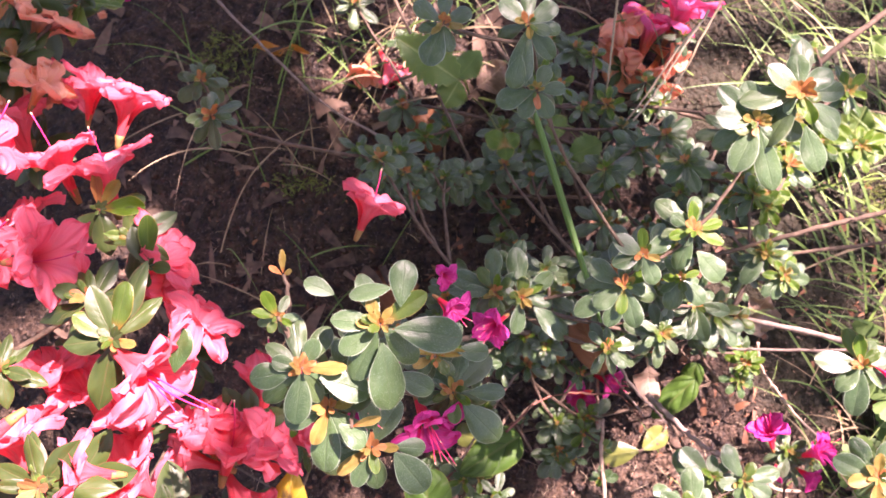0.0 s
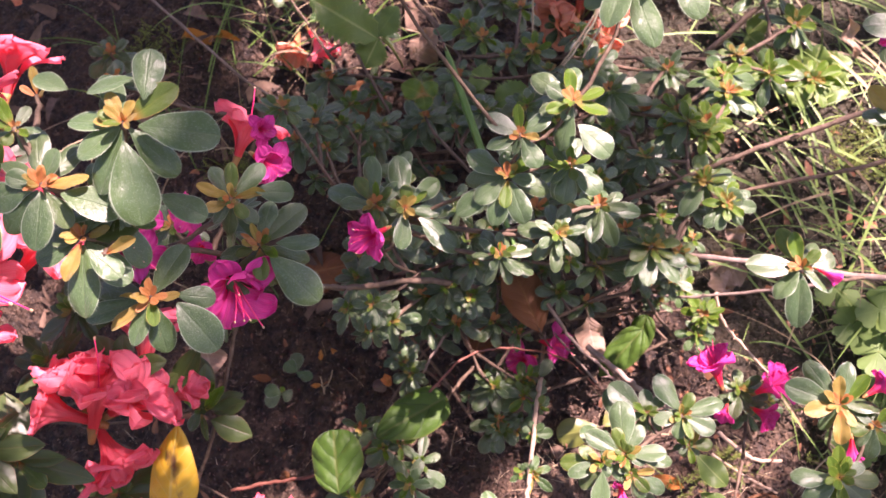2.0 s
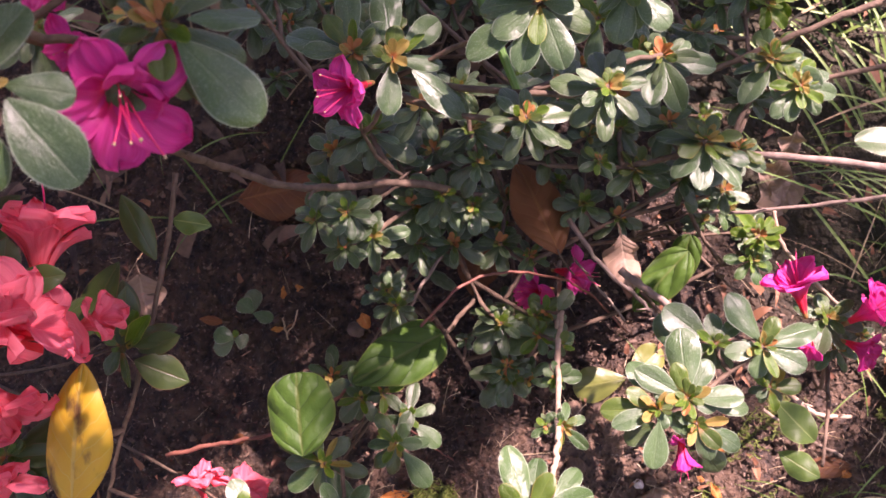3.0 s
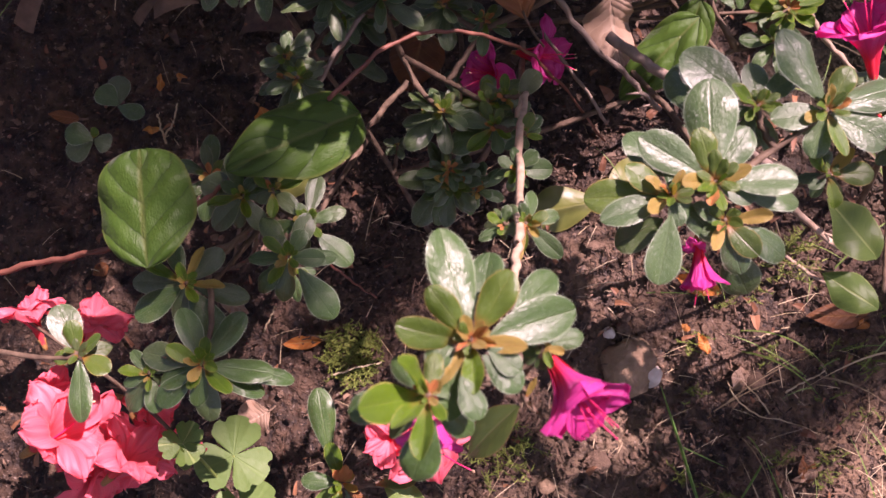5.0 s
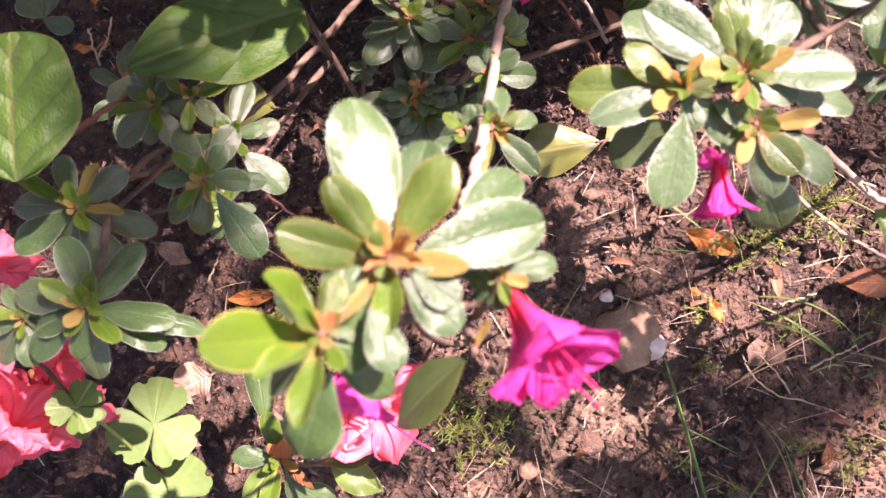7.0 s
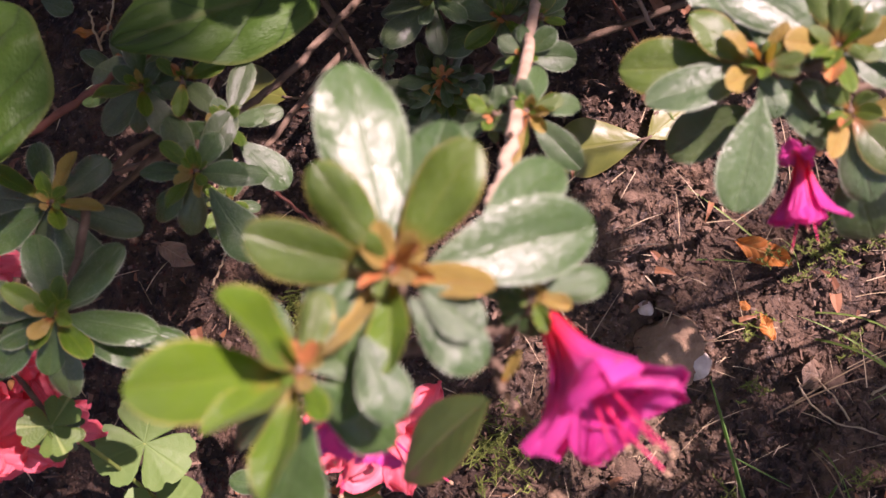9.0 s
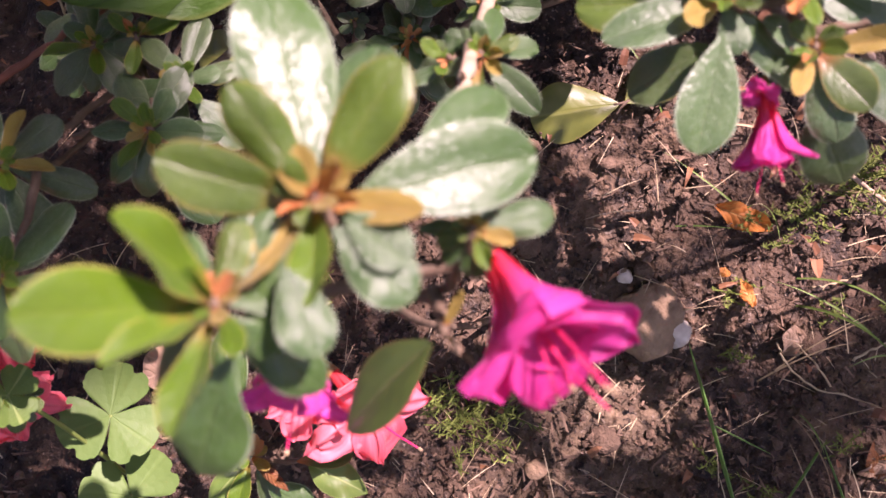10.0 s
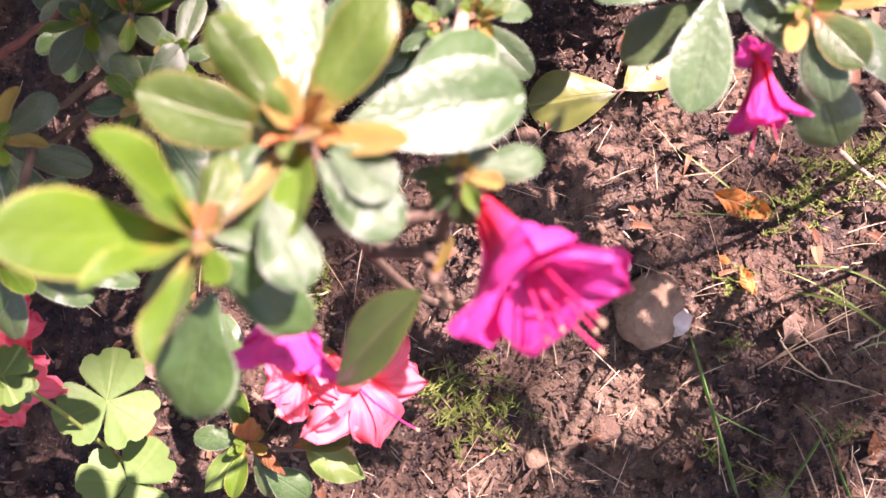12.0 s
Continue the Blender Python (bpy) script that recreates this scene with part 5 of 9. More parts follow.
leaf(s, 0.1213, 0.3606, 0.1981, 0.0059, "m")
leaf(s, 0.1144, 0.3411, 0.1858, 0.0073, "y")
leaf(s, 0.1286, 0.3406, 0.1845, 0.0068, "g")
leaf(s, 0.1305, 0.3567, 0.1969, 0.0044, "m")
leaf(s, 0.1345, 0.3452, 0.189, 0.0044, "y")
leaf(s, 0.1231, 0.3498, 0.1932, 0.0034, "r")
leaf(s, 0.1036, 0.3524, 0.18, 0.0131, "g", 0.1247, 0.3517, 0.1861)
leaf(s, 0.1344, 0.3703, 0.1929, 0.0068, "g")
leaf(s, 0.1463, 0.36, 0.19, 0.0082, "d")
leaf(s, 0.1423, 0.3468, 0.1819, 0.0074, "g")
bud(s, 0.0047, "yry")
s = shoot(stemmy, (0.1327, 0.3667, 0.1941), (-0.10, -0.44, 0.89), (0.1406, 0.3568, 0.2056))
leaf(s, 0.1328, 0.3746, 0.2019, 0.0050, "y")
leaf(s, 0.1255, 0.3619, 0.1931, 0.0050, "g")
leaf(s, 0.1361, 0.361, 0.1926, 0.0050, "o")
leaf(s, 0.139, 0.3692, 0.1959, 0.0055, "m")
leaf(s, 0.1499, 0.3818, 0.1974, 0.0101, "d", 0.1404, 0.3676, 0.1924)
leaf(s, 0.1455, 0.3641, 0.189, 0.0057, "d")
leaf(s, 0.1343, 0.3574, 0.1814, 0.0066, "g")
leaf(s, 0.1205, 0.3639, 0.1859, 0.0062, "g")
leaf(s, 0.1221, 0.3756, 0.194, 0.0052, "d")
bud(s, 0.0040, "yry")
s = shoot(stemmy, (0.1369, 0.3252, 0.2142), (0.03, -0.42, 0.91))
leaf(s, 0.1444, 0.3309, 0.2182, 0.0067, "g")
leaf(s, 0.1444, 0.3213, 0.2141, 0.0058, "y")
leaf(s, 0.1402, 0.331, 0.2206, 0.0053, "m")
leaf(s, 0.1288, 0.3185, 0.2118, 0.0049, "g")
leaf(s, 0.1452, 0.3294, 0.2121, 0.0033, "g")
leaf(s, 0.1388, 0.3233, 0.2056, 0.0031, "g")
leaf(s, 0.131, 0.3307, 0.2103, 0.0028, "g")
leaf(s, 0.1335, 0.3335, 0.2154, 0.0033, "g")
bud(s, 0.0020, "yry")
s = shoot(stemmy, (0.1304, 0.2934, 0.2286), (0.08, -0.40, 0.91))
leaf(s, 0.1239, 0.2959, 0.2327, 0.0045, "g")
leaf(s, 0.1385, 0.2972, 0.2338, 0.0069, "g")
leaf(s, 0.1449, 0.2941, 0.2269, 0.0082, "g")
leaf(s, 0.127, 0.2865, 0.2274, 0.0040, "y")
leaf(s, 0.1332, 0.289, 0.2305, 0.0032, "y")
leaf(s, 0.1251, 0.2882, 0.2298, 0.0024, "y")
leaf(s, 0.1306, 0.3031, 0.2315, 0.0038, "g")
leaf(s, 0.1365, 0.2912, 0.2192, 0.0040, "g")
leaf(s, 0.1274, 0.2886, 0.2195, 0.0043, "d")
leaf(s, 0.1211, 0.2956, 0.2217, 0.0043, "g")
bud(s, 0.0027, "yry")
s = shoot(stemmy, (0.1208, 0.2473, 0.2538), (-0.10, -0.37, 0.92))
leaf(s, 0.1149, 0.25, 0.2567, 0.0038, "y")
leaf(s, 0.1219, 0.252, 0.2583, 0.0041, "g")
leaf(s, 0.112, 0.2442, 0.2503, 0.0049, "g")
leaf(s, 0.125, 0.2453, 0.2561, 0.0031, "g")
leaf(s, 0.1184, 0.2426, 0.2542, 0.0024, "y")
leaf(s, 0.1188, 0.2571, 0.2512, 0.0027, "d")
leaf(s, 0.1273, 0.2537, 0.2497, 0.0027, "d")
leaf(s, 0.1279, 0.2481, 0.2451, 0.0033, "d")
leaf(s, 0.1209, 0.2473, 0.2443, 0.0024, "g")
leaf(s, 0.1136, 0.2525, 0.248, 0.0032, "d")
bud(s, 0.0019, "yry")
s = shoot(stemmy, (0.1276, 0.2439, 0.2589), (-0.11, -0.37, 0.92))
leaf(s, 0.1261, 0.2479, 0.264, 0.0040, "g")
leaf(s, 0.1344, 0.2461, 0.2617, 0.0041, "m")
leaf(s, 0.1392, 0.2347, 0.2515, 0.0065, "g")
leaf(s, 0.1311, 0.2386, 0.2589, 0.0034, "o")
leaf(s, 0.1281, 0.2438, 0.2637, 0.0023, "o")
leaf(s, 0.1314, 0.2413, 0.262, 0.0023, "o")
leaf(s, 0.1256, 0.235, 0.2539, 0.0034, "y")
leaf(s, 0.1246, 0.2324, 0.2534, 0.0020, "o")
leaf(s, 0.1191, 0.2455, 0.2525, 0.0039, "d")
leaf(s, 0.1211, 0.2539, 0.2575, 0.0041, "d")
leaf(s, 0.1313, 0.2578, 0.2592, 0.0047, "g")
leaf(s, 0.1398, 0.2505, 0.2555, 0.0049, "g")
bud(s, 0.0031, "yry")
rosette(stemmy, 0.1083, 0.343, 0.1591, 0.0186, "gdm", 8)
rosette(stemmy, 0.1059, 0.3461, 0.1673, 0.0141, "gdm", 6)
rosette(stemmy, 0.1188, 0.3438, 0.1538, 0.0145, "ggo", 6)
rosette(stemmy, 0.1111, 0.3931, 0.1693, 0.0150, "dgm", 6)
rosette(stemmy, 0.0973, 0.3964, 0.1592, 0.0154, "ddm", 5)
flower(stemmy, 0.1385, 0.4013, 0.1755, (-0.75, -0.44, 0.49), 0.0299, "magenta", 62, 0.9, 2, 5, 0.2)
flower(stemmy, 0.1439, 0.418, 0.1749, (0.78, -0.54, 0.31), 0.0306, "magenta", 60, 0.9, 2, 5, 0.9)

mid = thing("azalea", (-0.0329, 0.3579, 0.0689), "sparse azalea with small olive and yellow-green leaf whorls", "azalea", "low azaleas on the bank")
s = shoot(mid, (0.0195, 0.2983, 0.2105), (0.19, -0.38, 0.91))
leaf(s, 0.0138, 0.315, 0.2195, 0.0078, "g")
leaf(s, 0.0057, 0.2939, 0.2109, 0.0055, "y")
leaf(s, -0.0013, 0.3123, 0.2077, 0.0124, "d")
leaf(s, 0.0056, 0.2899, 0.1996, 0.0100, "d")
leaf(s, 0.0221, 0.2886, 0.2075, 0.0047, "y")
leaf(s, 0.0277, 0.288, 0.2012, 0.0078, "d")
leaf(s, 0.011, 0.3035, 0.2139, 0.0056, "g")
leaf(s, 0.0154, 0.2979, 0.215, 0.0034, "y")
leaf(s, 0.02, 0.2992, 0.2172, 0.0025, "o")
leaf(s, 0.0237, 0.3042, 0.2147, 0.0064, "g")
leaf(s, 0.0257, 0.3073, 0.2132, 0.0046, "d")
leaf(s, 0.0327, 0.2995, 0.2079, 0.0059, "g")
leaf(s, 0.0175, 0.2883, 0.2009, 0.0059, "d")
bud(s, 0.0038, "yoy")
s = shoot(mid, (0.0323, 0.2987, 0.2135), (0.24, -0.38, 0.89))
leaf(s, 0.0253, 0.3018, 0.2179, 0.0051, "y")
leaf(s, 0.0448, 0.3026, 0.2164, 0.0064, "y")
leaf(s, 0.0325, 0.2873, 0.2093, 0.0059, "y")
leaf(s, 0.0249, 0.2957, 0.2088, 0.0056, "d")
leaf(s, 0.0303, 0.2991, 0.2186, 0.0025, "r")
leaf(s, 0.0366, 0.298, 0.218, 0.0025, "o")
leaf(s, 0.0318, 0.3102, 0.2125, 0.0033, "g")
leaf(s, 0.0386, 0.2967, 0.2084, 0.0035, "g")
leaf(s, 0.0221, 0.3016, 0.2099, 0.0039, "g")
bud(s, 0.0025, "yoy")
s = shoot(mid, (0.0468, 0.2853, 0.2094), (0.05, -0.37, 0.93))
leaf(s, 0.0427, 0.2913, 0.2134, 0.0046, "g")
leaf(s, 0.0565, 0.2878, 0.2113, 0.0063, "g")
leaf(s, 0.0521, 0.2781, 0.2082, 0.0046, "y")
leaf(s, 0.041, 0.2835, 0.2117, 0.0029, "y")
leaf(s, 0.0492, 0.2861, 0.2148, 0.0029, "y")
leaf(s, 0.064, 0.2729, 0.1963, 0.0111, "g", 0.0496, 0.2818, 0.2058)
leaf(s, 0.0412, 0.2746, 0.1952, 0.0074, "g")
leaf(s, 0.0282, 0.2842, 0.2031, 0.0077, "g")
leaf(s, 0.0345, 0.2973, 0.213, 0.0068, "d")
leaf(s, 0.0508, 0.3047, 0.2153, 0.0080, "d")
leaf(s, 0.062, 0.29, 0.2102, 0.0068, "d")
bud(s, 0.0047, "yoy")
s = shoot(mid, (0.0398, 0.2695, 0.2069), (0.04, -0.35, 0.93))
leaf(s, 0.0301, 0.2762, 0.2114, 0.0049, "y")
leaf(s, 0.0237, 0.27, 0.2069, 0.0070, "g")
leaf(s, 0.0322, 0.2601, 0.2027, 0.0065, "y")
leaf(s, 0.0542, 0.2688, 0.2067, 0.0074, "g")
leaf(s, 0.0457, 0.2769, 0.2145, 0.0090, "g")
leaf(s, 0.0426, 0.261, 0.206, 0.0033, "o")
leaf(s, 0.0566, 0.2494, 0.191, 0.0120, "g", 0.0438, 0.2657, 0.2044)
leaf(s, 0.0347, 0.2798, 0.209, 0.0050, "d")
leaf(s, 0.0361, 0.2567, 0.1919, 0.0080, "d")
leaf(s, 0.0242, 0.2618, 0.1963, 0.0080, "g")
leaf(s, 0.0282, 0.2884, 0.2113, 0.0084, "d")
leaf(s, 0.0488, 0.2855, 0.2146, 0.0083, "d")
leaf(s, 0.059, 0.273, 0.2038, 0.0083, "g")
bud(s, 0.0058, "yoy")
s = shoot(mid, (-0.001, 0.2622, 0.2011), (0.28, -0.32, 0.90))
leaf(s, 0.0126, 0.2758, 0.2058, 0.0092, "d")
leaf(s, -0.0245, 0.2672, 0.1993, 0.0088, "d")
leaf(s, -0.0219, 0.2516, 0.1935, 0.0111, "g")
leaf(s, 0.0135, 0.2428, 0.1905, 0.0127, "g")
leaf(s, 0.0045, 0.2528, 0.2009, 0.0073, "y")
leaf(s, 0.0232, 0.259, 0.1945, 0.0088, "d")
leaf(s, 0.0069, 0.2714, 0.2125, 0.0033, "o")
leaf(s, 0.0148, 0.2597, 0.2034, 0.0033, "o")
leaf(s, -0.0195, 0.27, 0.2086, 0.0061, "y")
leaf(s, -0.0026, 0.2667, 0.209, 0.0041, "y")
leaf(s, -0.008, 0.2792, 0.2077, 0.0077, "g")
leaf(s, -0.0061, 0.2508, 0.1884, 0.0071, "d")
bud(s, 0.0050, "yoy")
s = shoot(mid, (0.0103, 0.2259, 0.2019), (0.16, -0.29, 0.94))
leaf(s, -0.0023, 0.2309, 0.2075, 0.0111, "y")
leaf(s, -0.0075, 0.223, 0.1947, 0.0101, "g")
leaf(s, 0.0214, 0.2145, 0.1992, 0.0080, "y")
leaf(s, 0.0063, 0.2168, 0.2005, 0.0080, "y")
leaf(s, 0.0126, 0.233, 0.2093, 0.0088, "y")
leaf(s, 0.0363, 0.2232, 0.2005, 0.0111, "g")
leaf(s, 0.0442, 0.2238, 0.195, 0.0082, "g", 0.021, 0.225, 0.1997)
leaf(s, 0.0327, 0.2182, 0.1922, 0.0090, "g")
leaf(s, 0.0071, 0.2147, 0.1893, 0.0070, "g")
leaf(s, 0.0205, 0.2388, 0.2037, 0.0082, "d")
leaf(s, 0.013, 0.2242, 0.2093, 0.0038, "y")
leaf(s, 0.011, 0.2108, 0.1827, 0.0093, "d")
leaf(s, -0.0086, 0.2159, 0.1891, 0.0095, "g")
leaf(s, -0.0144, 0.234, 0.2011, 0.0100, "d")
leaf(s, 0.0012, 0.2478, 0.2081, 0.0096, "g")
leaf(s, 0.0251, 0.2433, 0.2098, 0.0103, "g")
bud(s, 0.0067, "yoy")
s = shoot(mid, (-0.012, 0.2271, 0.1926), (0.18, -0.28, 0.94))
leaf(s, -0.0085, 0.2144, 0.1864, 0.0075, "g")
leaf(s, -0.0238, 0.2294, 0.194, 0.0067, "y")
leaf(s, -0.0246, 0.2183, 0.1803, 0.0096, "d")
leaf(s, -0.0031, 0.2331, 0.1944, 0.0068, "d")
leaf(s, -0.0114, 0.2204, 0.1916, 0.0027, "y")
leaf(s, -0.0196, 0.237, 0.1945, 0.0047, "g")
leaf(s, -0.0108, 0.2383, 0.1958, 0.0049, "d")
leaf(s, -0.0053, 0.2268, 0.1853, 0.0040, "d")
leaf(s, -0.0228, 0.2254, 0.1885, 0.0044, "g")
bud(s, 0.0033, "yoy")

low = thing("azalea", (0.0811, 0.2455, 0.0156), "low azalea sprig with a salmon flower near the soil", "azalea", "low azaleas on the bank")
s = shoot(low, (0.051, 0.2196, 0.0934), (0.21, -0.22, 0.95))
leaf(s, 0.046, 0.2341, 0.1058, 0.0081, "y")
leaf(s, 0.0326, 0.2207, 0.0971, 0.0085, "g")
leaf(s, 0.0346, 0.2043, 0.0836, 0.0105, "l")
leaf(s, 0.0458, 0.2027, 0.0847, 0.0085, "y")
leaf(s, 0.0457, 0.214, 0.0959, 0.0034, "y")
leaf(s, 0.0651, 0.2088, 0.0895, 0.0042, "b")
leaf(s, 0.0579, 0.2156, 0.0942, 0.0035, "b")
leaf(s, 0.0544, 0.2232, 0.0994, 0.0038, "b")
leaf(s, 0.047, 0.2231, 0.1008, 0.0031, "o")
leaf(s, 0.0913, 0.2106, 0.0816, 0.0130, "l", 0.0708, 0.2183, 0.0909)
leaf(s, 0.0861, 0.2218, 0.0916, 0.0090, "m", 0.0669, 0.2184, 0.0923)
leaf(s, 0.072, 0.2052, 0.076, 0.0131, "g", 0.0561, 0.2127, 0.0863)
leaf(s, 0.0613, 0.2048, 0.0736, 0.0100, "d", 0.0526, 0.2178, 0.0886)
bud(s, 0.0081, "ryo")
flower(low, 0.0785, 0.2440, 0.1125, (0.55, -0.62, 0.25), 0.0420, "pink", 64, 1.3, 1, 1, 0.3)
flower(low, 0.0770, 0.2330, 0.1300, (-0.15, -0.86, 0.49), 0.0231, "pink", 60, 1.1, 2, 0, 0.6)
put_leaf(low, (0.0446, 0.2331, 0.0946), (0.041, 0.2559, 0.1163), 0.0131, (0.11, -0.31, 1.08), "g", 2)

pink = thing("pink_azalea", (-0.4031, 0.4234, 0.1049), "big azalea bush with salmon-pink ruffled flowers and olive leaves", "azalea")
twig(((-0.0743, 0.3831, 0.3161), (-0.0809, 0.3563, 0.2909), (-0.0927, 0.3231, 0.26), (-0.1077, 0.2953, 0.2275), (-0.1221, 0.2798, 0.1999), (-0.1397, 0.2631, 0.1575)), 0.0016, 0.0012, BARK, "", "stem", parent=pink, spurs=3)
flower(pink, -0.182, 0.263, 0.4733, (0.83, -0.55, -0.04), 0.0596, "pink", 62, 1.12, 2, 3, 0.2)
flower(pink, -0.2305, 0.4105, 0.4227, (-0.18, 0.58, 0.79), 0.0625, "pink", 66, 1.0, 2, 1, 0.3)
flower(pink, -0.2654, 0.427, 0.4204, (-0.35, 0.52, 0.78), 0.0589, "pink", 66, 1.0, 2, 1, 0.9)
flower(pink, -0.2561, 0.499, 0.4043, (0.25, 0.63, 0.74), 0.0610, "pink", 60, 1.12, 2, 0, 0.1)
flower(pink, -0.2875, 0.5252, 0.4039, (0.18, 0.61, 0.77), 0.0515, "pink", 60, 1.12, 2, 0, 0.1)
flower(pink, -0.2066, 0.3586, 0.4136, (0.81, 0.25, 0.54), 0.0526, "pink", 66, 1.25, 2, 0, 0.4)
flower(pink, -0.2128, 0.3509, 0.4003, (0.96, 0.08, 0.25), 0.0530, "pink", 70, 1.25, 2, 0, 0.4)
flower(pink, -0.1515, 0.2545, 0.3128, (0.26, 0.47, 0.84), 0.0636, "pink", 62, 1.3, 2, 1, 0.5)
flower(pink, -0.1489, 0.2625, 0.3132, (-0.83, 0.04, 0.56), 0.0598, "pink", 60, 1.1, 2, 0, 0.2)
flower(pink, -0.1461, 0.2668, 0.3142, (0.88, 0.17, 0.44), 0.0578, "pink", 64, 1.1, 2, 0, 0.7)
flower(pink, -0.154, 0.2667, 0.3066, (0.42, -0.81, -0.42), 0.0540, "pink", 58, 1.1, 2, 0, 0.2)
flower(pink, -0.1603, 0.2714, 0.3114, (-0.17, 0.55, 0.82), 0.0519, "pink", 58, 1.2, 2, 0, 0.9)
flower(pink, -0.1323, 0.3039, 0.3072, (0.17, 0.66, 0.74), 0.0560, "pink", 50, 1.1, 2, 1, 0.3)
flower(pink, -0.1509, 0.3145, 0.2911, (-0.91, 0.03, 0.42), 0.0236, "pink", 60, 0.9, 1, 0, 0.3)
flower(pink, -0.1605, 0.2049, 0.3837, (-0.51, 0.32, 0.80), 0.0583, "pink", 56, 1.0, 2, 0, 0.1)
flower(pink, -0.1783, 0.2314, 0.396, (-0.11, 0.58, 0.81), 0.0510, "pink", 60, 1.0, 2, 0, 0.1)
flower(pink, -0.1642, 0.2913, 0.4229, (0.68, 0.46, 0.57), 0.0481, "pink", 66, 1.25, 2, 0, 0.4)
flower(pink, -0.057, 0.3982, 0.4104, (0.40, 0.56, 0.73), 0.0467, "pink", 62, 1.38, 2, 1, 0.3)
flower(pink, -0.115, 0.2907, 0.2955, (0.91, 0.09, 0.41), 0.0304, "pink", 40, 1.12, 2, 0, 0.3)
flower(pink, -0.1659, 0.1743, 0.3149, (0.03, 0.63, 0.77), 0.0373, "pink", 60, 1.12, 2, 0, 0.3)
flower(pink, -0.1297, 0.1942, 0.2757, (0.01, 0.62, 0.78), 0.0373, "pink", 60, 1.25, 2, 0, 0.3)
flower(pink, -0.2479, 0.3263, 0.435, (0.16, 0.44, 0.88), 0.0546, "pink", 64, 1.25, 2, 0, 0.3)
flower(pink, -0.3344, 0.4997, 0.379, (-0.38, 0.51, 0.77), 0.0685, "pink", 64, 1.25, 2, 0, 0.3)
flower(pink, -0.2969, 0.4013, 0.3774, (-0.51, 0.43, 0.75), 0.0628, "pink", 64, 1.25, 2, 0, 0.3)
flower(pink, -0.286, 0.3645, 0.3992, (-0.64, 0.01, 0.77), 0.0546, "pink", 64, 1.25, 2, 0, 0.3)
flower(pink, -0.2376, 0.2109, 0.405, (-0.24, 0.62, 0.75), 0.0569, "pink", 60, 1.25, 2, 0, 0.3)
flower(pink, -0.2103, 0.1867, 0.3574, (-0.65, 0.19, 0.74), 0.0465, "pink", 60, 1.25, 2, 0, 0.3)
flower(pink, -0.2484, 0.2733, 0.386, (-0.10, 0.48, 0.87), 0.0497, "pink", 60, 1.25, 2, 0, 0.3)
flower(pink, -0.2206, 0.2678, 0.3787, (-0.17, 0.36, 0.92), 0.0497, "pink", 60, 1.25, 2, 0, 0.3)
s = shoot(pink, (-0.1792, 0.2654, 0.4821), (0.11, -0.38, 0.92), PLACE[pink.name].translation)
leaf(s, -0.1709, 0.2864, 0.5062, 0.0146, "m")
leaf(s, -0.1921, 0.287, 0.5032, 0.0140, "D")
leaf(s, -0.2067, 0.2598, 0.4847, 0.0146, "D")
leaf(s, -0.1992, 0.2726, 0.4959, 0.0125, "m")
leaf(s, -0.1658, 0.3048, 0.5065, 0.0156, "D")
leaf(s, -0.1927, 0.2355, 0.4474, 0.0177, "D")
leaf(s, -0.1642, 0.2592, 0.4832, 0.0062, "o")
leaf(s, -0.1764, 0.2564, 0.4817, 0.0055, "r")
leaf(s, -0.155, 0.288, 0.4928, 0.0127, "D")
leaf(s, -0.137, 0.2637, 0.4933, 0.0150, "g", -0.1435, 0.2487, 0.4732)
bud(s, 0.0091, "DmD")
s = shoot(pink, (-0.1568, 0.2016, 0.3735), (0.22, -0.29, 0.93), PLACE[pink.name].translation)
leaf(s, -0.2033, 0.1981, 0.3741, 0.0171, "D")
leaf(s, -0.1833, 0.1842, 0.3651, 0.0163, "D")
leaf(s, -0.1646, 0.2333, 0.3925, 0.0226, "D")
leaf(s, -0.167, 0.1803, 0.3602, 0.0163, "D")
leaf(s, -0.1525, 0.1752, 0.3541, 0.0148, "D")
leaf(s, -0.1145, 0.1941, 0.363, 0.0149, "D")
leaf(s, -0.1389, 0.1889, 0.3658, 0.0103, "m")
leaf(s, -0.1274, 0.2, 0.375, 0.0096, "D")
leaf(s, -0.1483, 0.1809, 0.3427, 0.0166, "D")
leaf(s, -0.1446, 0.2055, 0.3842, 0.0074, "r")
leaf(s, -0.1671, 0.1956, 0.377, 0.0074, "r")
bud(s, 0.0089, "DmD")
s = shoot(pink, (-0.202, 0.1994, 0.4298), (0.20, -0.31, 0.93), PLACE[pink.name].translation)
leaf(s, -0.1658, 0.2055, 0.4406, 0.0171, "D")
leaf(s, -0.1787, 0.1766, 0.4177, 0.0157, "y")
leaf(s, -0.2004, 0.1834, 0.4203, 0.0124, "y")
leaf(s, -0.2191, 0.203, 0.4345, 0.0159, "D")
leaf(s, -0.1822, 0.2263, 0.4476, 0.0153, "D")
leaf(s, -0.207, 0.2182, 0.4422, 0.0140, "D")
leaf(s, -0.2018, 0.1798, 0.4063, 0.0105, "D")
bud(s, 0.0074, "DmD")
s = shoot(pink, (-0.2345, 0.3982, 0.439), (0.37, -0.40, 0.84), PLACE[pink.name].translation)
leaf(s, -0.2282, 0.3732, 0.418, 0.0197, "D")
leaf(s, -0.2025, 0.3989, 0.4424, 0.0145, "y")
leaf(s, -0.2044, 0.4036, 0.4469, 0.0128, "m")
leaf(s, -0.2525, 0.3821, 0.4256, 0.0181, "D")
leaf(s, -0.2369, 0.4156, 0.458, 0.0086, "r")
leaf(s, -0.22, 0.4127, 0.4539, 0.0086, "o")
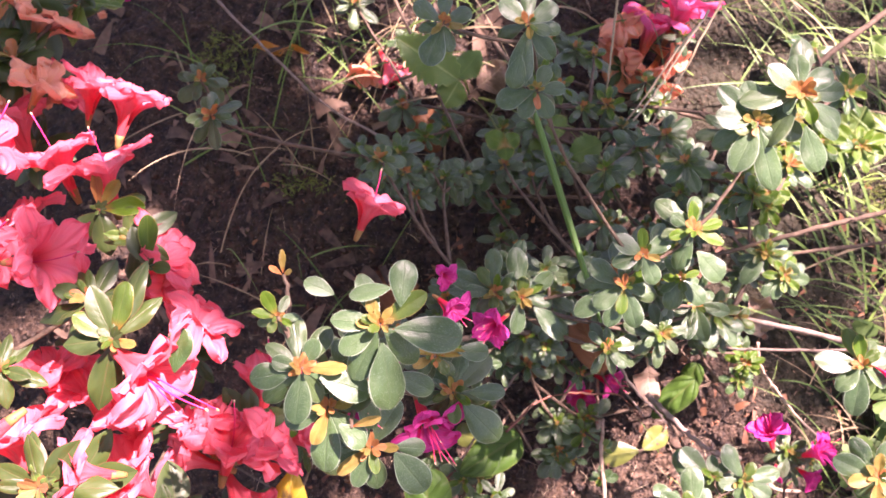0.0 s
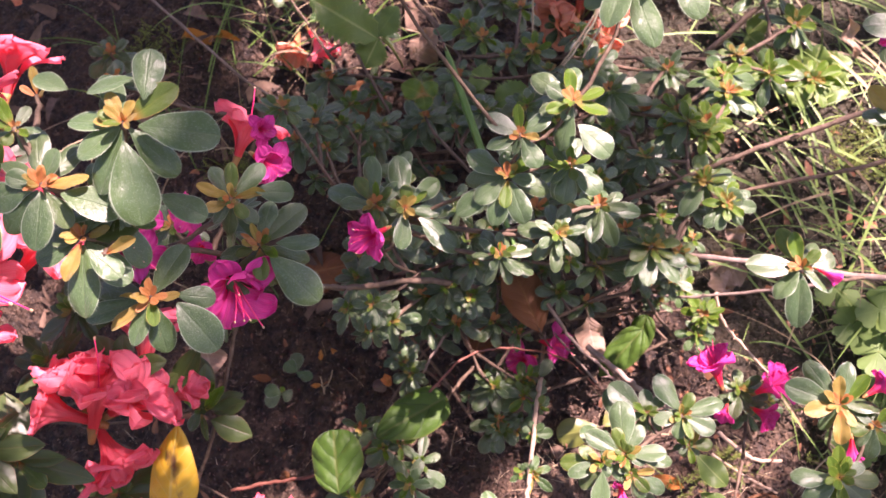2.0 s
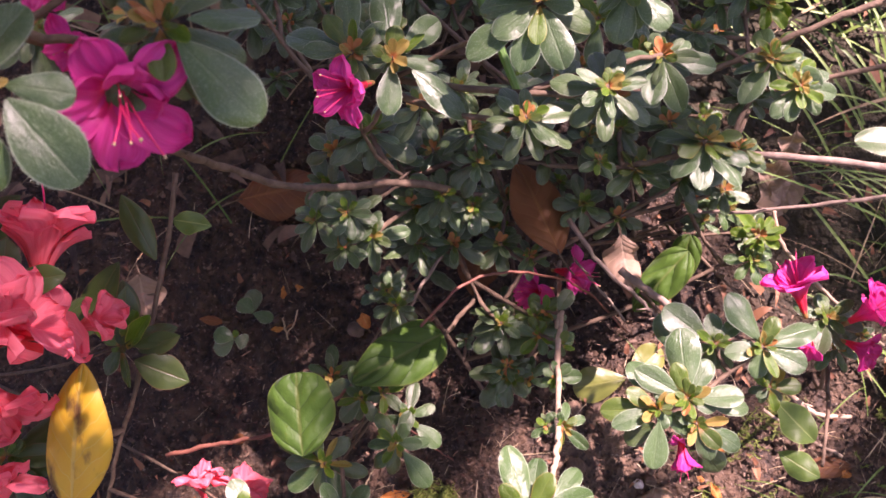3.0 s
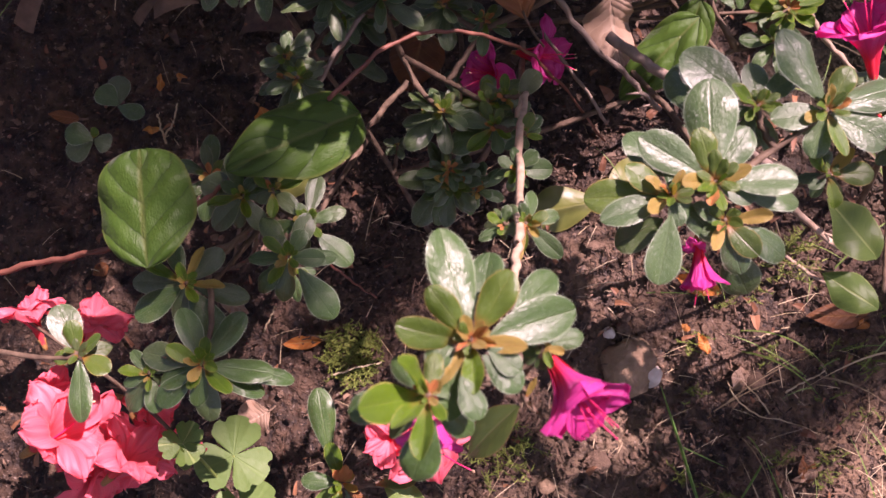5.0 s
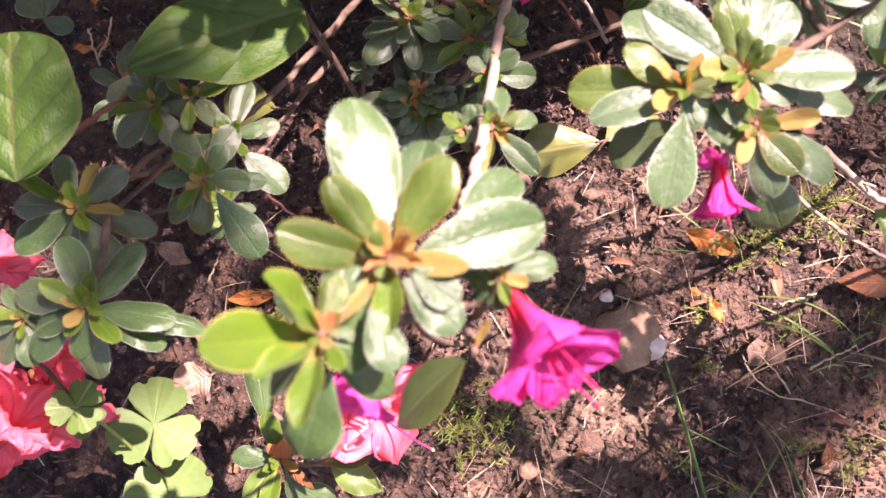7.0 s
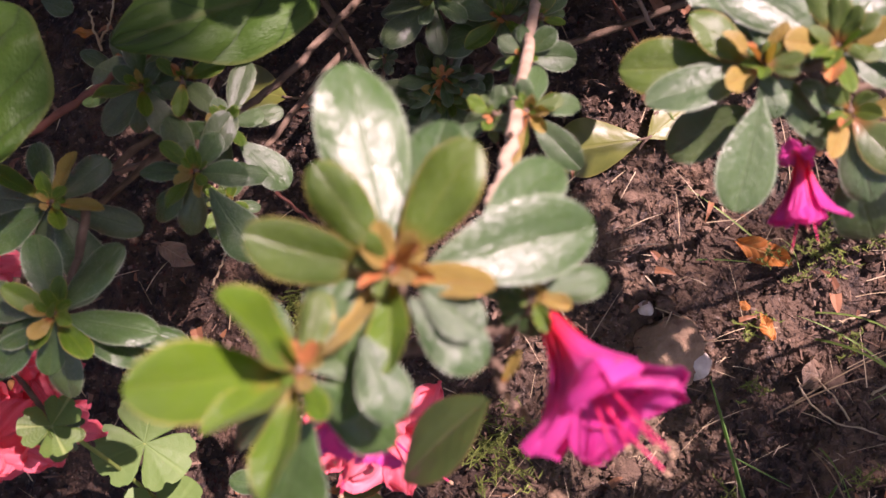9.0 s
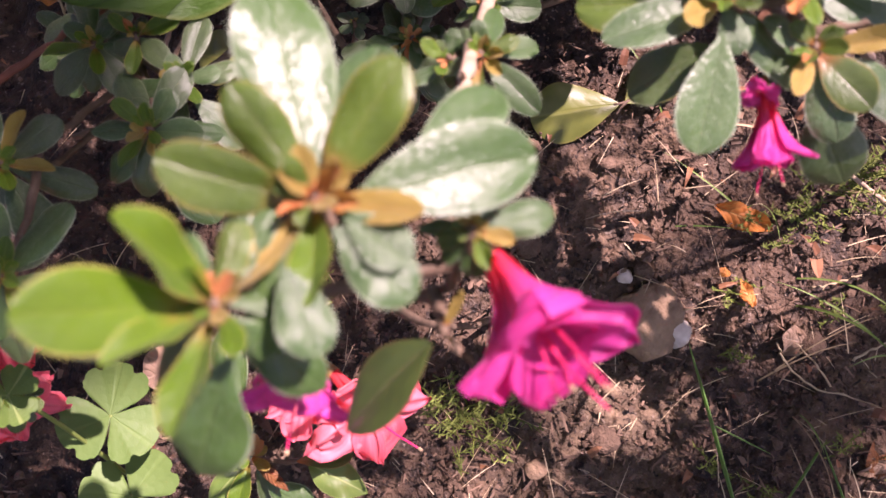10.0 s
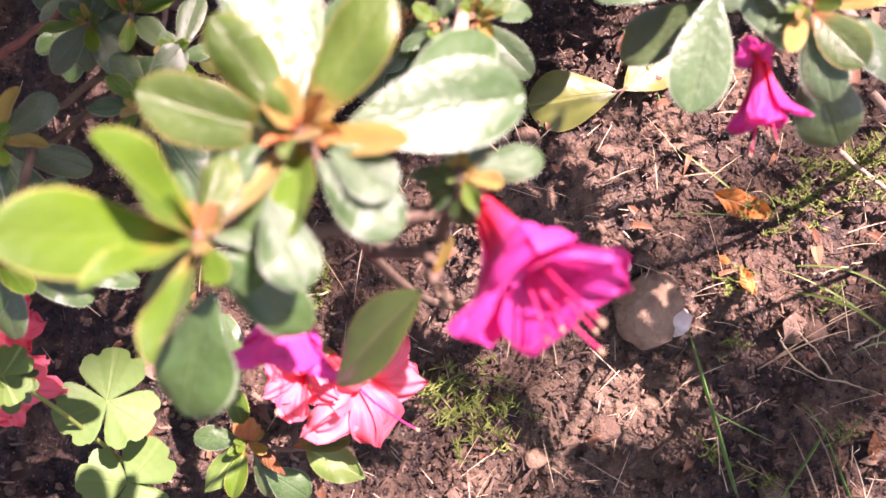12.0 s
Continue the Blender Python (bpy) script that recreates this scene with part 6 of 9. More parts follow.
bud(s, 0.0063, "DmD")
s = shoot(pink, (-0.1871, 0.3435, 0.4458), (0.31, -0.39, 0.87), PLACE[pink.name].translation)
leaf(s, -0.1841, 0.3657, 0.4715, 0.0120, "y")
leaf(s, -0.1962, 0.3626, 0.4642, 0.0177, "D")
leaf(s, -0.1722, 0.3424, 0.4462, 0.0136, "m")
leaf(s, -0.1946, 0.3315, 0.4326, 0.0161, "D")
bud(s, 0.0065, "DmD")
s = shoot(pink, (-0.1072, 0.3078, 0.2587), (0.07, -0.32, 0.94), PLACE[pink.name].translation)
leaf(s, -0.0708, 0.2924, 0.2442, 0.0235, "D", -0.0994, 0.3006, 0.2542)
leaf(s, -0.0772, 0.3159, 0.2637, 0.0141, "D")
leaf(s, -0.0976, 0.3207, 0.2726, 0.0113, "y")
leaf(s, -0.1189, 0.3141, 0.2683, 0.0113, "y")
leaf(s, -0.1172, 0.2962, 0.2489, 0.0122, "g")
leaf(s, -0.1037, 0.2895, 0.2443, 0.0066, "m")
leaf(s, -0.1276, 0.3359, 0.2782, 0.0218, "D")
leaf(s, -0.1096, 0.342, 0.2769, 0.0210, "D")
bud(s, 0.0080, "DmD")
s = shoot(pink, (-0.1345, 0.2907, 0.3312), (0.11, -0.34, 0.94), PLACE[pink.name].translation)
leaf(s, -0.1064, 0.2959, 0.3337, 0.0146, "D")
leaf(s, -0.1137, 0.2769, 0.3167, 0.0146, "D")
leaf(s, -0.1344, 0.3093, 0.3457, 0.0147, "D")
leaf(s, -0.1538, 0.309, 0.347, 0.0147, "D")
leaf(s, -0.1189, 0.2883, 0.3304, 0.0103, "m")
bud(s, 0.0058, "DmD")
s = shoot(pink, (-0.1663, 0.1651, 0.3746), (0.13, -0.27, 0.96), PLACE[pink.name].translation)
leaf(s, -0.1982, 0.1672, 0.3792, 0.0157, "D")
leaf(s, -0.1708, 0.1761, 0.3907, 0.0106, "y")
leaf(s, -0.1334, 0.1673, 0.3766, 0.0156, "g")
leaf(s, -0.1833, 0.1586, 0.3728, 0.0156, "l")
leaf(s, -0.1484, 0.1488, 0.3608, 0.0156, "D")
bud(s, 0.0061, "DmD")
s = shoot(pink, (-0.3601, 0.651, 0.4171), (0.40, -0.46, 0.79), PLACE[pink.name].translation)
leaf(s, -0.3835, 0.6261, 0.3961, 0.0445, "D")
leaf(s, -0.3171, 0.6453, 0.4055, 0.0335, "D")
leaf(s, -0.3508, 0.6144, 0.3825, 0.0334, "D")
leaf(s, -0.3004, 0.6678, 0.4222, 0.0280, "D")
bud(s, 0.0121, "DmD")
put_leaf(pink, (-0.0884, 0.3476, 0.2832), (-0.099, 0.3626, 0.3192), 0.0155, (0.26, -0.51, 0.91), "D", 1)
put_leaf(pink, (-0.0795, 0.3674, 0.2945), (-0.058, 0.3624, 0.2949), 0.0142, (0.24, -0.53, 0.89), "l", 2)
put_leaf(pink, (-0.133, 0.3111, 0.2587), (-0.104, 0.3366, 0.2946), 0.0196, (0.31, -0.45, 0.93), "D", 3)
put_leaf(pink, (-0.1063, 0.3098, 0.2553), (-0.1005, 0.3267, 0.2849), 0.0147, (0.28, -0.45, 0.95), "D", 0)
put_leaf(pink, (-0.105, 0.3086, 0.254), (-0.0871, 0.309, 0.2806), 0.0084, (0.28, -0.45, 0.95), "y", 1)
put_leaf(pink, (-0.0994, 0.3079, 0.2528), (-0.0743, 0.3081, 0.2649), 0.0126, (0.27, -0.45, 0.95), "D", 4)
put_leaf(pink, (-0.2183, 0.3722, 0.2964), (-0.1862, 0.3699, 0.3055), 0.0116, (0.40, -0.49, 0.84), "D", 5)
put_leaf(pink, (-0.206, 0.3696, 0.279), (-0.1742, 0.3841, 0.3042), 0.0221, (0.38, -0.48, 0.86), "D", 2)
put_leaf(pink, (-0.1372, 0.3135, 0.2752), (-0.1186, 0.3157, 0.2897), 0.0103, (0.33, -0.46, 0.92), "D", 1)
rosette(pink, -0.329, 0.3747, 0.4532, 0.0396, "DDm", 7)
rosette(pink, -0.3106, 0.2818, 0.4271, 0.0432, "DmD", 7)
rosette(pink, -0.2522, 0.2608, 0.4573, 0.0258, "DDm", 6)
rosette(pink, -0.2864, 0.2207, 0.4527, 0.0393, "DDm", 7)
rosette(pink, -0.2748, 0.1637, 0.4307, 0.0380, "lDm", 7)
rosette(pink, -0.2556, 0.1686, 0.4074, 0.0321, "DDm", 7)
rosette(pink, -0.3694, 0.5417, 0.4643, 0.0524, "DDl", 7)
rosette(pink, -0.3409, 0.5523, 0.4448, 0.0439, "DDm", 7)
rosette(pink, -0.3054, 0.6251, 0.4504, 0.0461, "lDD", 6)
rosette(pink, -0.3516, 0.606, 0.464, 0.0450, "DDl", 6)
rosette(pink, -0.3906, 0.4471, 0.4527, 0.0491, "DDm", 7)
rosette(pink, -0.3744, 0.3342, 0.4231, 0.0458, "DDm", 7)
rosette(pink, -0.363, 0.234, 0.3915, 0.0432, "DDm", 7)
rosette(pink, -0.2004, 0.2933, 0.4802, 0.0314, "DDm", 7)
rosette(pink, -0.2029, 0.3706, 0.4403, 0.0292, "Dlm", 5)
rosette(pink, -0.2023, 0.1835, 0.4677, 0.0367, "DDl", 7)
rosette(pink, -0.1532, 0.1833, 0.4117, 0.0286, "DDm", 7)
flower(pink, -0.2134, 0.212, 0.492, (-0.70, -0.72, -0.04), 0.0544, "pink", 62, 1.2, 2, 2, 0.4)
flower(pink, -0.2565, 0.2241, 0.4792, (-0.24, -0.90, -0.38), 0.0488, "pink", 62, 1.2, 2, 0, 0.4)
flower(pink, -0.3216, 0.399, 0.4728, (0.70, 0.41, 0.58), 0.0589, "pink", 66, 1.0, 2, 1, 0.5)
flower(pink, -0.314, 0.3249, 0.4629, (0.86, 0.23, 0.46), 0.0598, "pink", 66, 1.1, 2, 1, 0.2)
flower(pink, -0.2565, 0.3203, 0.4807, (0.95, -0.11, 0.28), 0.0538, "pink", 70, 1.1, 2, 1, 0.8)
flower(pink, -0.354, 0.3931, 0.4703, (0.09, 0.61, 0.79), 0.0634, "pink", 66, 1.0, 2, 0, 0.5)
flower(pink, -0.3373, 0.2652, 0.4413, (0.39, -0.85, -0.36), 0.0621, "pink", 66, 1.0, 2, 0, 0.5)
flower(pink, -0.1697, 0.198, 0.4511, (-0.79, -0.24, 0.56), 0.0450, "pink", 62, 1.0, 2, 0, 0.5)
flower(pink, -0.2619, 0.1778, 0.4414, (0.96, -0.18, 0.21), 0.0450, "pink", 62, 1.0, 2, 0, 0.5)
flower(pink, -0.3767, 0.5019, 0.4319, (0.67, 0.40, 0.63), 0.0466, "faded", 62, 1.2, 2, 0, 0.1)
flower(pink, -0.3803, 0.6018, 0.4368, (0.74, 0.40, 0.54), 0.0723, "faded", 66, 1.3, 2, 0, 0.1)
flower(pink, -0.3486, 0.5878, 0.4228, (0.61, 0.46, 0.64), 0.0668, "faded", 66, 1.3, 2, 0, 0.5)
flower(pink, -0.3191, 0.508, 0.4326, (0.59, 0.34, 0.74), 0.0466, "faded", 66, 1.3, 2, 0, 0.5)
flower(pink, -0.3863, 0.6531, 0.4536, (0.10, 0.49, 0.87), 0.0626, "rose", 66, 1.2, 2, 0, 0.5)
flower(pink, -0.4342, 0.6327, 0.4403, (0.84, 0.18, 0.51), 0.0683, "faded", 66, 1.3, 2, 0, 0.5)
rosette(pink, -0.19, 0.3033, 0.3271, 0.0324, "DDm", 6)
rosette(pink, -0.2422, 0.3035, 0.3862, 0.0305, "DDm", 6)
rosette(pink, -0.1565, 0.249, 0.2467, 0.0333, "DDm", 6)
rosette(pink, -0.2345, 0.2533, 0.3118, 0.0354, "DDm", 6)
rosette(pink, -0.1917, 0.3541, 0.3195, 0.0343, "DDm", 6)
rosette(pink, -0.3423, 0.5193, 0.3757, 0.0333, "DDm", 6)
s = shoot(pink, (-0.0466, 0.2445, 0.1797), (0.16, -0.29, 0.94))
leaf(s, -0.0559, 0.2622, 0.1892, 0.0127, "d")
leaf(s, -0.035, 0.248, 0.1872, 0.0087, "y")
leaf(s, -0.0337, 0.2373, 0.1774, 0.0096, "m")
leaf(s, -0.0446, 0.2199, 0.1676, 0.0091, "g")
leaf(s, -0.0575, 0.2431, 0.1785, 0.0076, "m")
leaf(s, -0.0486, 0.2529, 0.1902, 0.0075, "m")
leaf(s, -0.0355, 0.2503, 0.1742, 0.0086, "D")
bud(s, 0.0053, "DmD")
flower(pink, -0.077, 0.2812, 0.1073, (0.37, 0.61, 0.70), 0.0356, "pink", 62, 1.25, 2, 0, 0.2)
flower(pink, -0.094, 0.2857, 0.1161, (-0.22, 0.60, 0.77), 0.0321, "pink", 62, 1.25, 2, 0, 0.2)
flower(pink, -0.0777, 0.2466, 0.1199, (0.83, -0.51, 0.24), 0.0383, "pink", 62, 1.25, 2, 0, 0.2)
flower(pink, -0.0544, 0.2587, 0.1104, (0.92, -0.39, 0.05), 0.0343, "pink", 60, 1.25, 2, 0, 0.2)
flower(pink, -0.0433, 0.2458, 0.1139, (0.69, -0.71, -0.13), 0.0361, "pink", 60, 1.25, 2, 0, 0.5)
flower(pink, -0.0753, 0.2386, 0.1023, (0.75, -0.66, -0.03), 0.0421, "pink", 64, 1.25, 2, 0, 0.2)
flower(pink, -0.0796, 0.2498, 0.1402, (0.75, -0.44, 0.49), 0.0238, "pink", 60, 1.25, 2, 0, 0.2)
flower(pink, -0.0781, 0.2217, 0.1364, (0.80, 0.18, 0.57), 0.0433, "pink", 62, 1.1, 2, 1, 0.4)
flower(pink, -0.0478, 0.2138, 0.1215, (0.73, 0.32, 0.61), 0.0344, "pink", 62, 1.1, 2, 0, 0.1)
s = shoot(pink, (-0.0086, 0.2183, 0.1441), (0.18, -0.24, 0.95))
leaf(s, -0.0161, 0.2156, 0.1422, 0.0075, "m")
leaf(s, -0.0011, 0.217, 0.1434, 0.0075, "m")
leaf(s, -0.0057, 0.2254, 0.1491, 0.0075, "m")
leaf(s, -0.0191, 0.2198, 0.145, 0.0075, "m")
leaf(s, -0.0092, 0.2099, 0.1384, 0.0075, "m")
leaf(s, -0.0075, 0.2158, 0.1498, 0.0052, "m")
leaf(s, -0.0142, 0.2258, 0.1421, 0.0030, "d")
leaf(s, -0.0037, 0.2247, 0.1397, 0.0035, "g")
leaf(s, -0.0049, 0.2146, 0.137, 0.0033, "d")
leaf(s, -0.0149, 0.2153, 0.1351, 0.0033, "d")
bud(s, 0.0020, "DmD")

tall = thing("azalea", (-0.1788, 0.3727, 0.077), "tall azalea branch with grey-green downy leaves above magenta flowers", "azalea")
twig(((0.1047, 0.412, 0.253), (0.053, 0.397, 0.2845), (0.0125, 0.3769, 0.3032), (-0.0134, 0.3694, 0.3133), (-0.0352, 0.3514, 0.345), (-0.0421, 0.3125, 0.3916), (-0.0308, 0.2615, 0.4527), (-0.0267, 0.227, 0.5026), (-0.0303, 0.2042, 0.5227)), 0.0024, 0.0017, BARK, "", "stem", parent=tall, spurs=3)
s = shoot(tall, (0.0039, 0.2242, 0.5322), (0.03, -0.51, 0.86))
leaf(s, -0.01, 0.227, 0.5387, 0.0046, "o")
leaf(s, -0.0069, 0.2182, 0.5315, 0.0049, "o")
leaf(s, -0.0046, 0.2167, 0.5256, 0.0064, "t")
leaf(s, 0.0102, 0.2172, 0.5277, 0.0067, "m")
leaf(s, 0.0184, 0.2251, 0.5347, 0.0039, "o")
leaf(s, 0.0303, 0.2265, 0.5322, 0.0093, "t", 0.0141, 0.2257, 0.5342)
leaf(s, 0.0037, 0.2355, 0.543, 0.0071, "m")
leaf(s, 0.017, 0.2377, 0.5399, 0.0083, "t")
leaf(s, 0.0045, 0.2171, 0.5323, 0.0028, "r")
leaf(s, 0.0021, 0.2209, 0.5361, 0.0028, "r")
leaf(s, -0.0074, 0.2396, 0.5394, 0.0071, "d")
leaf(s, 0.0135, 0.2179, 0.5226, 0.0065, "d")
leaf(s, -0.002, 0.2177, 0.516, 0.0074, "d")
leaf(s, -0.012, 0.2224, 0.5253, 0.0067, "d")
bud(s, 0.0050, "omo")
s = shoot(tall, (0.0125, 0.2149, 0.5128), (0.18, -0.47, 0.86))
leaf(s, 0.002, 0.2194, 0.518, 0.0047, "t")
leaf(s, -0.005, 0.2112, 0.5107, 0.0066, "t")
leaf(s, 0.0029, 0.2102, 0.5132, 0.0043, "m")
leaf(s, 0.0136, 0.2019, 0.5044, 0.0072, "m")
leaf(s, 0.0212, 0.2093, 0.5109, 0.0047, "y")
leaf(s, 0.0183, 0.2305, 0.5246, 0.0088, "t")
leaf(s, 0.0387, 0.2154, 0.514, 0.0094, "t", 0.0203, 0.214, 0.5141)
leaf(s, 0.0367, 0.1955, 0.4951, 0.0159, "t", 0.0174, 0.2103, 0.5108)
leaf(s, 0.0062, 0.2156, 0.5196, 0.0025, "r")
leaf(s, 0.0105, 0.219, 0.5225, 0.0029, "o")
leaf(s, 0.0082, 0.213, 0.5183, 0.0029, "r")
leaf(s, 0.0171, 0.2139, 0.5184, 0.0036, "m")
leaf(s, 0.0328, 0.217, 0.4993, 0.0083, "t")
leaf(s, 0.0157, 0.2102, 0.4914, 0.0084, "t")
leaf(s, 0.0231, 0.2105, 0.4855, 0.0077, "D")
leaf(s, 0.0316, 0.2319, 0.5196, 0.0108, "d")
leaf(s, -0.0031, 0.2026, 0.4924, 0.0114, "d")
leaf(s, -0.0054, 0.2325, 0.5213, 0.0096, "t")
bud(s, 0.0067, "rom")
s = shoot(tall, (-0.0258, 0.183, 0.5186), (0.23, -0.44, 0.87))
leaf(s, -0.0122, 0.1816, 0.5203, 0.0043, "o")
leaf(s, -0.0414, 0.1716, 0.5131, 0.0059, "o")
leaf(s, -0.0533, 0.1769, 0.515, 0.0087, "t")
leaf(s, -0.0336, 0.1676, 0.5072, 0.0086, "t")
leaf(s, -0.0231, 0.1717, 0.5131, 0.0053, "y")
leaf(s, 0.0002, 0.1828, 0.5163, 0.0093, "t", -0.015, 0.1831, 0.5192)
leaf(s, 0.0006, 0.1678, 0.5019, 0.0154, "t", -0.0148, 0.1807, 0.5169)
leaf(s, -0.0501, 0.1891, 0.5208, 0.0102, "d")
leaf(s, -0.0367, 0.1809, 0.523, 0.0030, "o")
leaf(s, -0.0304, 0.1759, 0.5177, 0.0026, "r")
leaf(s, -0.0267, 0.1831, 0.5243, 0.0023, "r")
leaf(s, -0.0363, 0.2033, 0.5336, 0.0108, "t")
leaf(s, -0.0125, 0.2018, 0.5292, 0.0106, "t")
leaf(s, -0.0227, 0.1691, 0.4983, 0.0104, "t")
bud(s, 0.0066, "ror")
s = shoot(tall, (-0.0295, 0.1947, 0.5551), (0.16, -0.50, 0.85))
leaf(s, -0.0227, 0.1963, 0.5589, 0.0108, "t", -0.0277, 0.2052, 0.5678)
leaf(s, -0.0406, 0.1899, 0.5514, 0.0096, "d")
leaf(s, -0.0148, 0.1899, 0.5522, 0.0065, "m")
leaf(s, -0.0348, 0.1931, 0.5582, 0.0037, "o")
leaf(s, 0.0045, 0.1953, 0.5502, 0.0103, "t", -0.013, 0.1993, 0.5582)
leaf(s, -0.0259, 0.1923, 0.5581, 0.0024, "r")
leaf(s, -0.0407, 0.194, 0.5581, 0.0062, "t")
leaf(s, -0.0225, 0.1843, 0.5344, 0.0106, "t")
leaf(s, -0.046, 0.1837, 0.5396, 0.0101, "d")
leaf(s, -0.0572, 0.1976, 0.5568, 0.0111, "t")
leaf(s, -0.0398, 0.2108, 0.5679, 0.0091, "t")
leaf(s, -0.0159, 0.2119, 0.5676, 0.0105, "d")
bud(s, 0.0066, "ror")
s = shoot(tall, (-0.032, 0.1774, 0.5499), (0.40, -0.44, 0.80))
leaf(s, -0.025, 0.1705, 0.5454, 0.0125, "t", -0.0368, 0.1774, 0.553)
leaf(s, -0.0183, 0.1799, 0.5553, 0.0044, "o")
s = shoot(tall, (-0.018, 0.2061, 0.5884), (0.20, -0.42, 0.88))
leaf(s, -0.0491, 0.2174, 0.6042, 0.0080, "t", -0.0368, 0.2135, 0.5995)
leaf(s, -0.0308, 0.2134, 0.5989, 0.0080, "t", -0.0129, 0.2164, 0.6002)
leaf(s, -0.0069, 0.2251, 0.6078, 0.0133, "t", -0.0092, 0.2106, 0.5946)
leaf(s, -0.0387, 0.2071, 0.5911, 0.0101, "t")
leaf(s, -0.0348, 0.1954, 0.5826, 0.0101, "t")
leaf(s, -0.0108, 0.1762, 0.5656, 0.0180, "t", -0.0169, 0.1985, 0.5854)
leaf(s, 0.0174, 0.2021, 0.5845, 0.0154, "t", -0.0117, 0.2036, 0.5883)
leaf(s, 0.0016, 0.2166, 0.5964, 0.0091, "m")
leaf(s, -0.0223, 0.2128, 0.5976, 0.0064, "o")
leaf(s, -0.0168, 0.2055, 0.5932, 0.0037, "r")
leaf(s, -0.028, 0.2049, 0.5908, 0.0053, "o")
leaf(s, -0.027, 0.226, 0.5979, 0.0090, "t")
leaf(s, -0.0007, 0.1978, 0.5698, 0.0112, "t")
leaf(s, -0.0299, 0.1888, 0.5696, 0.0116, "t")
bud(s, 0.0072, "omo")
s = shoot(tall, (-0.0523, 0.194, 0.5719), (0.30, -0.38, 0.87))
leaf(s, -0.0751, 0.19, 0.5701, 0.0114, "t")
leaf(s, -0.0643, 0.1952, 0.5767, 0.0081, "t")
leaf(s, -0.0449, 0.2022, 0.5816, 0.0081, "t")
leaf(s, -0.0224, 0.1873, 0.5632, 0.0130, "t", -0.0445, 0.1908, 0.5697)
leaf(s, -0.0319, 0.1934, 0.5737, 0.0059, "o")
leaf(s, -0.0545, 0.1747, 0.557, 0.0113, "t")
leaf(s, -0.0496, 0.1956, 0.5786, 0.0043, "r")
leaf(s, -0.0568, 0.1896, 0.5736, 0.0043, "r")
leaf(s, -0.0444, 0.1863, 0.5564, 0.0079, "d")
leaf(s, -0.0696, 0.1821, 0.5591, 0.0100, "t")
leaf(s, -0.0676, 0.203, 0.5779, 0.0075, "d")
leaf(s, -0.0562, 0.2136, 0.5853, 0.0098, "d")
leaf(s, -0.0401, 0.2115, 0.5782, 0.0093, "d")
bud(s, 0.0060, "ror")
s = shoot(tall, (-0.0427, 0.1867, 0.5507), (0.03, -0.38, 0.92))
leaf(s, -0.0572, 0.1886, 0.5509, 0.0095, "d")
leaf(s, -0.0489, 0.1725, 0.5422, 0.0066, "o")
leaf(s, -0.0262, 0.1739, 0.5375, 0.0116, "t")
leaf(s, -0.045, 0.1651, 0.5282, 0.0139, "t")
leaf(s, -0.0623, 0.1815, 0.5448, 0.0100, "t")
leaf(s, -0.0312, 0.1874, 0.5544, 0.0055, "o")
leaf(s, -0.0405, 0.1865, 0.5558, 0.0038, "r")
leaf(s, -0.0221, 0.1941, 0.5504, 0.0112, "D")
leaf(s, -0.0611, 0.1955, 0.5521, 0.0075, "d")
leaf(s, -0.0518, 0.2062, 0.559, 0.0088, "t")
leaf(s, -0.0318, 0.2046, 0.5625, 0.0101, "t")
bud(s, 0.0059, "ror")
s = shoot(tall, (-0.0623, 0.2111, 0.5858), (0.22, -0.42, 0.88))
leaf(s, -0.073, 0.2111, 0.5895, 0.0087, "y")
leaf(s, -0.068, 0.2176, 0.5964, 0.0103, "y")
leaf(s, -0.0562, 0.2078, 0.585, 0.0081, "y")
leaf(s, -0.0658, 0.2051, 0.5833, 0.0065, "m")
leaf(s, -0.0584, 0.2204, 0.589, 0.0042, "d")
leaf(s, -0.0538, 0.2136, 0.5829, 0.0041, "t")
leaf(s, -0.0593, 0.2074, 0.5773, 0.0041, "t")
leaf(s, -0.0723, 0.2102, 0.582, 0.0040, "t")
bud(s, 0.0027, "ryo")
s = shoot(tall, (-0.0637, 0.2364, 0.582), (0.29, -0.42, 0.86))
leaf(s, -0.064, 0.2437, 0.5915, 0.0034, "o")
leaf(s, -0.0693, 0.2379, 0.5867, 0.0028, "r")
leaf(s, -0.0592, 0.2371, 0.585, 0.0028, "o")
flower(tall, -0.0060, 0.2190, 0.4970, (0.39, -0.92, 0.06), 0.0330, "magenta", 64, 0.9, 2, 5, 0.2)
flower(tall, -0.0395, 0.2052, 0.5300, (0.60, -0.77, 0.21), 0.0250, "magenta", 62, 0.8, 2, 4, 0.2)
flower(tall, -0.0444, 0.2178, 0.5299, (0.84, -0.37, 0.39), 0.0228, "magenta", 62, 0.7, 1, 3, 0.2)
flower(tall, -0.0183, 0.2383, 0.5128, (-0.26, -0.78, 0.56), 0.0165, "magenta", 62, 0.7, 1, 3, 0.2)
flower(tall, -0.0207, 0.2358, 0.4967, (0.13, -0.93, 0.33), 0.0146, "magenta", 62, 0.7, 1, 3, 0.2)
flower(tall, 0.0035, 0.2665, 0.5216, (0.70, -0.71, 0.12), 0.0228, "magenta", 62, 0.7, 2, 3, 0.2)
flower(tall, 0.0040, 0.2800, 0.5260, (0.58, -0.71, 0.38), 0.0142, "magenta", 62, 0.7, 2, 3, 0.2)
rosette(tall, -0.016, 0.267, 0.4846, 0.0182, "ddm", 6)
rosette(tall, -0.0428, 0.2555, 0.4896, 0.0177, "ddm", 6)

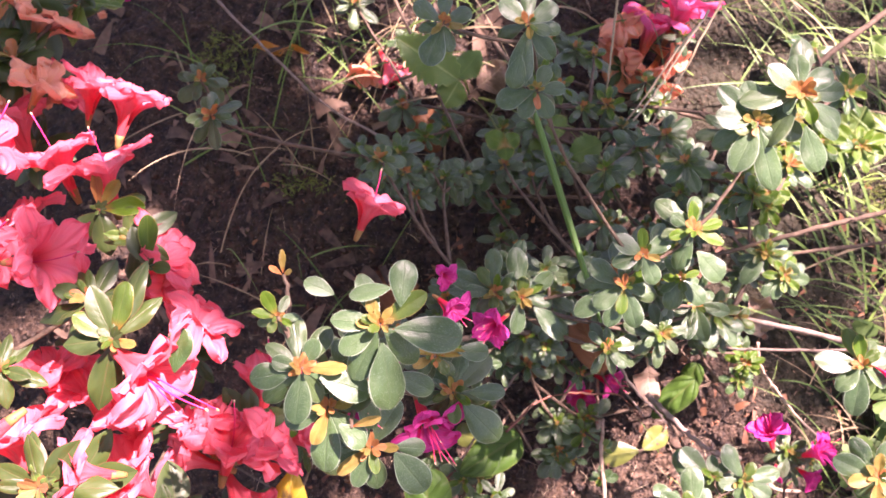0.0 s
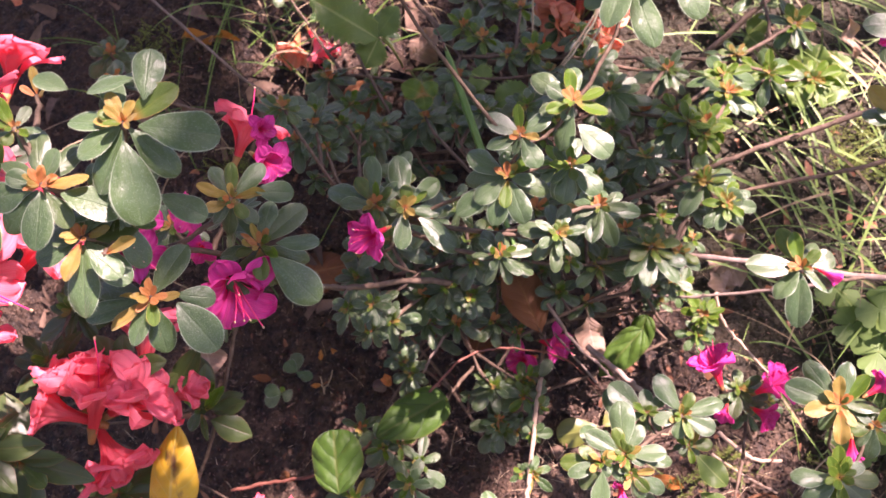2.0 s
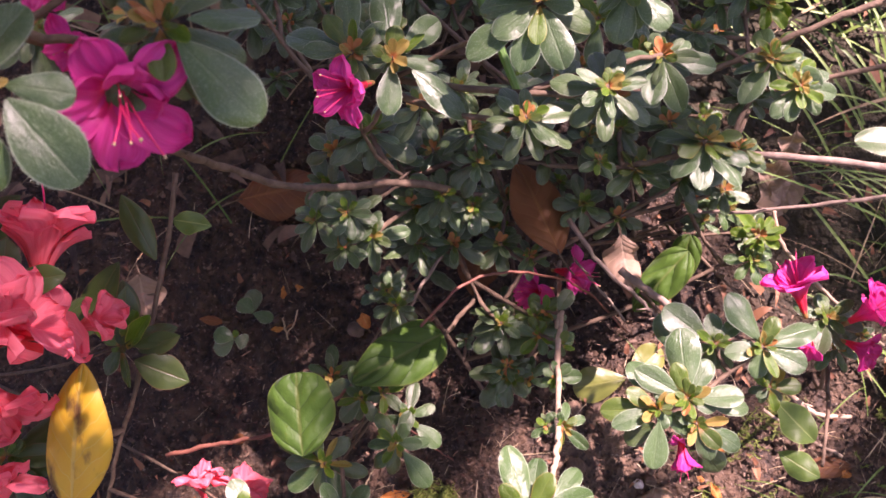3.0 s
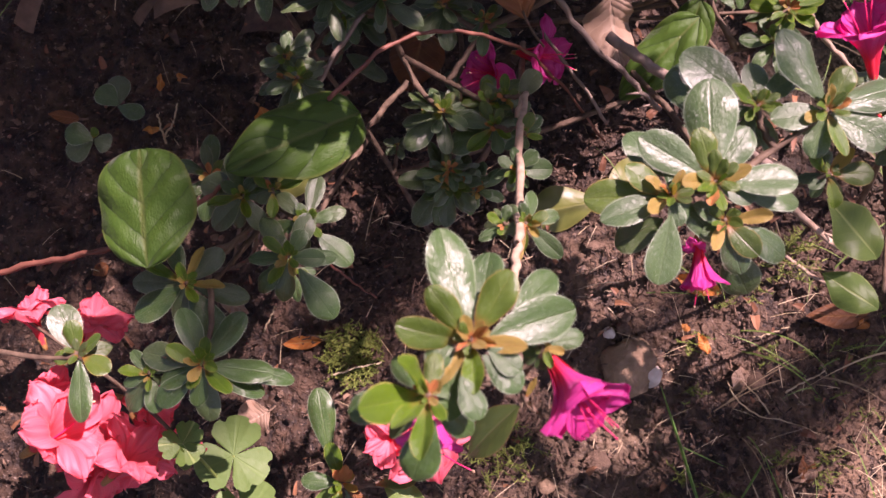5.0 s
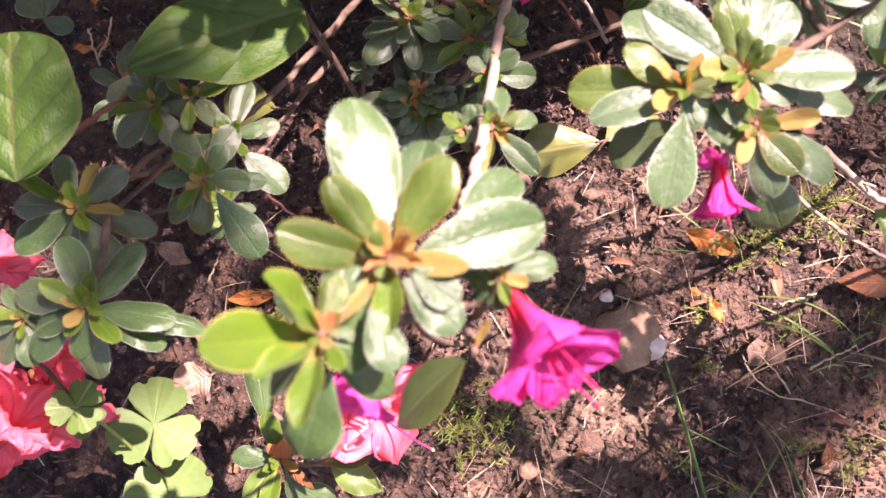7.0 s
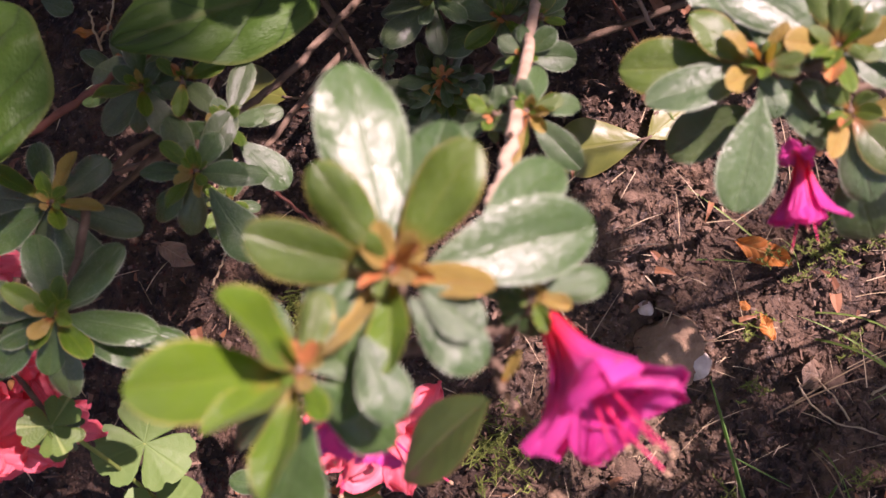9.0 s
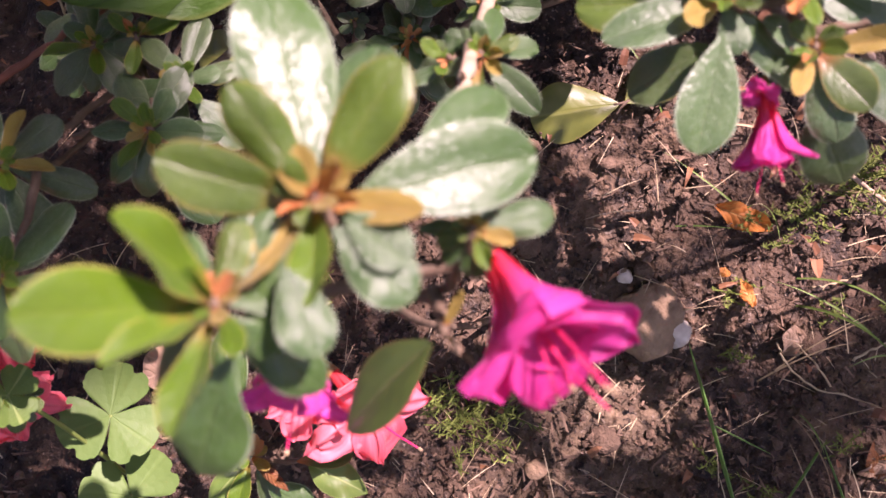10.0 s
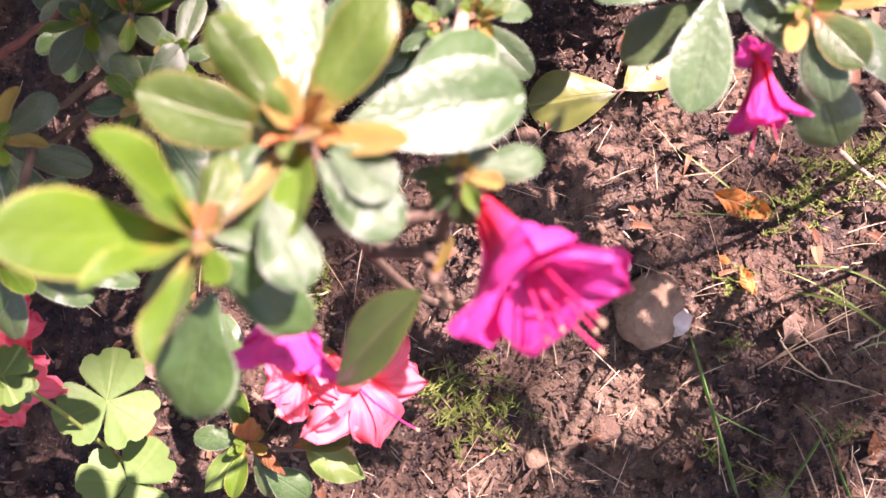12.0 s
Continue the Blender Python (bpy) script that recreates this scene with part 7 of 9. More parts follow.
centre = thing("azalea", (0.109, 0.5465, 0.1726), "spreading azalea with crowded dark whorls and yellow-green new growth", "azalea")
s = shoot(centre, (0.0403, 0.3473, 0.4113), (0.05, -0.49, 0.87))
leaf(s, 0.0396, 0.3672, 0.4333, 0.0115, "t")
leaf(s, 0.0094, 0.3603, 0.4152, 0.0141, "t")
leaf(s, 0.0189, 0.3463, 0.4149, 0.0086, "t")
leaf(s, 0.0306, 0.3572, 0.4258, 0.0092, "m")
leaf(s, 0.0426, 0.3544, 0.4235, 0.0051, "y")
leaf(s, 0.0326, 0.3423, 0.4114, 0.0063, "o")
leaf(s, 0.0391, 0.337, 0.4057, 0.0074, "m")
leaf(s, 0.0502, 0.3534, 0.4192, 0.0069, "m")
leaf(s, 0.0452, 0.3414, 0.4109, 0.0046, "r")
leaf(s, 0.0564, 0.3589, 0.4173, 0.0085, "t")
leaf(s, 0.0613, 0.3448, 0.4038, 0.0094, "t")
leaf(s, 0.0448, 0.3371, 0.3974, 0.0075, "d")
leaf(s, 0.0263, 0.3386, 0.3982, 0.0087, "d")
bud(s, 0.0060, "rom")
s = shoot(centre, (0.058, 0.3453, 0.408), (0.18, -0.48, 0.86))
leaf(s, 0.0606, 0.3533, 0.4196, 0.0086, "m")
leaf(s, 0.0725, 0.3497, 0.4166, 0.0057, "y")
leaf(s, 0.08, 0.358, 0.4184, 0.0121, "t", 0.0631, 0.3471, 0.4107)
leaf(s, 0.0801, 0.3427, 0.4065, 0.0092, "t")
leaf(s, 0.0548, 0.3255, 0.392, 0.0120, "t")
leaf(s, 0.0914, 0.3247, 0.3911, 0.0177, "t", 0.0666, 0.3389, 0.4053)
leaf(s, 0.0478, 0.3424, 0.4088, 0.0075, "t")
leaf(s, 0.0529, 0.3456, 0.4143, 0.0046, "o")
leaf(s, 0.0592, 0.3374, 0.4059, 0.0040, "o")
leaf(s, 0.0353, 0.3408, 0.3983, 0.0103, "d")
leaf(s, 0.031, 0.3576, 0.4188, 0.0131, "t")
leaf(s, 0.0559, 0.3733, 0.4287, 0.0140, "t")
bud(s, 0.0081, "omo")
s = shoot(centre, (0.0537, 0.3697, 0.4082), (-0.07, -0.50, 0.87))
leaf(s, 0.0594, 0.3845, 0.4219, 0.0102, "t")
leaf(s, 0.0423, 0.3774, 0.4165, 0.0096, "t")
leaf(s, 0.0457, 0.3702, 0.4121, 0.0071, "t")
leaf(s, 0.0533, 0.3758, 0.4183, 0.0065, "m")
leaf(s, 0.0642, 0.3708, 0.4111, 0.0077, "m")
leaf(s, 0.0654, 0.3669, 0.3962, 0.0070, "t")
leaf(s, 0.0503, 0.3657, 0.3967, 0.0051, "t")
leaf(s, 0.0381, 0.3691, 0.4037, 0.0067, "d")
bud(s, 0.0040, "omo")
flower(centre, 0.0477, 0.333, 0.404, (-0.58, -0.72, 0.37), 0.0290, "magenta", 58, 1.0, 2, 4, 0.1)
s = shoot(centre, (0.1222, 0.3322, 0.4394), (-0.06, -0.42, 0.91))
leaf(s, 0.1011, 0.3418, 0.4528, 0.0139, "t")
leaf(s, 0.1219, 0.343, 0.4494, 0.0108, "t")
leaf(s, 0.1394, 0.3394, 0.4487, 0.0100, "y")
leaf(s, 0.1024, 0.3214, 0.4338, 0.0147, "t")
leaf(s, 0.1381, 0.3293, 0.4382, 0.0108, "t")
leaf(s, 0.1191, 0.317, 0.4297, 0.0092, "y")
leaf(s, 0.1312, 0.3124, 0.4204, 0.0132, "t")
leaf(s, 0.128, 0.3346, 0.4466, 0.0062, "o")
leaf(s, 0.0905, 0.3223, 0.422, 0.0133, "t")
leaf(s, 0.123, 0.3518, 0.4536, 0.0100, "t")
leaf(s, 0.1476, 0.3318, 0.4276, 0.0110, "d")
leaf(s, 0.1121, 0.3145, 0.4182, 0.0123, "t")
leaf(s, 0.0965, 0.3361, 0.4378, 0.0108, "t")
bud(s, 0.0070, "rom")
s = shoot(centre, (0.1306, 0.3384, 0.4649), (-0.15, -0.43, 0.89))
leaf(s, 0.1121, 0.3444, 0.4747, 0.0128, "t")
leaf(s, 0.1295, 0.3483, 0.4783, 0.0105, "y")
leaf(s, 0.1474, 0.3455, 0.4728, 0.0120, "t")
leaf(s, 0.1115, 0.3317, 0.463, 0.0113, "t")
leaf(s, 0.1397, 0.3247, 0.4515, 0.0128, "t")
leaf(s, 0.1355, 0.3405, 0.4719, 0.0082, "y")
leaf(s, 0.1239, 0.3334, 0.4663, 0.0052, "r")
leaf(s, 0.1408, 0.3344, 0.4645, 0.0060, "o")
leaf(s, 0.126, 0.3323, 0.4554, 0.0051, "t")
bud(s, 0.0041, "ror")
s = shoot(centre, (0.1607, 0.3471, 0.4786), (-0.06, -0.45, 0.89))
leaf(s, 0.1587, 0.3579, 0.4929, 0.0119, "y")
leaf(s, 0.1776, 0.3495, 0.4835, 0.0104, "y")
leaf(s, 0.1474, 0.3525, 0.4874, 0.0119, "t")
leaf(s, 0.1787, 0.3399, 0.4732, 0.0104, "y")
leaf(s, 0.1448, 0.343, 0.4762, 0.0112, "y")
leaf(s, 0.1802, 0.3241, 0.4584, 0.0164, "t", 0.1622, 0.3358, 0.4708)
leaf(s, 0.1542, 0.3408, 0.4706, 0.0112, "t")
leaf(s, 0.1506, 0.3315, 0.4569, 0.0120, "t")
leaf(s, 0.1416, 0.3465, 0.4731, 0.0084, "d")
leaf(s, 0.1396, 0.3631, 0.4898, 0.0120, "d")
leaf(s, 0.1632, 0.3648, 0.4908, 0.0088, "t")
leaf(s, 0.1797, 0.3608, 0.4798, 0.0087, "d")
bud(s, 0.0069, "ryo")
s = shoot(centre, (0.1589, 0.3388, 0.4397), (-0.15, -0.42, 0.90))
leaf(s, 0.1589, 0.3446, 0.4491, 0.0093, "y")
leaf(s, 0.1462, 0.3364, 0.4427, 0.0085, "y")
leaf(s, 0.1703, 0.3402, 0.4442, 0.0085, "y")
leaf(s, 0.1759, 0.3262, 0.4294, 0.0132, "t")
leaf(s, 0.1606, 0.3301, 0.4356, 0.0085, "m")
leaf(s, 0.153, 0.3248, 0.4219, 0.0133, "t")
leaf(s, 0.1735, 0.3398, 0.4344, 0.0061, "t")
leaf(s, 0.1642, 0.3308, 0.4236, 0.0073, "t")
leaf(s, 0.1463, 0.3329, 0.4323, 0.0067, "t")
leaf(s, 0.1505, 0.349, 0.4467, 0.0063, "t")
leaf(s, 0.1645, 0.3544, 0.4471, 0.0071, "t")
bud(s, 0.0045, "ryo")
s = shoot(centre, (0.193, 0.3843, 0.5335), (-0.20, -0.49, 0.85))
leaf(s, 0.1675, 0.3849, 0.5389, 0.0144, "t")
leaf(s, 0.1858, 0.4018, 0.5503, 0.0130, "t")
leaf(s, 0.2073, 0.3963, 0.5434, 0.0130, "t")
leaf(s, 0.1794, 0.3612, 0.516, 0.0159, "t")
leaf(s, 0.2046, 0.3547, 0.5052, 0.0159, "t")
leaf(s, 0.2025, 0.3786, 0.5301, 0.0116, "t")
leaf(s, 0.1787, 0.3784, 0.5333, 0.0094, "m")
leaf(s, 0.19, 0.3897, 0.5428, 0.0094, "m")
leaf(s, 0.1982, 0.3848, 0.5389, 0.0065, "o")
leaf(s, 0.1899, 0.3756, 0.5312, 0.0058, "r")
leaf(s, 0.1835, 0.3837, 0.5392, 0.0058, "o")
leaf(s, 0.1958, 0.38, 0.5347, 0.0050, "r")
leaf(s, 0.1707, 0.4016, 0.5463, 0.0128, "t")
leaf(s, 0.2151, 0.4044, 0.5462, 0.0131, "t")
leaf(s, 0.2243, 0.3847, 0.5238, 0.0130, "t")
leaf(s, 0.1673, 0.3792, 0.5208, 0.0126, "t")
bud(s, 0.0081, "omo")
s = shoot(centre, (0.2157, 0.393, 0.5492), (-0.17, -0.50, 0.85))
leaf(s, 0.1962, 0.402, 0.5618, 0.0135, "t")
leaf(s, 0.2129, 0.4093, 0.5644, 0.0136, "t")
leaf(s, 0.2358, 0.4044, 0.558, 0.0136, "t")
leaf(s, 0.242, 0.3797, 0.5374, 0.0164, "t", 0.2211, 0.3867, 0.5456)
leaf(s, 0.2381, 0.3723, 0.5308, 0.0107, "t")
leaf(s, 0.2289, 0.358, 0.5184, 0.0164, "t", 0.2181, 0.3774, 0.5373)
leaf(s, 0.2156, 0.381, 0.5422, 0.0085, "y")
leaf(s, 0.2074, 0.3828, 0.5431, 0.0093, "t")
leaf(s, 0.2276, 0.3894, 0.5476, 0.0086, "m")
leaf(s, 0.2066, 0.3878, 0.5506, 0.0057, "o")
leaf(s, 0.2185, 0.3927, 0.5541, 0.0057, "r")
leaf(s, 0.2233, 0.378, 0.5387, 0.0093, "y")
leaf(s, 0.2176, 0.4201, 0.569, 0.0135, "d")
leaf(s, 0.2451, 0.3977, 0.5463, 0.0120, "t")
leaf(s, 0.1966, 0.3734, 0.5247, 0.0159, "d")
leaf(s, 0.1814, 0.3905, 0.5448, 0.0148, "d")
bud(s, 0.0092, "ror")
s = shoot(centre, (0.0576, 0.3623, 0.5791), (0.03, -0.52, 0.86))
leaf(s, 0.0448, 0.3608, 0.5815, 0.0121, "t", 0.0487, 0.3742, 0.5936)
leaf(s, 0.065, 0.3503, 0.5701, 0.0134, "t")
leaf(s, 0.0494, 0.3513, 0.5696, 0.0114, "t")
leaf(s, 0.0735, 0.364, 0.5794, 0.0114, "t")
leaf(s, 0.0648, 0.3723, 0.5877, 0.0114, "t")
leaf(s, 0.0576, 0.3515, 0.5745, 0.0053, "r")
leaf(s, 0.0546, 0.3621, 0.5832, 0.0060, "o")
leaf(s, 0.0351, 0.3604, 0.5738, 0.0129, "t")
leaf(s, 0.0495, 0.3753, 0.5877, 0.0069, "t")
leaf(s, 0.0709, 0.3641, 0.5688, 0.0066, "d")
bud(s, 0.0043, "omo")
s = shoot(centre, (0.053, 0.3896, 0.602), (-0.09, -0.48, 0.87))
leaf(s, 0.0477, 0.3621, 0.5832, 0.0139, "t")
leaf(s, 0.065, 0.3842, 0.6001, 0.0139, "t")
leaf(s, 0.0379, 0.3995, 0.6101, 0.0140, "t")
leaf(s, 0.0683, 0.3986, 0.6087, 0.0134, "t")
leaf(s, 0.0542, 0.3796, 0.5993, 0.0054, "o")
leaf(s, 0.0497, 0.3903, 0.6077, 0.0054, "r")
leaf(s, 0.0538, 0.4066, 0.6123, 0.0080, "d")
leaf(s, 0.0725, 0.3914, 0.5969, 0.0080, "t")
leaf(s, 0.0675, 0.3786, 0.5868, 0.0099, "t")
leaf(s, 0.0358, 0.3899, 0.5937, 0.0078, "d")
bud(s, 0.0063, "rom")
s = shoot(centre, (0.0074, 0.3896, 0.603), (0.05, -0.48, 0.87))
leaf(s, -0.0025, 0.3707, 0.591, 0.0139, "t")
leaf(s, -0.0077, 0.3973, 0.6119, 0.0139, "t")
leaf(s, 0.0226, 0.3957, 0.6075, 0.0122, "t")
leaf(s, 0.012, 0.3777, 0.5936, 0.0103, "t")
leaf(s, 0.0014, 0.3823, 0.6012, 0.0060, "o")
leaf(s, 0.0075, 0.3911, 0.6092, 0.0066, "r")
leaf(s, 0.0181, 0.3848, 0.6029, 0.0066, "o")
leaf(s, 0.0093, 0.4107, 0.6097, 0.0078, "t")
leaf(s, 0.0206, 0.3893, 0.5961, 0.0060, "d")
leaf(s, -0.0067, 0.3896, 0.599, 0.0060, "t")
bud(s, 0.0046, "ror")
rosette(centre, 0.150, 0.318, 0.405, 0.0215, "dtm", 7)
rosette(centre, 0.115, 0.313, 0.395, 0.0205, "dty", 7)
rosette(centre, 0.178, 0.345, 0.400, 0.0215, "tdm", 7)
rosette(centre, 0.1899, 0.4405, 0.3361, 0.0231, "tto", 7)
rosette(centre, 0.1785, 0.4353, 0.3112, 0.0255, "tdo", 7)
rosette(centre, 0.1644, 0.4399, 0.2751, 0.0196, "dto", 7)
rosette(centre, 0.1674, 0.4141, 0.2778, 0.0155, "tyy", 5)
rosette(centre, 0.1909, 0.418, 0.2658, 0.0204, "tmo", 7)
rosette(centre, 0.2293, 0.4145, 0.2884, 0.0285, "tmo", 9)
rosette(centre, 0.2502, 0.4156, 0.2795, 0.0205, "tmo", 6)
rosette(centre, 0.2745, 0.4588, 0.3121, 0.0276, "tmo", 8)
rosette(centre, 0.2886, 0.4402, 0.3042, 0.0225, "tyo", 8)
rosette(centre, 0.2692, 0.5072, 0.3312, 0.0221, "tyy", 8)
rosette(centre, 0.2553, 0.5109, 0.322, 0.0167, "tyy", 6)
rosette(centre, 0.2811, 0.5003, 0.3236, 0.0179, "yyy", 6)
rosette(centre, 0.3072, 0.5407, 0.3326, 0.0244, "tyo", 7)
rosette(centre, 0.2339, 0.4873, 0.315, 0.0200, "dto", 7)
rosette(centre, 0.22, 0.5081, 0.3083, 0.0185, "dtm", 6)
rosette(centre, 0.2179, 0.5489, 0.3337, 0.0263, "dtm", 7)
rosette(centre, 0.1591, 0.406, 0.3818, 0.0196, "tyy", 7)
rosette(centre, 0.184, 0.4435, 0.2769, 0.0264, "tdm", 6)
rosette(centre, 0.1437, 0.4364, 0.315, 0.0285, "tdm", 6)
rosette(centre, 0.1225, 0.4507, 0.3096, 0.0244, "dtm", 7)
rosette(centre, 0.094, 0.4098, 0.2865, 0.0192, "dtm", 7)
rosette(centre, 0.0713, 0.4033, 0.2682, 0.0209, "tdy", 9)
rosette(centre, 0.0899, 0.3985, 0.2621, 0.0195, "tdy", 9)
rosette(centre, 0.0537, 0.4052, 0.2576, 0.0234, "tdm", 8)
rosette(centre, 0.018, 0.3752, 0.2844, 0.0192, "dty", 9)
rosette(centre, -0.0017, 0.3759, 0.2797, 0.0181, "tdy", 7)
rosette(centre, 0.0142, 0.3636, 0.2694, 0.0173, "tdy", 8)
rosette(centre, 0.0296, 0.3742, 0.2645, 0.0190, "tdm", 7)
rosette(centre, 0.0858, 0.4293, 0.3268, 0.0187, "dtm", 7)
rosette(centre, 0.0919, 0.4238, 0.3001, 0.0205, "dtm", 7)
rosette(centre, 0.0627, 0.426, 0.3185, 0.0222, "dtm", 7)
rosette(centre, 0.0323, 0.4195, 0.3077, 0.0285, "dtm", 7)
rosette(centre, 0.1101, 0.4353, 0.2888, 0.0225, "dtm", 6)
rosette(centre, -0.0507, 0.5167, 0.3661, 0.0214, "tmo", 7)
rosette(centre, -0.031, 0.5229, 0.3427, 0.0207, "tdm", 7)
rosette(centre, -0.0211, 0.5085, 0.3281, 0.0185, "dty", 7)
rosette(centre, 0.0038, 0.5345, 0.3233, 0.0191, "dtm", 7)
rosette(centre, 0.0226, 0.5382, 0.3253, 0.0191, "dtm", 6)
rosette(centre, -0.0132, 0.5437, 0.3266, 0.0200, "dtm", 7)
rosette(centre, 0.0576, 0.5588, 0.3145, 0.0204, "dto", 7)
rosette(centre, 0.0827, 0.5513, 0.3053, 0.0196, "dtm", 7)
rosette(centre, 0.1038, 0.5623, 0.3141, 0.0220, "dtm", 7)
rosette(centre, 0.0378, 0.3638, 0.2121, 0.0186, "dtm", 7)
rosette(centre, 0.0332, 0.3707, 0.2192, 0.0157, "dtm", 6)
rosette(centre, 0.1033, 0.3615, 0.1907, 0.0203, "dtm", 7)
rosette(centre, 0.1251, 0.3651, 0.1924, 0.0167, "tmy", 6)
rosette(centre, 0.1048, 0.345, 0.1609, 0.0221, "dtm", 7)
rosette(centre, 0.1242, 0.4002, 0.2124, 0.0140, "tmr", 6)
rosette(centre, 0.0053, 0.4336, 0.2818, 0.0214, "dtm", 6)
rosette(centre, 0.2131, 0.4389, 0.284, 0.0211, "dtm", 6)
rosette(centre, 0.2213, 0.4213, 0.2526, 0.0214, "dtm", 6)
rosette(centre, 0.1598, 0.4166, 0.2392, 0.0203, "dtm", 6)
rosette(centre, 0.1417, 0.4421, 0.2651, 0.0218, "dtm", 6)
rosette(centre, 0.076, 0.3989, 0.2288, 0.0196, "dtm", 6)
rosette(centre, 0.106, 0.4126, 0.2118, 0.0203, "dtm", 6)
rosette(centre, 0.0524, 0.3987, 0.2306, 0.0196, "dtm", 6)
rosette(centre, 0.183, 0.4111, 0.232, 0.0182, "dtm", 6)
rosette(centre, 0.1401, 0.4851, 0.3204, 0.0250, "dtm", 7)
rosette(centre, 0.1625, 0.4713, 0.3054, 0.0236, "dtm", 7)
rosette(centre, 0.2107, 0.5197, 0.3201, 0.0244, "dtm", 7)
rosette(centre, 0.0439, 0.4311, 0.2763, 0.0229, "dtm", 7)
rosette(centre, 0.0673, 0.4341, 0.2773, 0.0214, "dtm", 7)
rosette(centre, 0.2662, 0.4581, 0.2844, 0.0200, "dtm", 6)
rosette(centre, 0.2507, 0.4231, 0.238, 0.0182, "dto", 6)

crowd = random.Random(61)
for k in range(34):
    x, y = crowd.uniform(0.02, 0.30), crowd.uniform(0.43, 0.56)
    rosette(centre, x, y, ground_z(x, y) + crowd.uniform(0.055, 0.12), crowd.uniform(0.0150, 0.0205), crowd.choice(("dty", "gdm", "gym", "dgm")), 6)

back = thing("azalea", (0.1181, 0.7286, 0.2727), "azalea seedlings of dark small-leaved whorls higher on the bank", "azalea")
rosette(back, 0.049, 0.5644, 0.3028, 0.0236, "gdo", 7)
rosette(back, 0.0136, 0.5494, 0.3055, 0.0223, "dgm", 7)
rosette(back, 0.0576, 0.6062, 0.3133, 0.0231, "dgm", 7)
rosette(back, -0.0402, 0.6552, 0.2986, 0.0233, "dgm", 7)
rosette(back, -0.0378, 0.5647, 0.3239, 0.0243, "dgm", 7)
rosette(back, -0.0533, 0.5388, 0.3149, 0.0220, "dgm", 7)
rosette(back, -0.0754, 0.5718, 0.32, 0.0205, "dgm", 6)
rosette(back, 0.0866, 0.5969, 0.3297, 0.0225, "dgm", 6)
rosette(back, 0.0936, 0.6465, 0.3476, 0.0231, "gym", 7)
rosette(back, 0.1101, 0.6301, 0.3447, 0.0228, "gym", 7)
rosette(back, 0.1316, 0.6099, 0.3379, 0.0215, "gdm", 7)
rosette(back, 0.1539, 0.6123, 0.3382, 0.0225, "gyo", 7)
rosette(back, 0.1663, 0.5903, 0.3304, 0.0223, "gdo", 7)
rosette(back, 0.1292, 0.6809, 0.3491, 0.0236, "ddm", 7)
rosette(back, 0.1062, 0.6934, 0.3489, 0.0238, "ddm", 7)
rosette(back, 0.1464, 0.6769, 0.344, 0.0214, "dym", 7)
rosette(back, 0.1766, 0.5548, 0.3377, 0.0244, "gdm", 7)
rosette(back, 0.1958, 0.5508, 0.3597, 0.0238, "gdm", 7)
rosette(back, 0.1073, 0.5497, 0.3251, 0.0227, "dgm", 7)
rosette(back, 0.1431, 0.5272, 0.3423, 0.0238, "dgm", 7)
rosette(back, 0.2078, 0.5202, 0.3577, 0.0232, "gdm", 7)
rosette(back, -0.2019, 0.5675, 0.369, 0.0247, "dgr", 7)
rosette(back, -0.2214, 0.6206, 0.3637, 0.0238, "ddm", 7)
rosette(back, 0.2872, 0.5181, 0.3218, 0.0210, "yym", 7)
rosette(back, 0.2643, 0.5246, 0.3297, 0.0191, "yym", 7)
rosette(back, 0.3117, 0.5707, 0.3275, 0.0277, "gyy", 8)
rosette(back, 0.3554, 0.5893, 0.3137, 0.0283, "gyy", 7)
rosette(back, 0.3916, 0.6471, 0.3232, 0.0262, "gyo", 7)
rosette(back, 0.4006, 0.6017, 0.2941, 0.0238, "yyo", 7)
rosette(back, 0.3312, 0.6091, 0.3204, 0.0225, "gyo", 7)
rosette(back, 0.3735, 0.7063, 0.3248, 0.0274, "gdm", 7)
rosette(back, 0.2698, 0.5999, 0.317, 0.0256, "dgm", 7)
rosette(back, 0.2393, 0.5402, 0.319, 0.0215, "dgm", 7)
rosette(back, 0.0688, 0.5721, 0.3082, 0.0225, "dgm", 7)
rosette(back, -0.0908, 0.7514, 0.3509, 0.0251, "ddm", 6)

for k in range(22):
    x, y = crowd.uniform(-0.06, 0.24), crowd.uniform(0.56, 0.72)
    rosette(back, x, y, ground_z(x, y) + crowd.uniform(0.045, 0.09), crowd.uniform(0.0165, 0.0215), crowd.choice(("dgy", "gdm", "gym", "dgm")), 6)

lowc = thing("azalea", (0.1027, 0.3628, 0.0715), "low azalea sprays close to the soil with lit yellow-green tips", "azalea")
rosette(lowc, -0.001, 0.4259, 0.2608, 0.0210, "dgm", 7)
rosette(lowc, 0.2784, 0.4161, 0.201, 0.0176, "yym", 7)
rosette(lowc, 0.2726, 0.4043, 0.1906, 0.0166, "gym", 7)
rosette(lowc, 0.2263, 0.4315, 0.2469, 0.0210, "gdm", 7)
rosette(lowc, 0.0294, 0.3047, 0.1462, 0.0143, "gym", 6)
rosette(lowc, -0.0052, 0.3365, 0.1785, 0.0191, "gdm", 6)
s = shoot(lowc, (0.0789, 0.3969, 0.1289), (-0.09, -0.41, 0.91))
leaf(s, 0.0716, 0.3997, 0.1307, 0.0071, "d")
leaf(s, 0.0731, 0.3923, 0.128, 0.0070, "g")
leaf(s, 0.0848, 0.3982, 0.1299, 0.0065, "d")
leaf(s, 0.0817, 0.391, 0.1249, 0.0065, "d")
leaf(s, 0.079, 0.4008, 0.1315, 0.0059, "d")
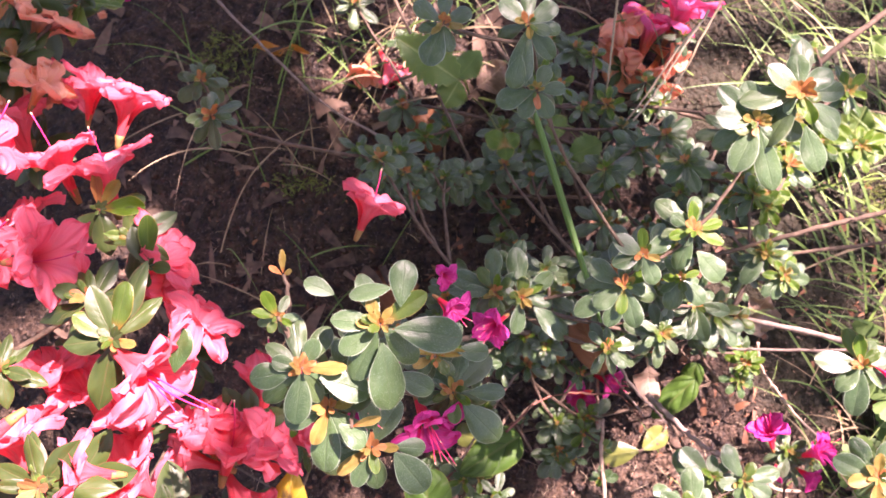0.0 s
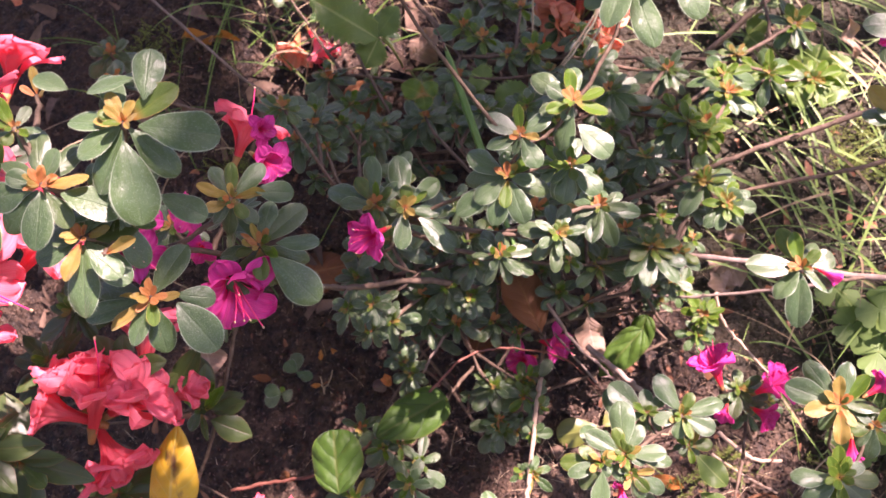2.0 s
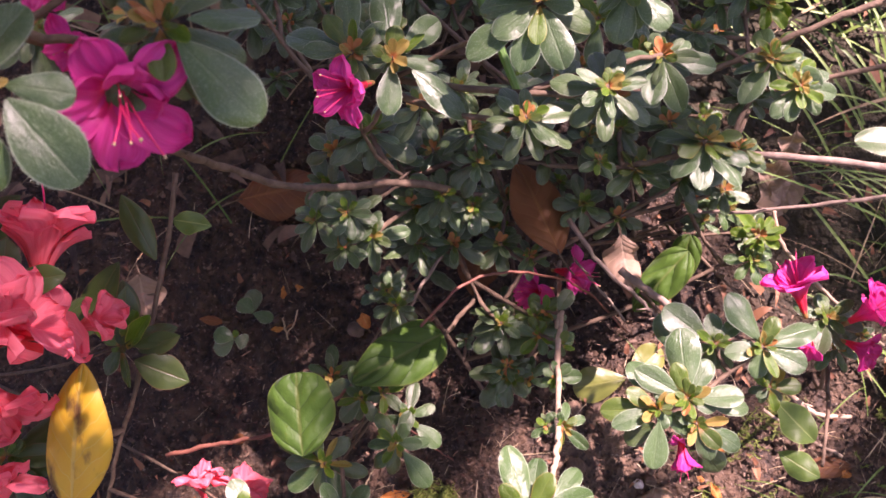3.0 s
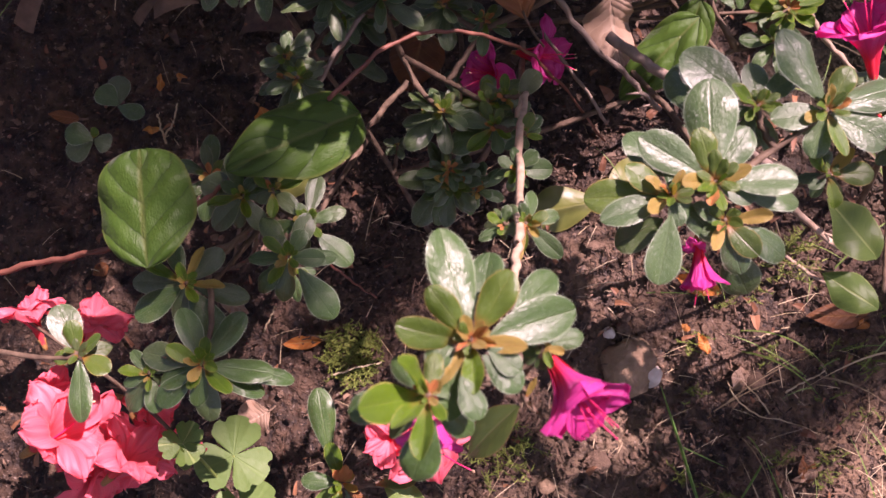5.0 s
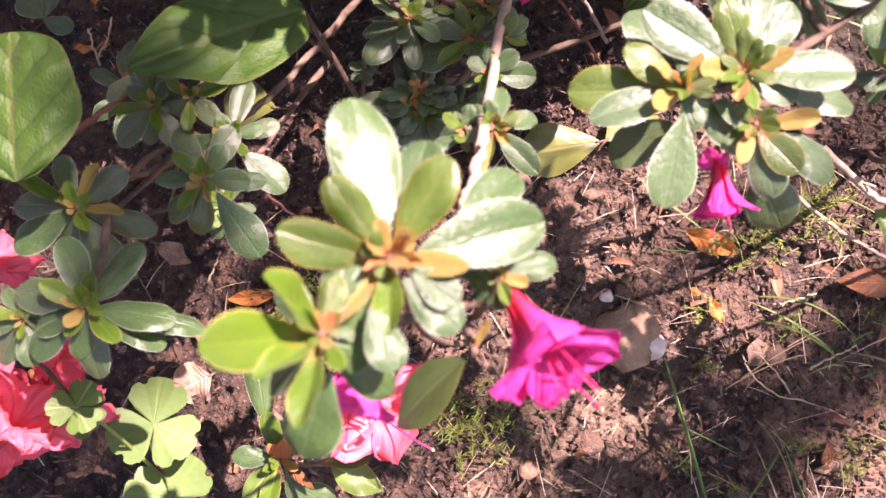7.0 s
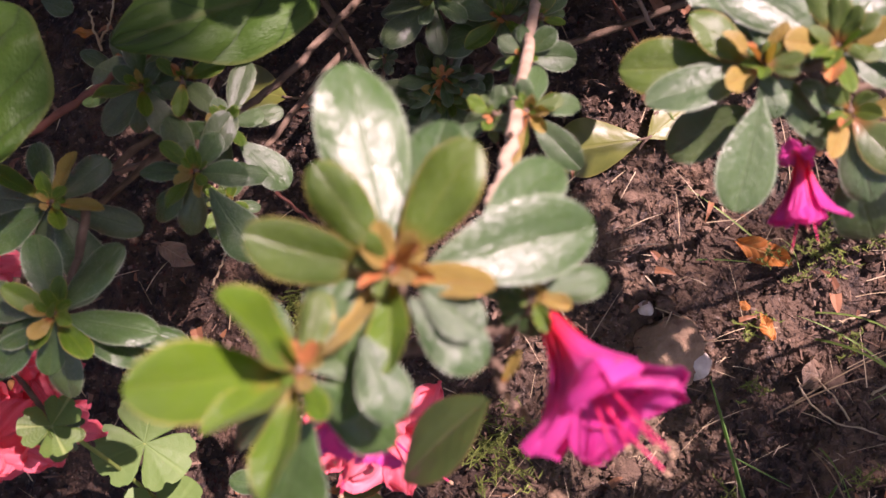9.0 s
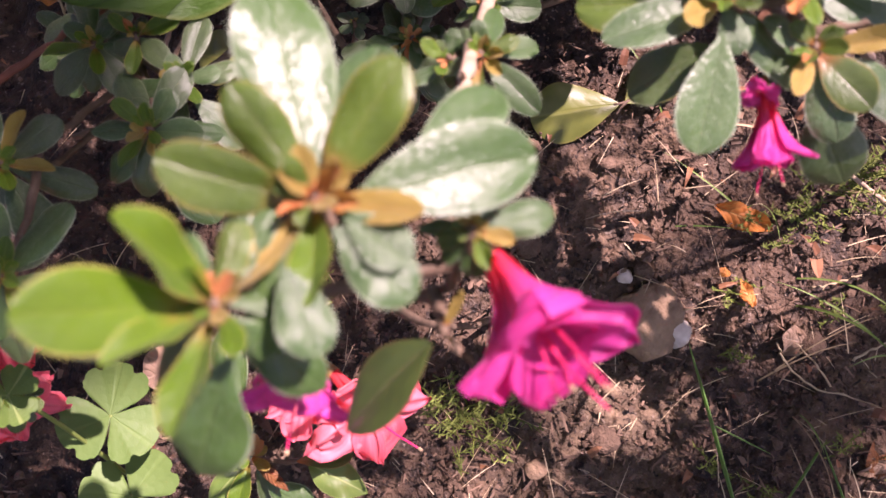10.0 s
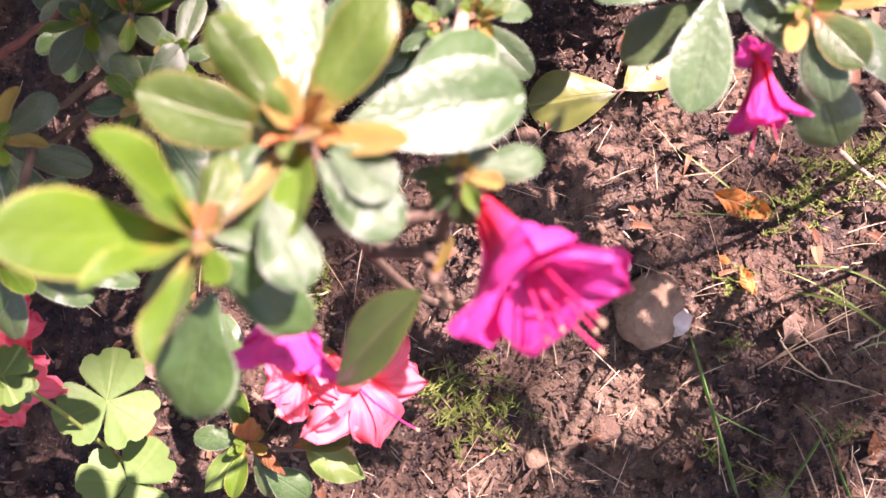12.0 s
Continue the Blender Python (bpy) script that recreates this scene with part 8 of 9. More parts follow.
leaf(s, 0.0754, 0.4035, 0.1298, 0.0027, "g")
leaf(s, 0.0826, 0.4032, 0.1293, 0.0026, "g")
leaf(s, 0.0835, 0.3977, 0.1245, 0.0022, "d")
leaf(s, 0.077, 0.3954, 0.1227, 0.0023, "g")
bud(s, 0.0015, "omo")
s = shoot(lowc, (0.0183, 0.4263, 0.1541), (-0.05, -0.45, 0.89))
leaf(s, 0.0042, 0.4197, 0.1493, 0.0116, "g")
leaf(s, 0.0148, 0.4362, 0.1608, 0.0116, "d")
leaf(s, 0.0208, 0.4285, 0.158, 0.0070, "m")
leaf(s, 0.0235, 0.4184, 0.1512, 0.0070, "g")
leaf(s, 0.0102, 0.428, 0.155, 0.0087, "d")
leaf(s, 0.0337, 0.4345, 0.16, 0.0105, "d")
leaf(s, 0.022, 0.4417, 0.1572, 0.0057, "g")
leaf(s, 0.0291, 0.4235, 0.1489, 0.0053, "d")
leaf(s, 0.0173, 0.4226, 0.1434, 0.0044, "d")
leaf(s, 0.007, 0.4321, 0.1545, 0.0049, "g")
bud(s, 0.0035, "rom")
s = shoot(lowc, (0.0293, 0.4425, 0.1532), (0.01, -0.46, 0.89))
leaf(s, 0.0397, 0.4446, 0.1549, 0.0089, "d")
leaf(s, 0.0234, 0.4476, 0.1566, 0.0101, "d")
leaf(s, 0.0349, 0.4325, 0.1465, 0.0089, "d")
s = shoot(lowc, (0.0507, 0.4404, 0.1583), (-0.07, -0.46, 0.89))
leaf(s, 0.0447, 0.4357, 0.1549, 0.0071, "d")
leaf(s, 0.0682, 0.4326, 0.1532, 0.0106, "d")
leaf(s, 0.0739, 0.4276, 0.1499, 0.0088, "d")


# ---- climber, twigs, fallen leaves and herbs ----
vine = thing("climber_shoot", (0.215, 0.4153, 0.1004), "red-brown climber stem with two broad glossy green leaves", "climbing plant")
twig(((0.1946, 0.3998, 0.1248), (0.165, 0.4005, 0.1688), (0.1383, 0.3759, 0.2165), (0.1051, 0.3651, 0.2366), (0.08, 0.3555, 0.2367), (0.056, 0.3336, 0.2293), (0.0618, 0.3469, 0.2192), (0.0398, 0.3288, 0.2149), (0.0171, 0.3109, 0.2107), (0.0008, 0.2986, 0.2055), (-0.019, 0.2884, 0.1982), (-0.0439, 0.2901, 0.1868), (-0.076, 0.2954, 0.1716), (-0.1097, 0.2967, 0.1598)), 0.0007, 0.0014, BARK_RED, "", "stem", parent=vine, spurs=3)
put_leaf(vine, (-0.0074, 0.2531, 0.2263), (-0.0113, 0.2895, 0.2512), 0.0387, (-0.10, -0.70, 0.60), "B", 0)
put_leaf(vine, (0.0673, 0.3345, 0.2193), (0.0182, 0.2959, 0.2319), 0.0350, (0.10, -0.30, 0.80), "B", 3)
twig(((0.0565, 0.4273, 0.1797), (0.0407, 0.4194, 0.1619), (0.0183, 0.4037, 0.1385), (-0.0031, 0.3707, 0.1155), (-0.0151, 0.348, 0.0875)), 0.0012, 0.0010, BARK, "thin dark twig lying across the soil", "twig", spurs=2)
twig(((-0.2683, 0.7938, 0.364), (-0.1943, 0.7286, 0.3248), (-0.1197, 0.675, 0.2799), (-0.0594, 0.6292, 0.2762), (-0.0427, 0.602, 0.2497)), 0.0016, 0.0013, TWIG_GREY, "long straight grey-brown twig leaning over the grass", "twig", spurs=2)
twig(((-0.0493, 0.7122, 0.3931), (-0.0038, 0.6282, 0.3388), (0.0262, 0.5771, 0.3027), (0.05, 0.5464, 0.2724), (0.0712, 0.5331, 0.2447)), 0.0016, 0.0012, BARK, "brown twig hanging over the far seedlings", "twig", spurs=2)
twig(((0.048, 0.6839, 0.3587), (0.0871, 0.6296, 0.3326), (0.116, 0.5729, 0.305), (0.1339, 0.5405, 0.2735)), 0.0022, 0.0018, BARK, "brown woody stem among dark leaves", "twig", spurs=2)
twig(((0.4507, 0.7289, 0.3665), (0.4046, 0.7047, 0.3412), (0.3458, 0.6713, 0.3084), (0.2773, 0.6212, 0.2815), (0.2411, 0.5928, 0.2583)), 0.0032, 0.0026, BARK, "thick bare brown branch above the grass", "branch", spurs=2)
twig(((0.3973, 0.4763, 0.3558), (0.3524, 0.4725, 0.3424), (0.3062, 0.4683, 0.3288), (0.2556, 0.4672, 0.3047), (0.2022, 0.4673, 0.2819), (0.1619, 0.4688, 0.2594)), 0.0022, 0.0018, BARK, "bare brown branch leaning over the grass", "branch", spurs=2)
twig(((0.4556, 0.4999, 0.2909), (0.3978, 0.4958, 0.2783), (0.327, 0.4929, 0.2679), (0.2944, 0.5005, 0.2503)), 0.0020, 0.0015, BARK, "thin brown branch low over grass", "branch", spurs=2)
twig(((0.4406, 0.3694, 0.2807), (0.3795, 0.3782, 0.2803), (0.3198, 0.3981, 0.2764), (0.2566, 0.4181, 0.2728), (0.2113, 0.4408, 0.2567)), 0.0026, 0.0020, TWIG_GREY, "grey-brown branch lying over litter", "branch", spurs=2)
twig(((0.365, 0.4015, 0.2484), (0.3157, 0.4103, 0.2334), (0.2637, 0.4205, 0.2199), (0.2304, 0.4352, 0.2091)), 0.0014, 0.0011, TWIG_GREY, "thin twig beneath the grey branch", "twig", spurs=2)
twig(((0.292, 0.4362, 0.2048), (0.2965, 0.4185, 0.1881), (0.3093, 0.3971, 0.1808), (0.3293, 0.3723, 0.1698), (0.3611, 0.3683, 0.1362)), 0.0015, 0.0012, BARK_PALE, "pale crooked twig lying on litter", "twig", spurs=2)
twig(((0.1505, 0.4094, 0.2328), (0.1667, 0.3827, 0.2205), (0.1858, 0.3651, 0.2094), (0.2023, 0.3495, 0.2004)), 0.0016, 0.0012, TWIG_GREY, "grey-brown twig in front of a pale stem", "twig", spurs=2)
twig(((0.1544, 0.4123, 0.1942), (0.1749, 0.3929, 0.1746), (0.1888, 0.3869, 0.1543)), 0.0010, 0.0008, TWIG_GREY, "thin grey twig beside the stem", "twig", spurs=2)
twig(((0.2209, 0.4354, 0.1963), (0.247, 0.4158, 0.1761), (0.2753, 0.4021, 0.1473)), 0.0012, 0.0010, BARK, "straight brown twig across sunlit soil", "twig", spurs=2)
twig(((0.2859, 0.3528, 0.0873), (0.3103, 0.3409, 0.0742), (0.3373, 0.323, 0.0691)), 0.0012, 0.0010, BARK_PALE, "pale straw twig on open soil", "twig", spurs=2)
twig(((0.0676, 0.3928, 0.2244), (0.0481, 0.3716, 0.2064), (0.0288, 0.3465, 0.1849), (0.0168, 0.3364, 0.1629)), 0.0012, 0.0010, TWIG_GREY, "thin grey twig leaning between leaf whorls", "twig", spurs=2)
twig(((0.0869, 0.3855, 0.188), (0.0702, 0.3722, 0.176), (0.0514, 0.3477, 0.17), (0.0348, 0.3314, 0.166), (0.0208, 0.3181, 0.164), (0.0084, 0.3105, 0.163), (-0.0063, 0.3052, 0.162)), 0.0016, 0.0012, BARK, "dark grey-brown branch under the small whorls", "branch", spurs=3)
twig(((0.1779, 0.3694, 0.227), (0.1935, 0.3505, 0.2265), (0.2097, 0.3342, 0.2217), (0.2327, 0.3294, 0.2006), (0.2676, 0.3417, 0.1612)), 0.0024, 0.0020, TWIG_GREY, "smooth brown branch passing behind the silvery whorls", "branch", spurs=2)
twig(((0.2881, 0.3538, 0.1213), (0.3034, 0.3405, 0.1124), (0.3198, 0.3359, 0.1035), (0.3397, 0.3371, 0.0987)), 0.0018, 0.0014, BARK_PALE, "knobbly pale twig lying on soil", "twig", spurs=2)
twig(((0.0356, 0.3397, 0.107), (0.0518, 0.3315, 0.0956), (0.0656, 0.3256, 0.0857)), 0.0008, 0.0005, BARK_RED, "short bent red-brown twig on soil", "twig", spurs=2)
twig(((0.2617, 0.2906, 0.0418), (0.2625, 0.2816, 0.0429), (0.2767, 0.2724, 0.0337), (0.2922, 0.27, 0.031), (0.3149, 0.2608, 0.0282)), 0.0005, 0.0004, STRAW, "curled dry straw on the soil", "straw", spurs=2)
twig(((0.2934, 0.2841, 0.0382), (0.3052, 0.2888, 0.0428), (0.3171, 0.2941, 0.0438)), 0.0006, 0.0004, STRAW, "pale dry straw on the soil", "straw", spurs=2)
twig(((0.283, 0.2737, 0.0341), (0.2767, 0.2808, 0.0404), (0.2694, 0.2904, 0.0417)), 0.0005, 0.0004, STRAW, "pale dry straw on the soil", "straw", spurs=2)
twig(((0.2769, 0.3115, 0.0533), (0.2853, 0.3121, 0.0567), (0.2988, 0.3164, 0.056)), 0.0006, 0.0004, STRAW, "pale dry straw on the soil", "straw", spurs=2)
twig(((-0.056, 0.4202, 0.1111), (-0.0562, 0.4208, 0.1214), (-0.057, 0.4251, 0.1298)), 0.0007, 0.0005, STRAW, "dry stub standing from the dark soil", "straw", spurs=2)
twig(((-0.0567, 0.4235, 0.113), (-0.0496, 0.4248, 0.1236), (-0.0455, 0.4303, 0.1327)), 0.0006, 0.0005, STRAW, "dry stub standing from the dark soil", "straw", spurs=2)
twig(((-0.0004, 0.3237, 0.058), (0.0056, 0.3279, 0.0683), (0.0084, 0.3312, 0.0741)), 0.0006, 0.0005, STRAW, "dry stalk on the soil", "straw", spurs=2)
twig(((0.038, 0.2978, 0.0498), (0.052, 0.2989, 0.0554), (0.0667, 0.3029, 0.0546)), 0.0006, 0.0005, STRAW, "dry stalk on the soil", "straw", spurs=2)
for a, b in (((0.2264, 0.66, 0.3641), (0.1756, 0.60, 0.3222)), ((0.2164, 0.66, 0.348), (0.1621, 0.60, 0.3088)), ((0.2436, 0.66, 0.3887), (0.2017, 0.60, 0.3481)), ((0.1584, 0.66, 0.4062), (0.1482, 0.60, 0.295))):
    a, b = Vector(a), Vector(b)
    twig((a * 1.5 - b * 0.5, a, (a + b) / 2 + Vector((0.002, 0, -0.002)), b, b * 1.4 - a * 0.4), 0.0011, 0.0008, STRAW, "thin dry stalk leaning over withered flowers", "stalk", spurs=1)
lone_leaf((0.143, 0.3933, 0.2185), (0.1200, 0.4515, 0.254), 0.0370, "b", "dead_leaf", "curled red-brown dead leaf caught upright against the stem")
lone_leaf((0.1925, 0.3780, 0.0985), (0.1545, 0.3715, 0.0985), 0.0262, "n", "fallen_leaf", "olive-green fallen leaf lying flat on the soil")
lone_leaf((0.1960, 0.3790, 0.0985), (0.2210, 0.3965, 0.1080), 0.0225, "n", "fallen_leaf", "olive yellowing leaf lying flat on the soil")
lone_leaf((-0.1177, 0.2191, 0.2385), (-0.1066, 0.2625, 0.3001), 0.0336, "Y", "yellow_leaf", "bright yellow old leaf with brown spots, hanging under pink flowers")
lone_leaf((0.2358, 0.3443, 0.0693), (0.2625, 0.3328, 0.0671), 0.0115, "q", "fallen_leaf", "curled orange dead leaf on sunlit soil")
lone_leaf((-0.0949, 0.5175, 0.1666), (-0.0246, 0.5185, 0.1812), 0.0440, "b", "fallen_leaf", "big brown dead leaf on dark soil")
lone_leaf((0.0109, 0.6691, 0.264), (-0.038, 0.6537, 0.2655), 0.0467, "b", "fallen_leaf", "big brown dead leaf on the bank")
lone_leaf((0.0041, 0.6646, 0.2616), (-0.0366, 0.6518, 0.2545), 0.0440, "b", "fallen_leaf", "brown dead leaf under the seedlings")
lone_leaf((0.036, 0.7015, 0.2818), (0.0683, 0.716, 0.2998), 0.0383, "p", "fallen_leaf", "brown dead leaf under the seedlings")
lone_leaf((0.3058, 0.4865, 0.1736), (0.3176, 0.4948, 0.1982), 0.0240, "p", "fallen_leaf", "pinkish dry leaf in the litter")
lone_leaf((0.3204, 0.4764, 0.158), (0.3015, 0.4859, 0.1833), 0.0242, "p", "fallen_leaf", "pinkish dry leaf in the litter")
lone_leaf((0.3306, 0.499, 0.1704), (0.3115, 0.4726, 0.166), 0.0246, "p", "fallen_leaf", "pinkish dry leaf in the litter")
lone_leaf((0.3285, 0.512, 0.2076), (0.3253, 0.5072, 0.185), 0.0192, "p", "fallen_leaf", "pale dry leaf stuck under a branch")
lone_leaf((0.2661, 0.4993, 0.1806), (0.2482, 0.4793, 0.1696), 0.0238, "q", "fallen_leaf", "tan dry leaf under the azalea")
lone_leaf((0.1811, 0.3958, 0.2313), (0.185, 0.3784, 0.2004), 0.0238, "p", "fallen_leaf", "pale dead leaf standing behind stems")
lone_leaf((-0.2035, 0.7434, 0.2999), (-0.1433, 0.7397, 0.3029), 0.0095, "q", "fallen_leaf", "narrow tan leaf caught in the grass")
lone_leaf((0.4358, 0.6409, 0.3285), (0.4392, 0.6214, 0.2978), 0.0100, "p", "fallen_leaf", "narrow dry leaf caught in the grass")
lone_leaf((0.0329, 0.3176, 0.0547), (0.0105, 0.3154, 0.0555), 0.0080, "q", "fallen_leaf", "small orange dead leaf on dark soil")
lone_leaf((-0.0502, 0.4566, 0.1311), (-0.0444, 0.4487, 0.1308), 0.0048, "q", "fallen_leaf", "tiny orange dead leaf on dark soil")
lone_leaf((-0.0594, 0.4469, 0.1258), (-0.059, 0.454, 0.1337), 0.0041, "q", "fallen_leaf", "tiny orange dead leaf on dark soil")
lone_leaf((-0.1058, 0.4337, 0.1185), (-0.1245, 0.4368, 0.1203), 0.0076, "b", "fallen_leaf", "small brown dead leaf on dark soil")
lone_leaf((-0.0592, 0.4272, 0.115), (-0.0682, 0.4236, 0.119), 0.0047, "q", "fallen_leaf", "tiny orange dead leaf on dark soil")
lone_leaf((-0.0889, 0.3591, 0.0775), (-0.098, 0.3539, 0.0746), 0.0086, "b", "fallen_leaf", "small red-brown dead leaf on dark soil")
lone_leaf((0.3464, 0.3216, 0.0569), (0.3069, 0.3197, 0.0618), 0.0152, "b", "fallen_leaf", "brown folded dead leaf on sunlit soil")
lone_leaf((0.3459, 0.3162, 0.0539), (0.336, 0.3182, 0.057), 0.0062, "q", "fallen_leaf", "small orange dead leaf on sunlit soil")
lone_leaf((0.2764, 0.2914, 0.0393), (0.2607, 0.2936, 0.0425), 0.0150, "p", "fallen_leaf", "flat brown dead leaf on sunlit soil")
lone_leaf((0.3067, 0.2459, 0.0228), (0.2935, 0.2428, 0.0238), 0.0166, "b", "fallen_leaf", "flat brown dead leaf on sunlit soil")
lone_leaf((0.3052, 0.2435, 0.0251), (0.2916, 0.2382, 0.0215), 0.0059, "p", "fallen_leaf", "pale bark flake on sunlit soil")
lone_leaf((0.2525, 0.3049, 0.0477), (0.2465, 0.3148, 0.0551), 0.0064, "q", "fallen_leaf", "small rust-red leaf on sunlit soil")
lone_leaf((0.2425, 0.3171, 0.0544), (0.2375, 0.319, 0.0575), 0.0045, "q", "fallen_leaf", "tiny orange leaf on sunlit soil")
lone_leaf((-0.0243, 0.3393, 0.0686), (-0.0091, 0.331, 0.064), 0.0114, "p", "fallen_leaf", "pale dry scrap on dark soil")
lone_leaf((0.0028, 0.2832, 0.0378), (-0.0149, 0.2754, 0.0346), 0.0218, "p", "fallen_leaf", "faded dry leaf beside the herb")
lone_leaf((0.0394, 0.3725, 0.1296), (0.009, 0.3848, 0.1254), 0.0232, "n", "fallen_leaf", "olive leaf in the shade beneath the broad leaf")
lone_leaf((0.0085, 0.4097, 0.1313), (0.0052, 0.4142, 0.1438), 0.0099, "q", "fallen_leaf", "small orange leaf in the shade")
lone_leaf((-0.1565, 0.4422, 0.1692), (-0.1535, 0.4196, 0.1468), 0.0330, "p", "fallen_leaf", "grey-brown dead leaf behind a stem")
lone_leaf((0.096, 0.4729, 0.1461), (0.0853, 0.4345, 0.135), 0.0327, "b", "fallen_leaf", "dark dead leaf beneath the whorls")

bigl = thing("broad_leaf_plant", (0.2502, 0.4796, 0.1358), "light green broad leaf pair among twigs", "plant")
put_leaf(bigl, (0.2232, 0.3883, 0.2207), (0.1859, 0.3616, 0.1981), 0.0256, (-0.17, -0.51, 0.94), "B", 1)
put_leaf(bigl, (0.23, 0.4097, 0.213), (0.2184, 0.3836, 0.1888), 0.0201, (-0.17, -0.52, 0.93), "B", 2)

nettle = thing("bramble_seedling", (0.0279, 0.7083, 0.2616), "light green toothed leaves of a small herb on the bank", "herb")
toothed(nettle, (0.0152, 0.636, 0.3486), (-0.0396, 0.6493, 0.3886), 0.0420, (0.07, -0.65, 0.81), "l", 0)
toothed(nettle, (0.0163, 0.6352, 0.3477), (0.0015, 0.619, 0.3299), 0.0306, (0.07, -0.65, 0.81), "l", 1)
toothed(nettle, (0.0164, 0.6377, 0.35), (0.0359, 0.6513, 0.3705), 0.0261, (0.07, -0.65, 0.81), "c", 2)
toothed(nettle, (0.0575, 0.5599, 0.3388), (0.0396, 0.5663, 0.3462), 0.0193, (0.04, -0.62, 0.86), "y", 1)
toothed(nettle, (0.0575, 0.5599, 0.3388), (0.0706, 0.5668, 0.3441), 0.0161, (0.04, -0.62, 0.86), "y", 1)
toothed(nettle, (0.0575, 0.5599, 0.3388), (0.0591, 0.5497, 0.3292), 0.0161, (0.04, -0.62, 0.86), "y", 0)
toothed(nettle, (0.1083, 0.5871, 0.3187), (0.0799, 0.5723, 0.3074), 0.0278, (-0.01, -0.62, 0.85), "l", 0)
toothed(nettle, (0.1141, 0.5913, 0.3221), (0.0978, 0.5992, 0.3308), 0.0278, (-0.01, -0.62, 0.85), "l", 0)
toothed(nettle, (0.146, 0.572, 0.3289), (0.1157, 0.5615, 0.3217), 0.0272, (-0.04, -0.62, 0.85), "c", 0)

nettle_r = thing("bramble_seedling", (0.4332, 0.6503, 0.2297), "sunlit pale green toothed leaves at the grass edge", "herb")
toothed(nettle_r, (0.4151, 0.6436, 0.2633), (0.4534, 0.6493, 0.279), 0.0393, (-0.25, -0.59, 0.83), "l", 0)
toothed(nettle_r, (0.4178, 0.6392, 0.2591), (0.4494, 0.6276, 0.2593), 0.0357, (-0.26, -0.58, 0.84), "l", 1)
toothed(nettle_r, (0.4151, 0.6436, 0.2633), (0.4245, 0.6596, 0.291), 0.0333, (-0.25, -0.59, 0.83), "l", 1)
toothed(nettle_r, (0.4119, 0.6391, 0.2595), (0.3964, 0.6258, 0.2484), 0.0274, (-0.25, -0.58, 0.84), "l", 0)
toothed(nettle_r, (0.4091, 0.6435, 0.2637), (0.404, 0.6609, 0.2803), 0.0238, (-0.25, -0.59, 0.83), "l", 1)
toothed(nettle_r, (0.3631, 0.6838, 0.2912), (0.3816, 0.689, 0.3081), 0.0217, (-0.21, -0.62, 0.81), "l", 0)
toothed(nettle_r, (0.3631, 0.6838, 0.2912), (0.3717, 0.6669, 0.2886), 0.0217, (-0.21, -0.62, 0.81), "l", 1)
toothed(nettle_r, (0.4443, 0.7423, 0.3112), (0.4664, 0.712, 0.3086), 0.0209, (-0.26, -0.63, 0.77), "l", 1)

clover = thing("herb_seedling", (-0.0087, 0.2314, 0.0114), "soft pale green three-lobed leaves of a young herb on soil", "herb")
lobed(clover, -0.0007, 0.2343, 0.0943, 0.0365, (0.17, -0.36, 0.95), (0.12, 0.80, 0.50), "c", 0, 3, .92)
lobed(clover, -0.0088, 0.2177, 0.1494, 0.0189, (0.19, -0.27, 1.02), (0.48, -0.67, -0.46), "l", 1, 3, .42)
lobed(clover, 0.0010, 0.2150, 0.0638, 0.0363, (0.16, -0.32, 0.98), (0.55, 0.62, 0.40), "c", 1, 3, .92)

seed_a = thing("herb_seedling", (-0.0876, 0.4442, 0.1163), "tiny seedling with round grey-green leaves on dark soil", "herb", "tiny seedlings")
put_leaf(seed_a, (-0.0792, 0.4298, 0.1329), (-0.0874, 0.434, 0.1429), 0.0133, (0.28, -0.55, 0.86), "g", 1)
put_leaf(seed_a, (-0.0793, 0.4313, 0.1315), (-0.0789, 0.4463, 0.1418), 0.0128, (0.28, -0.55, 0.86), "d", 2)
put_leaf(seed_a, (-0.08, 0.4308, 0.1311), (-0.0641, 0.4235, 0.1312), 0.0103, (0.28, -0.55, 0.86), "g", 3)

seed_b = thing("herb_seedling", (-0.1017, 0.4261, 0.1063), "tiny seedling with round grey-green leaves on dark soil", "herb", "tiny seedlings")
put_leaf(seed_b, (-0.0936, 0.4143, 0.1219), (-0.108, 0.4168, 0.1282), 0.0133, (0.30, -0.52, 0.88), "g", 1)
put_leaf(seed_b, (-0.0938, 0.4157, 0.1204), (-0.0845, 0.412, 0.1205), 0.0122, (0.30, -0.52, 0.88), "d", 2)
put_leaf(seed_b, (-0.0944, 0.4152, 0.1201), (-0.1092, 0.4078, 0.1148), 0.0122, (0.30, -0.52, 0.88), "d", 3)
put_leaf(seed_b, (-0.0944, 0.4162, 0.1208), (-0.0914, 0.4182, 0.1271), 0.0049, (0.30, -0.52, 0.88), "y", 3)

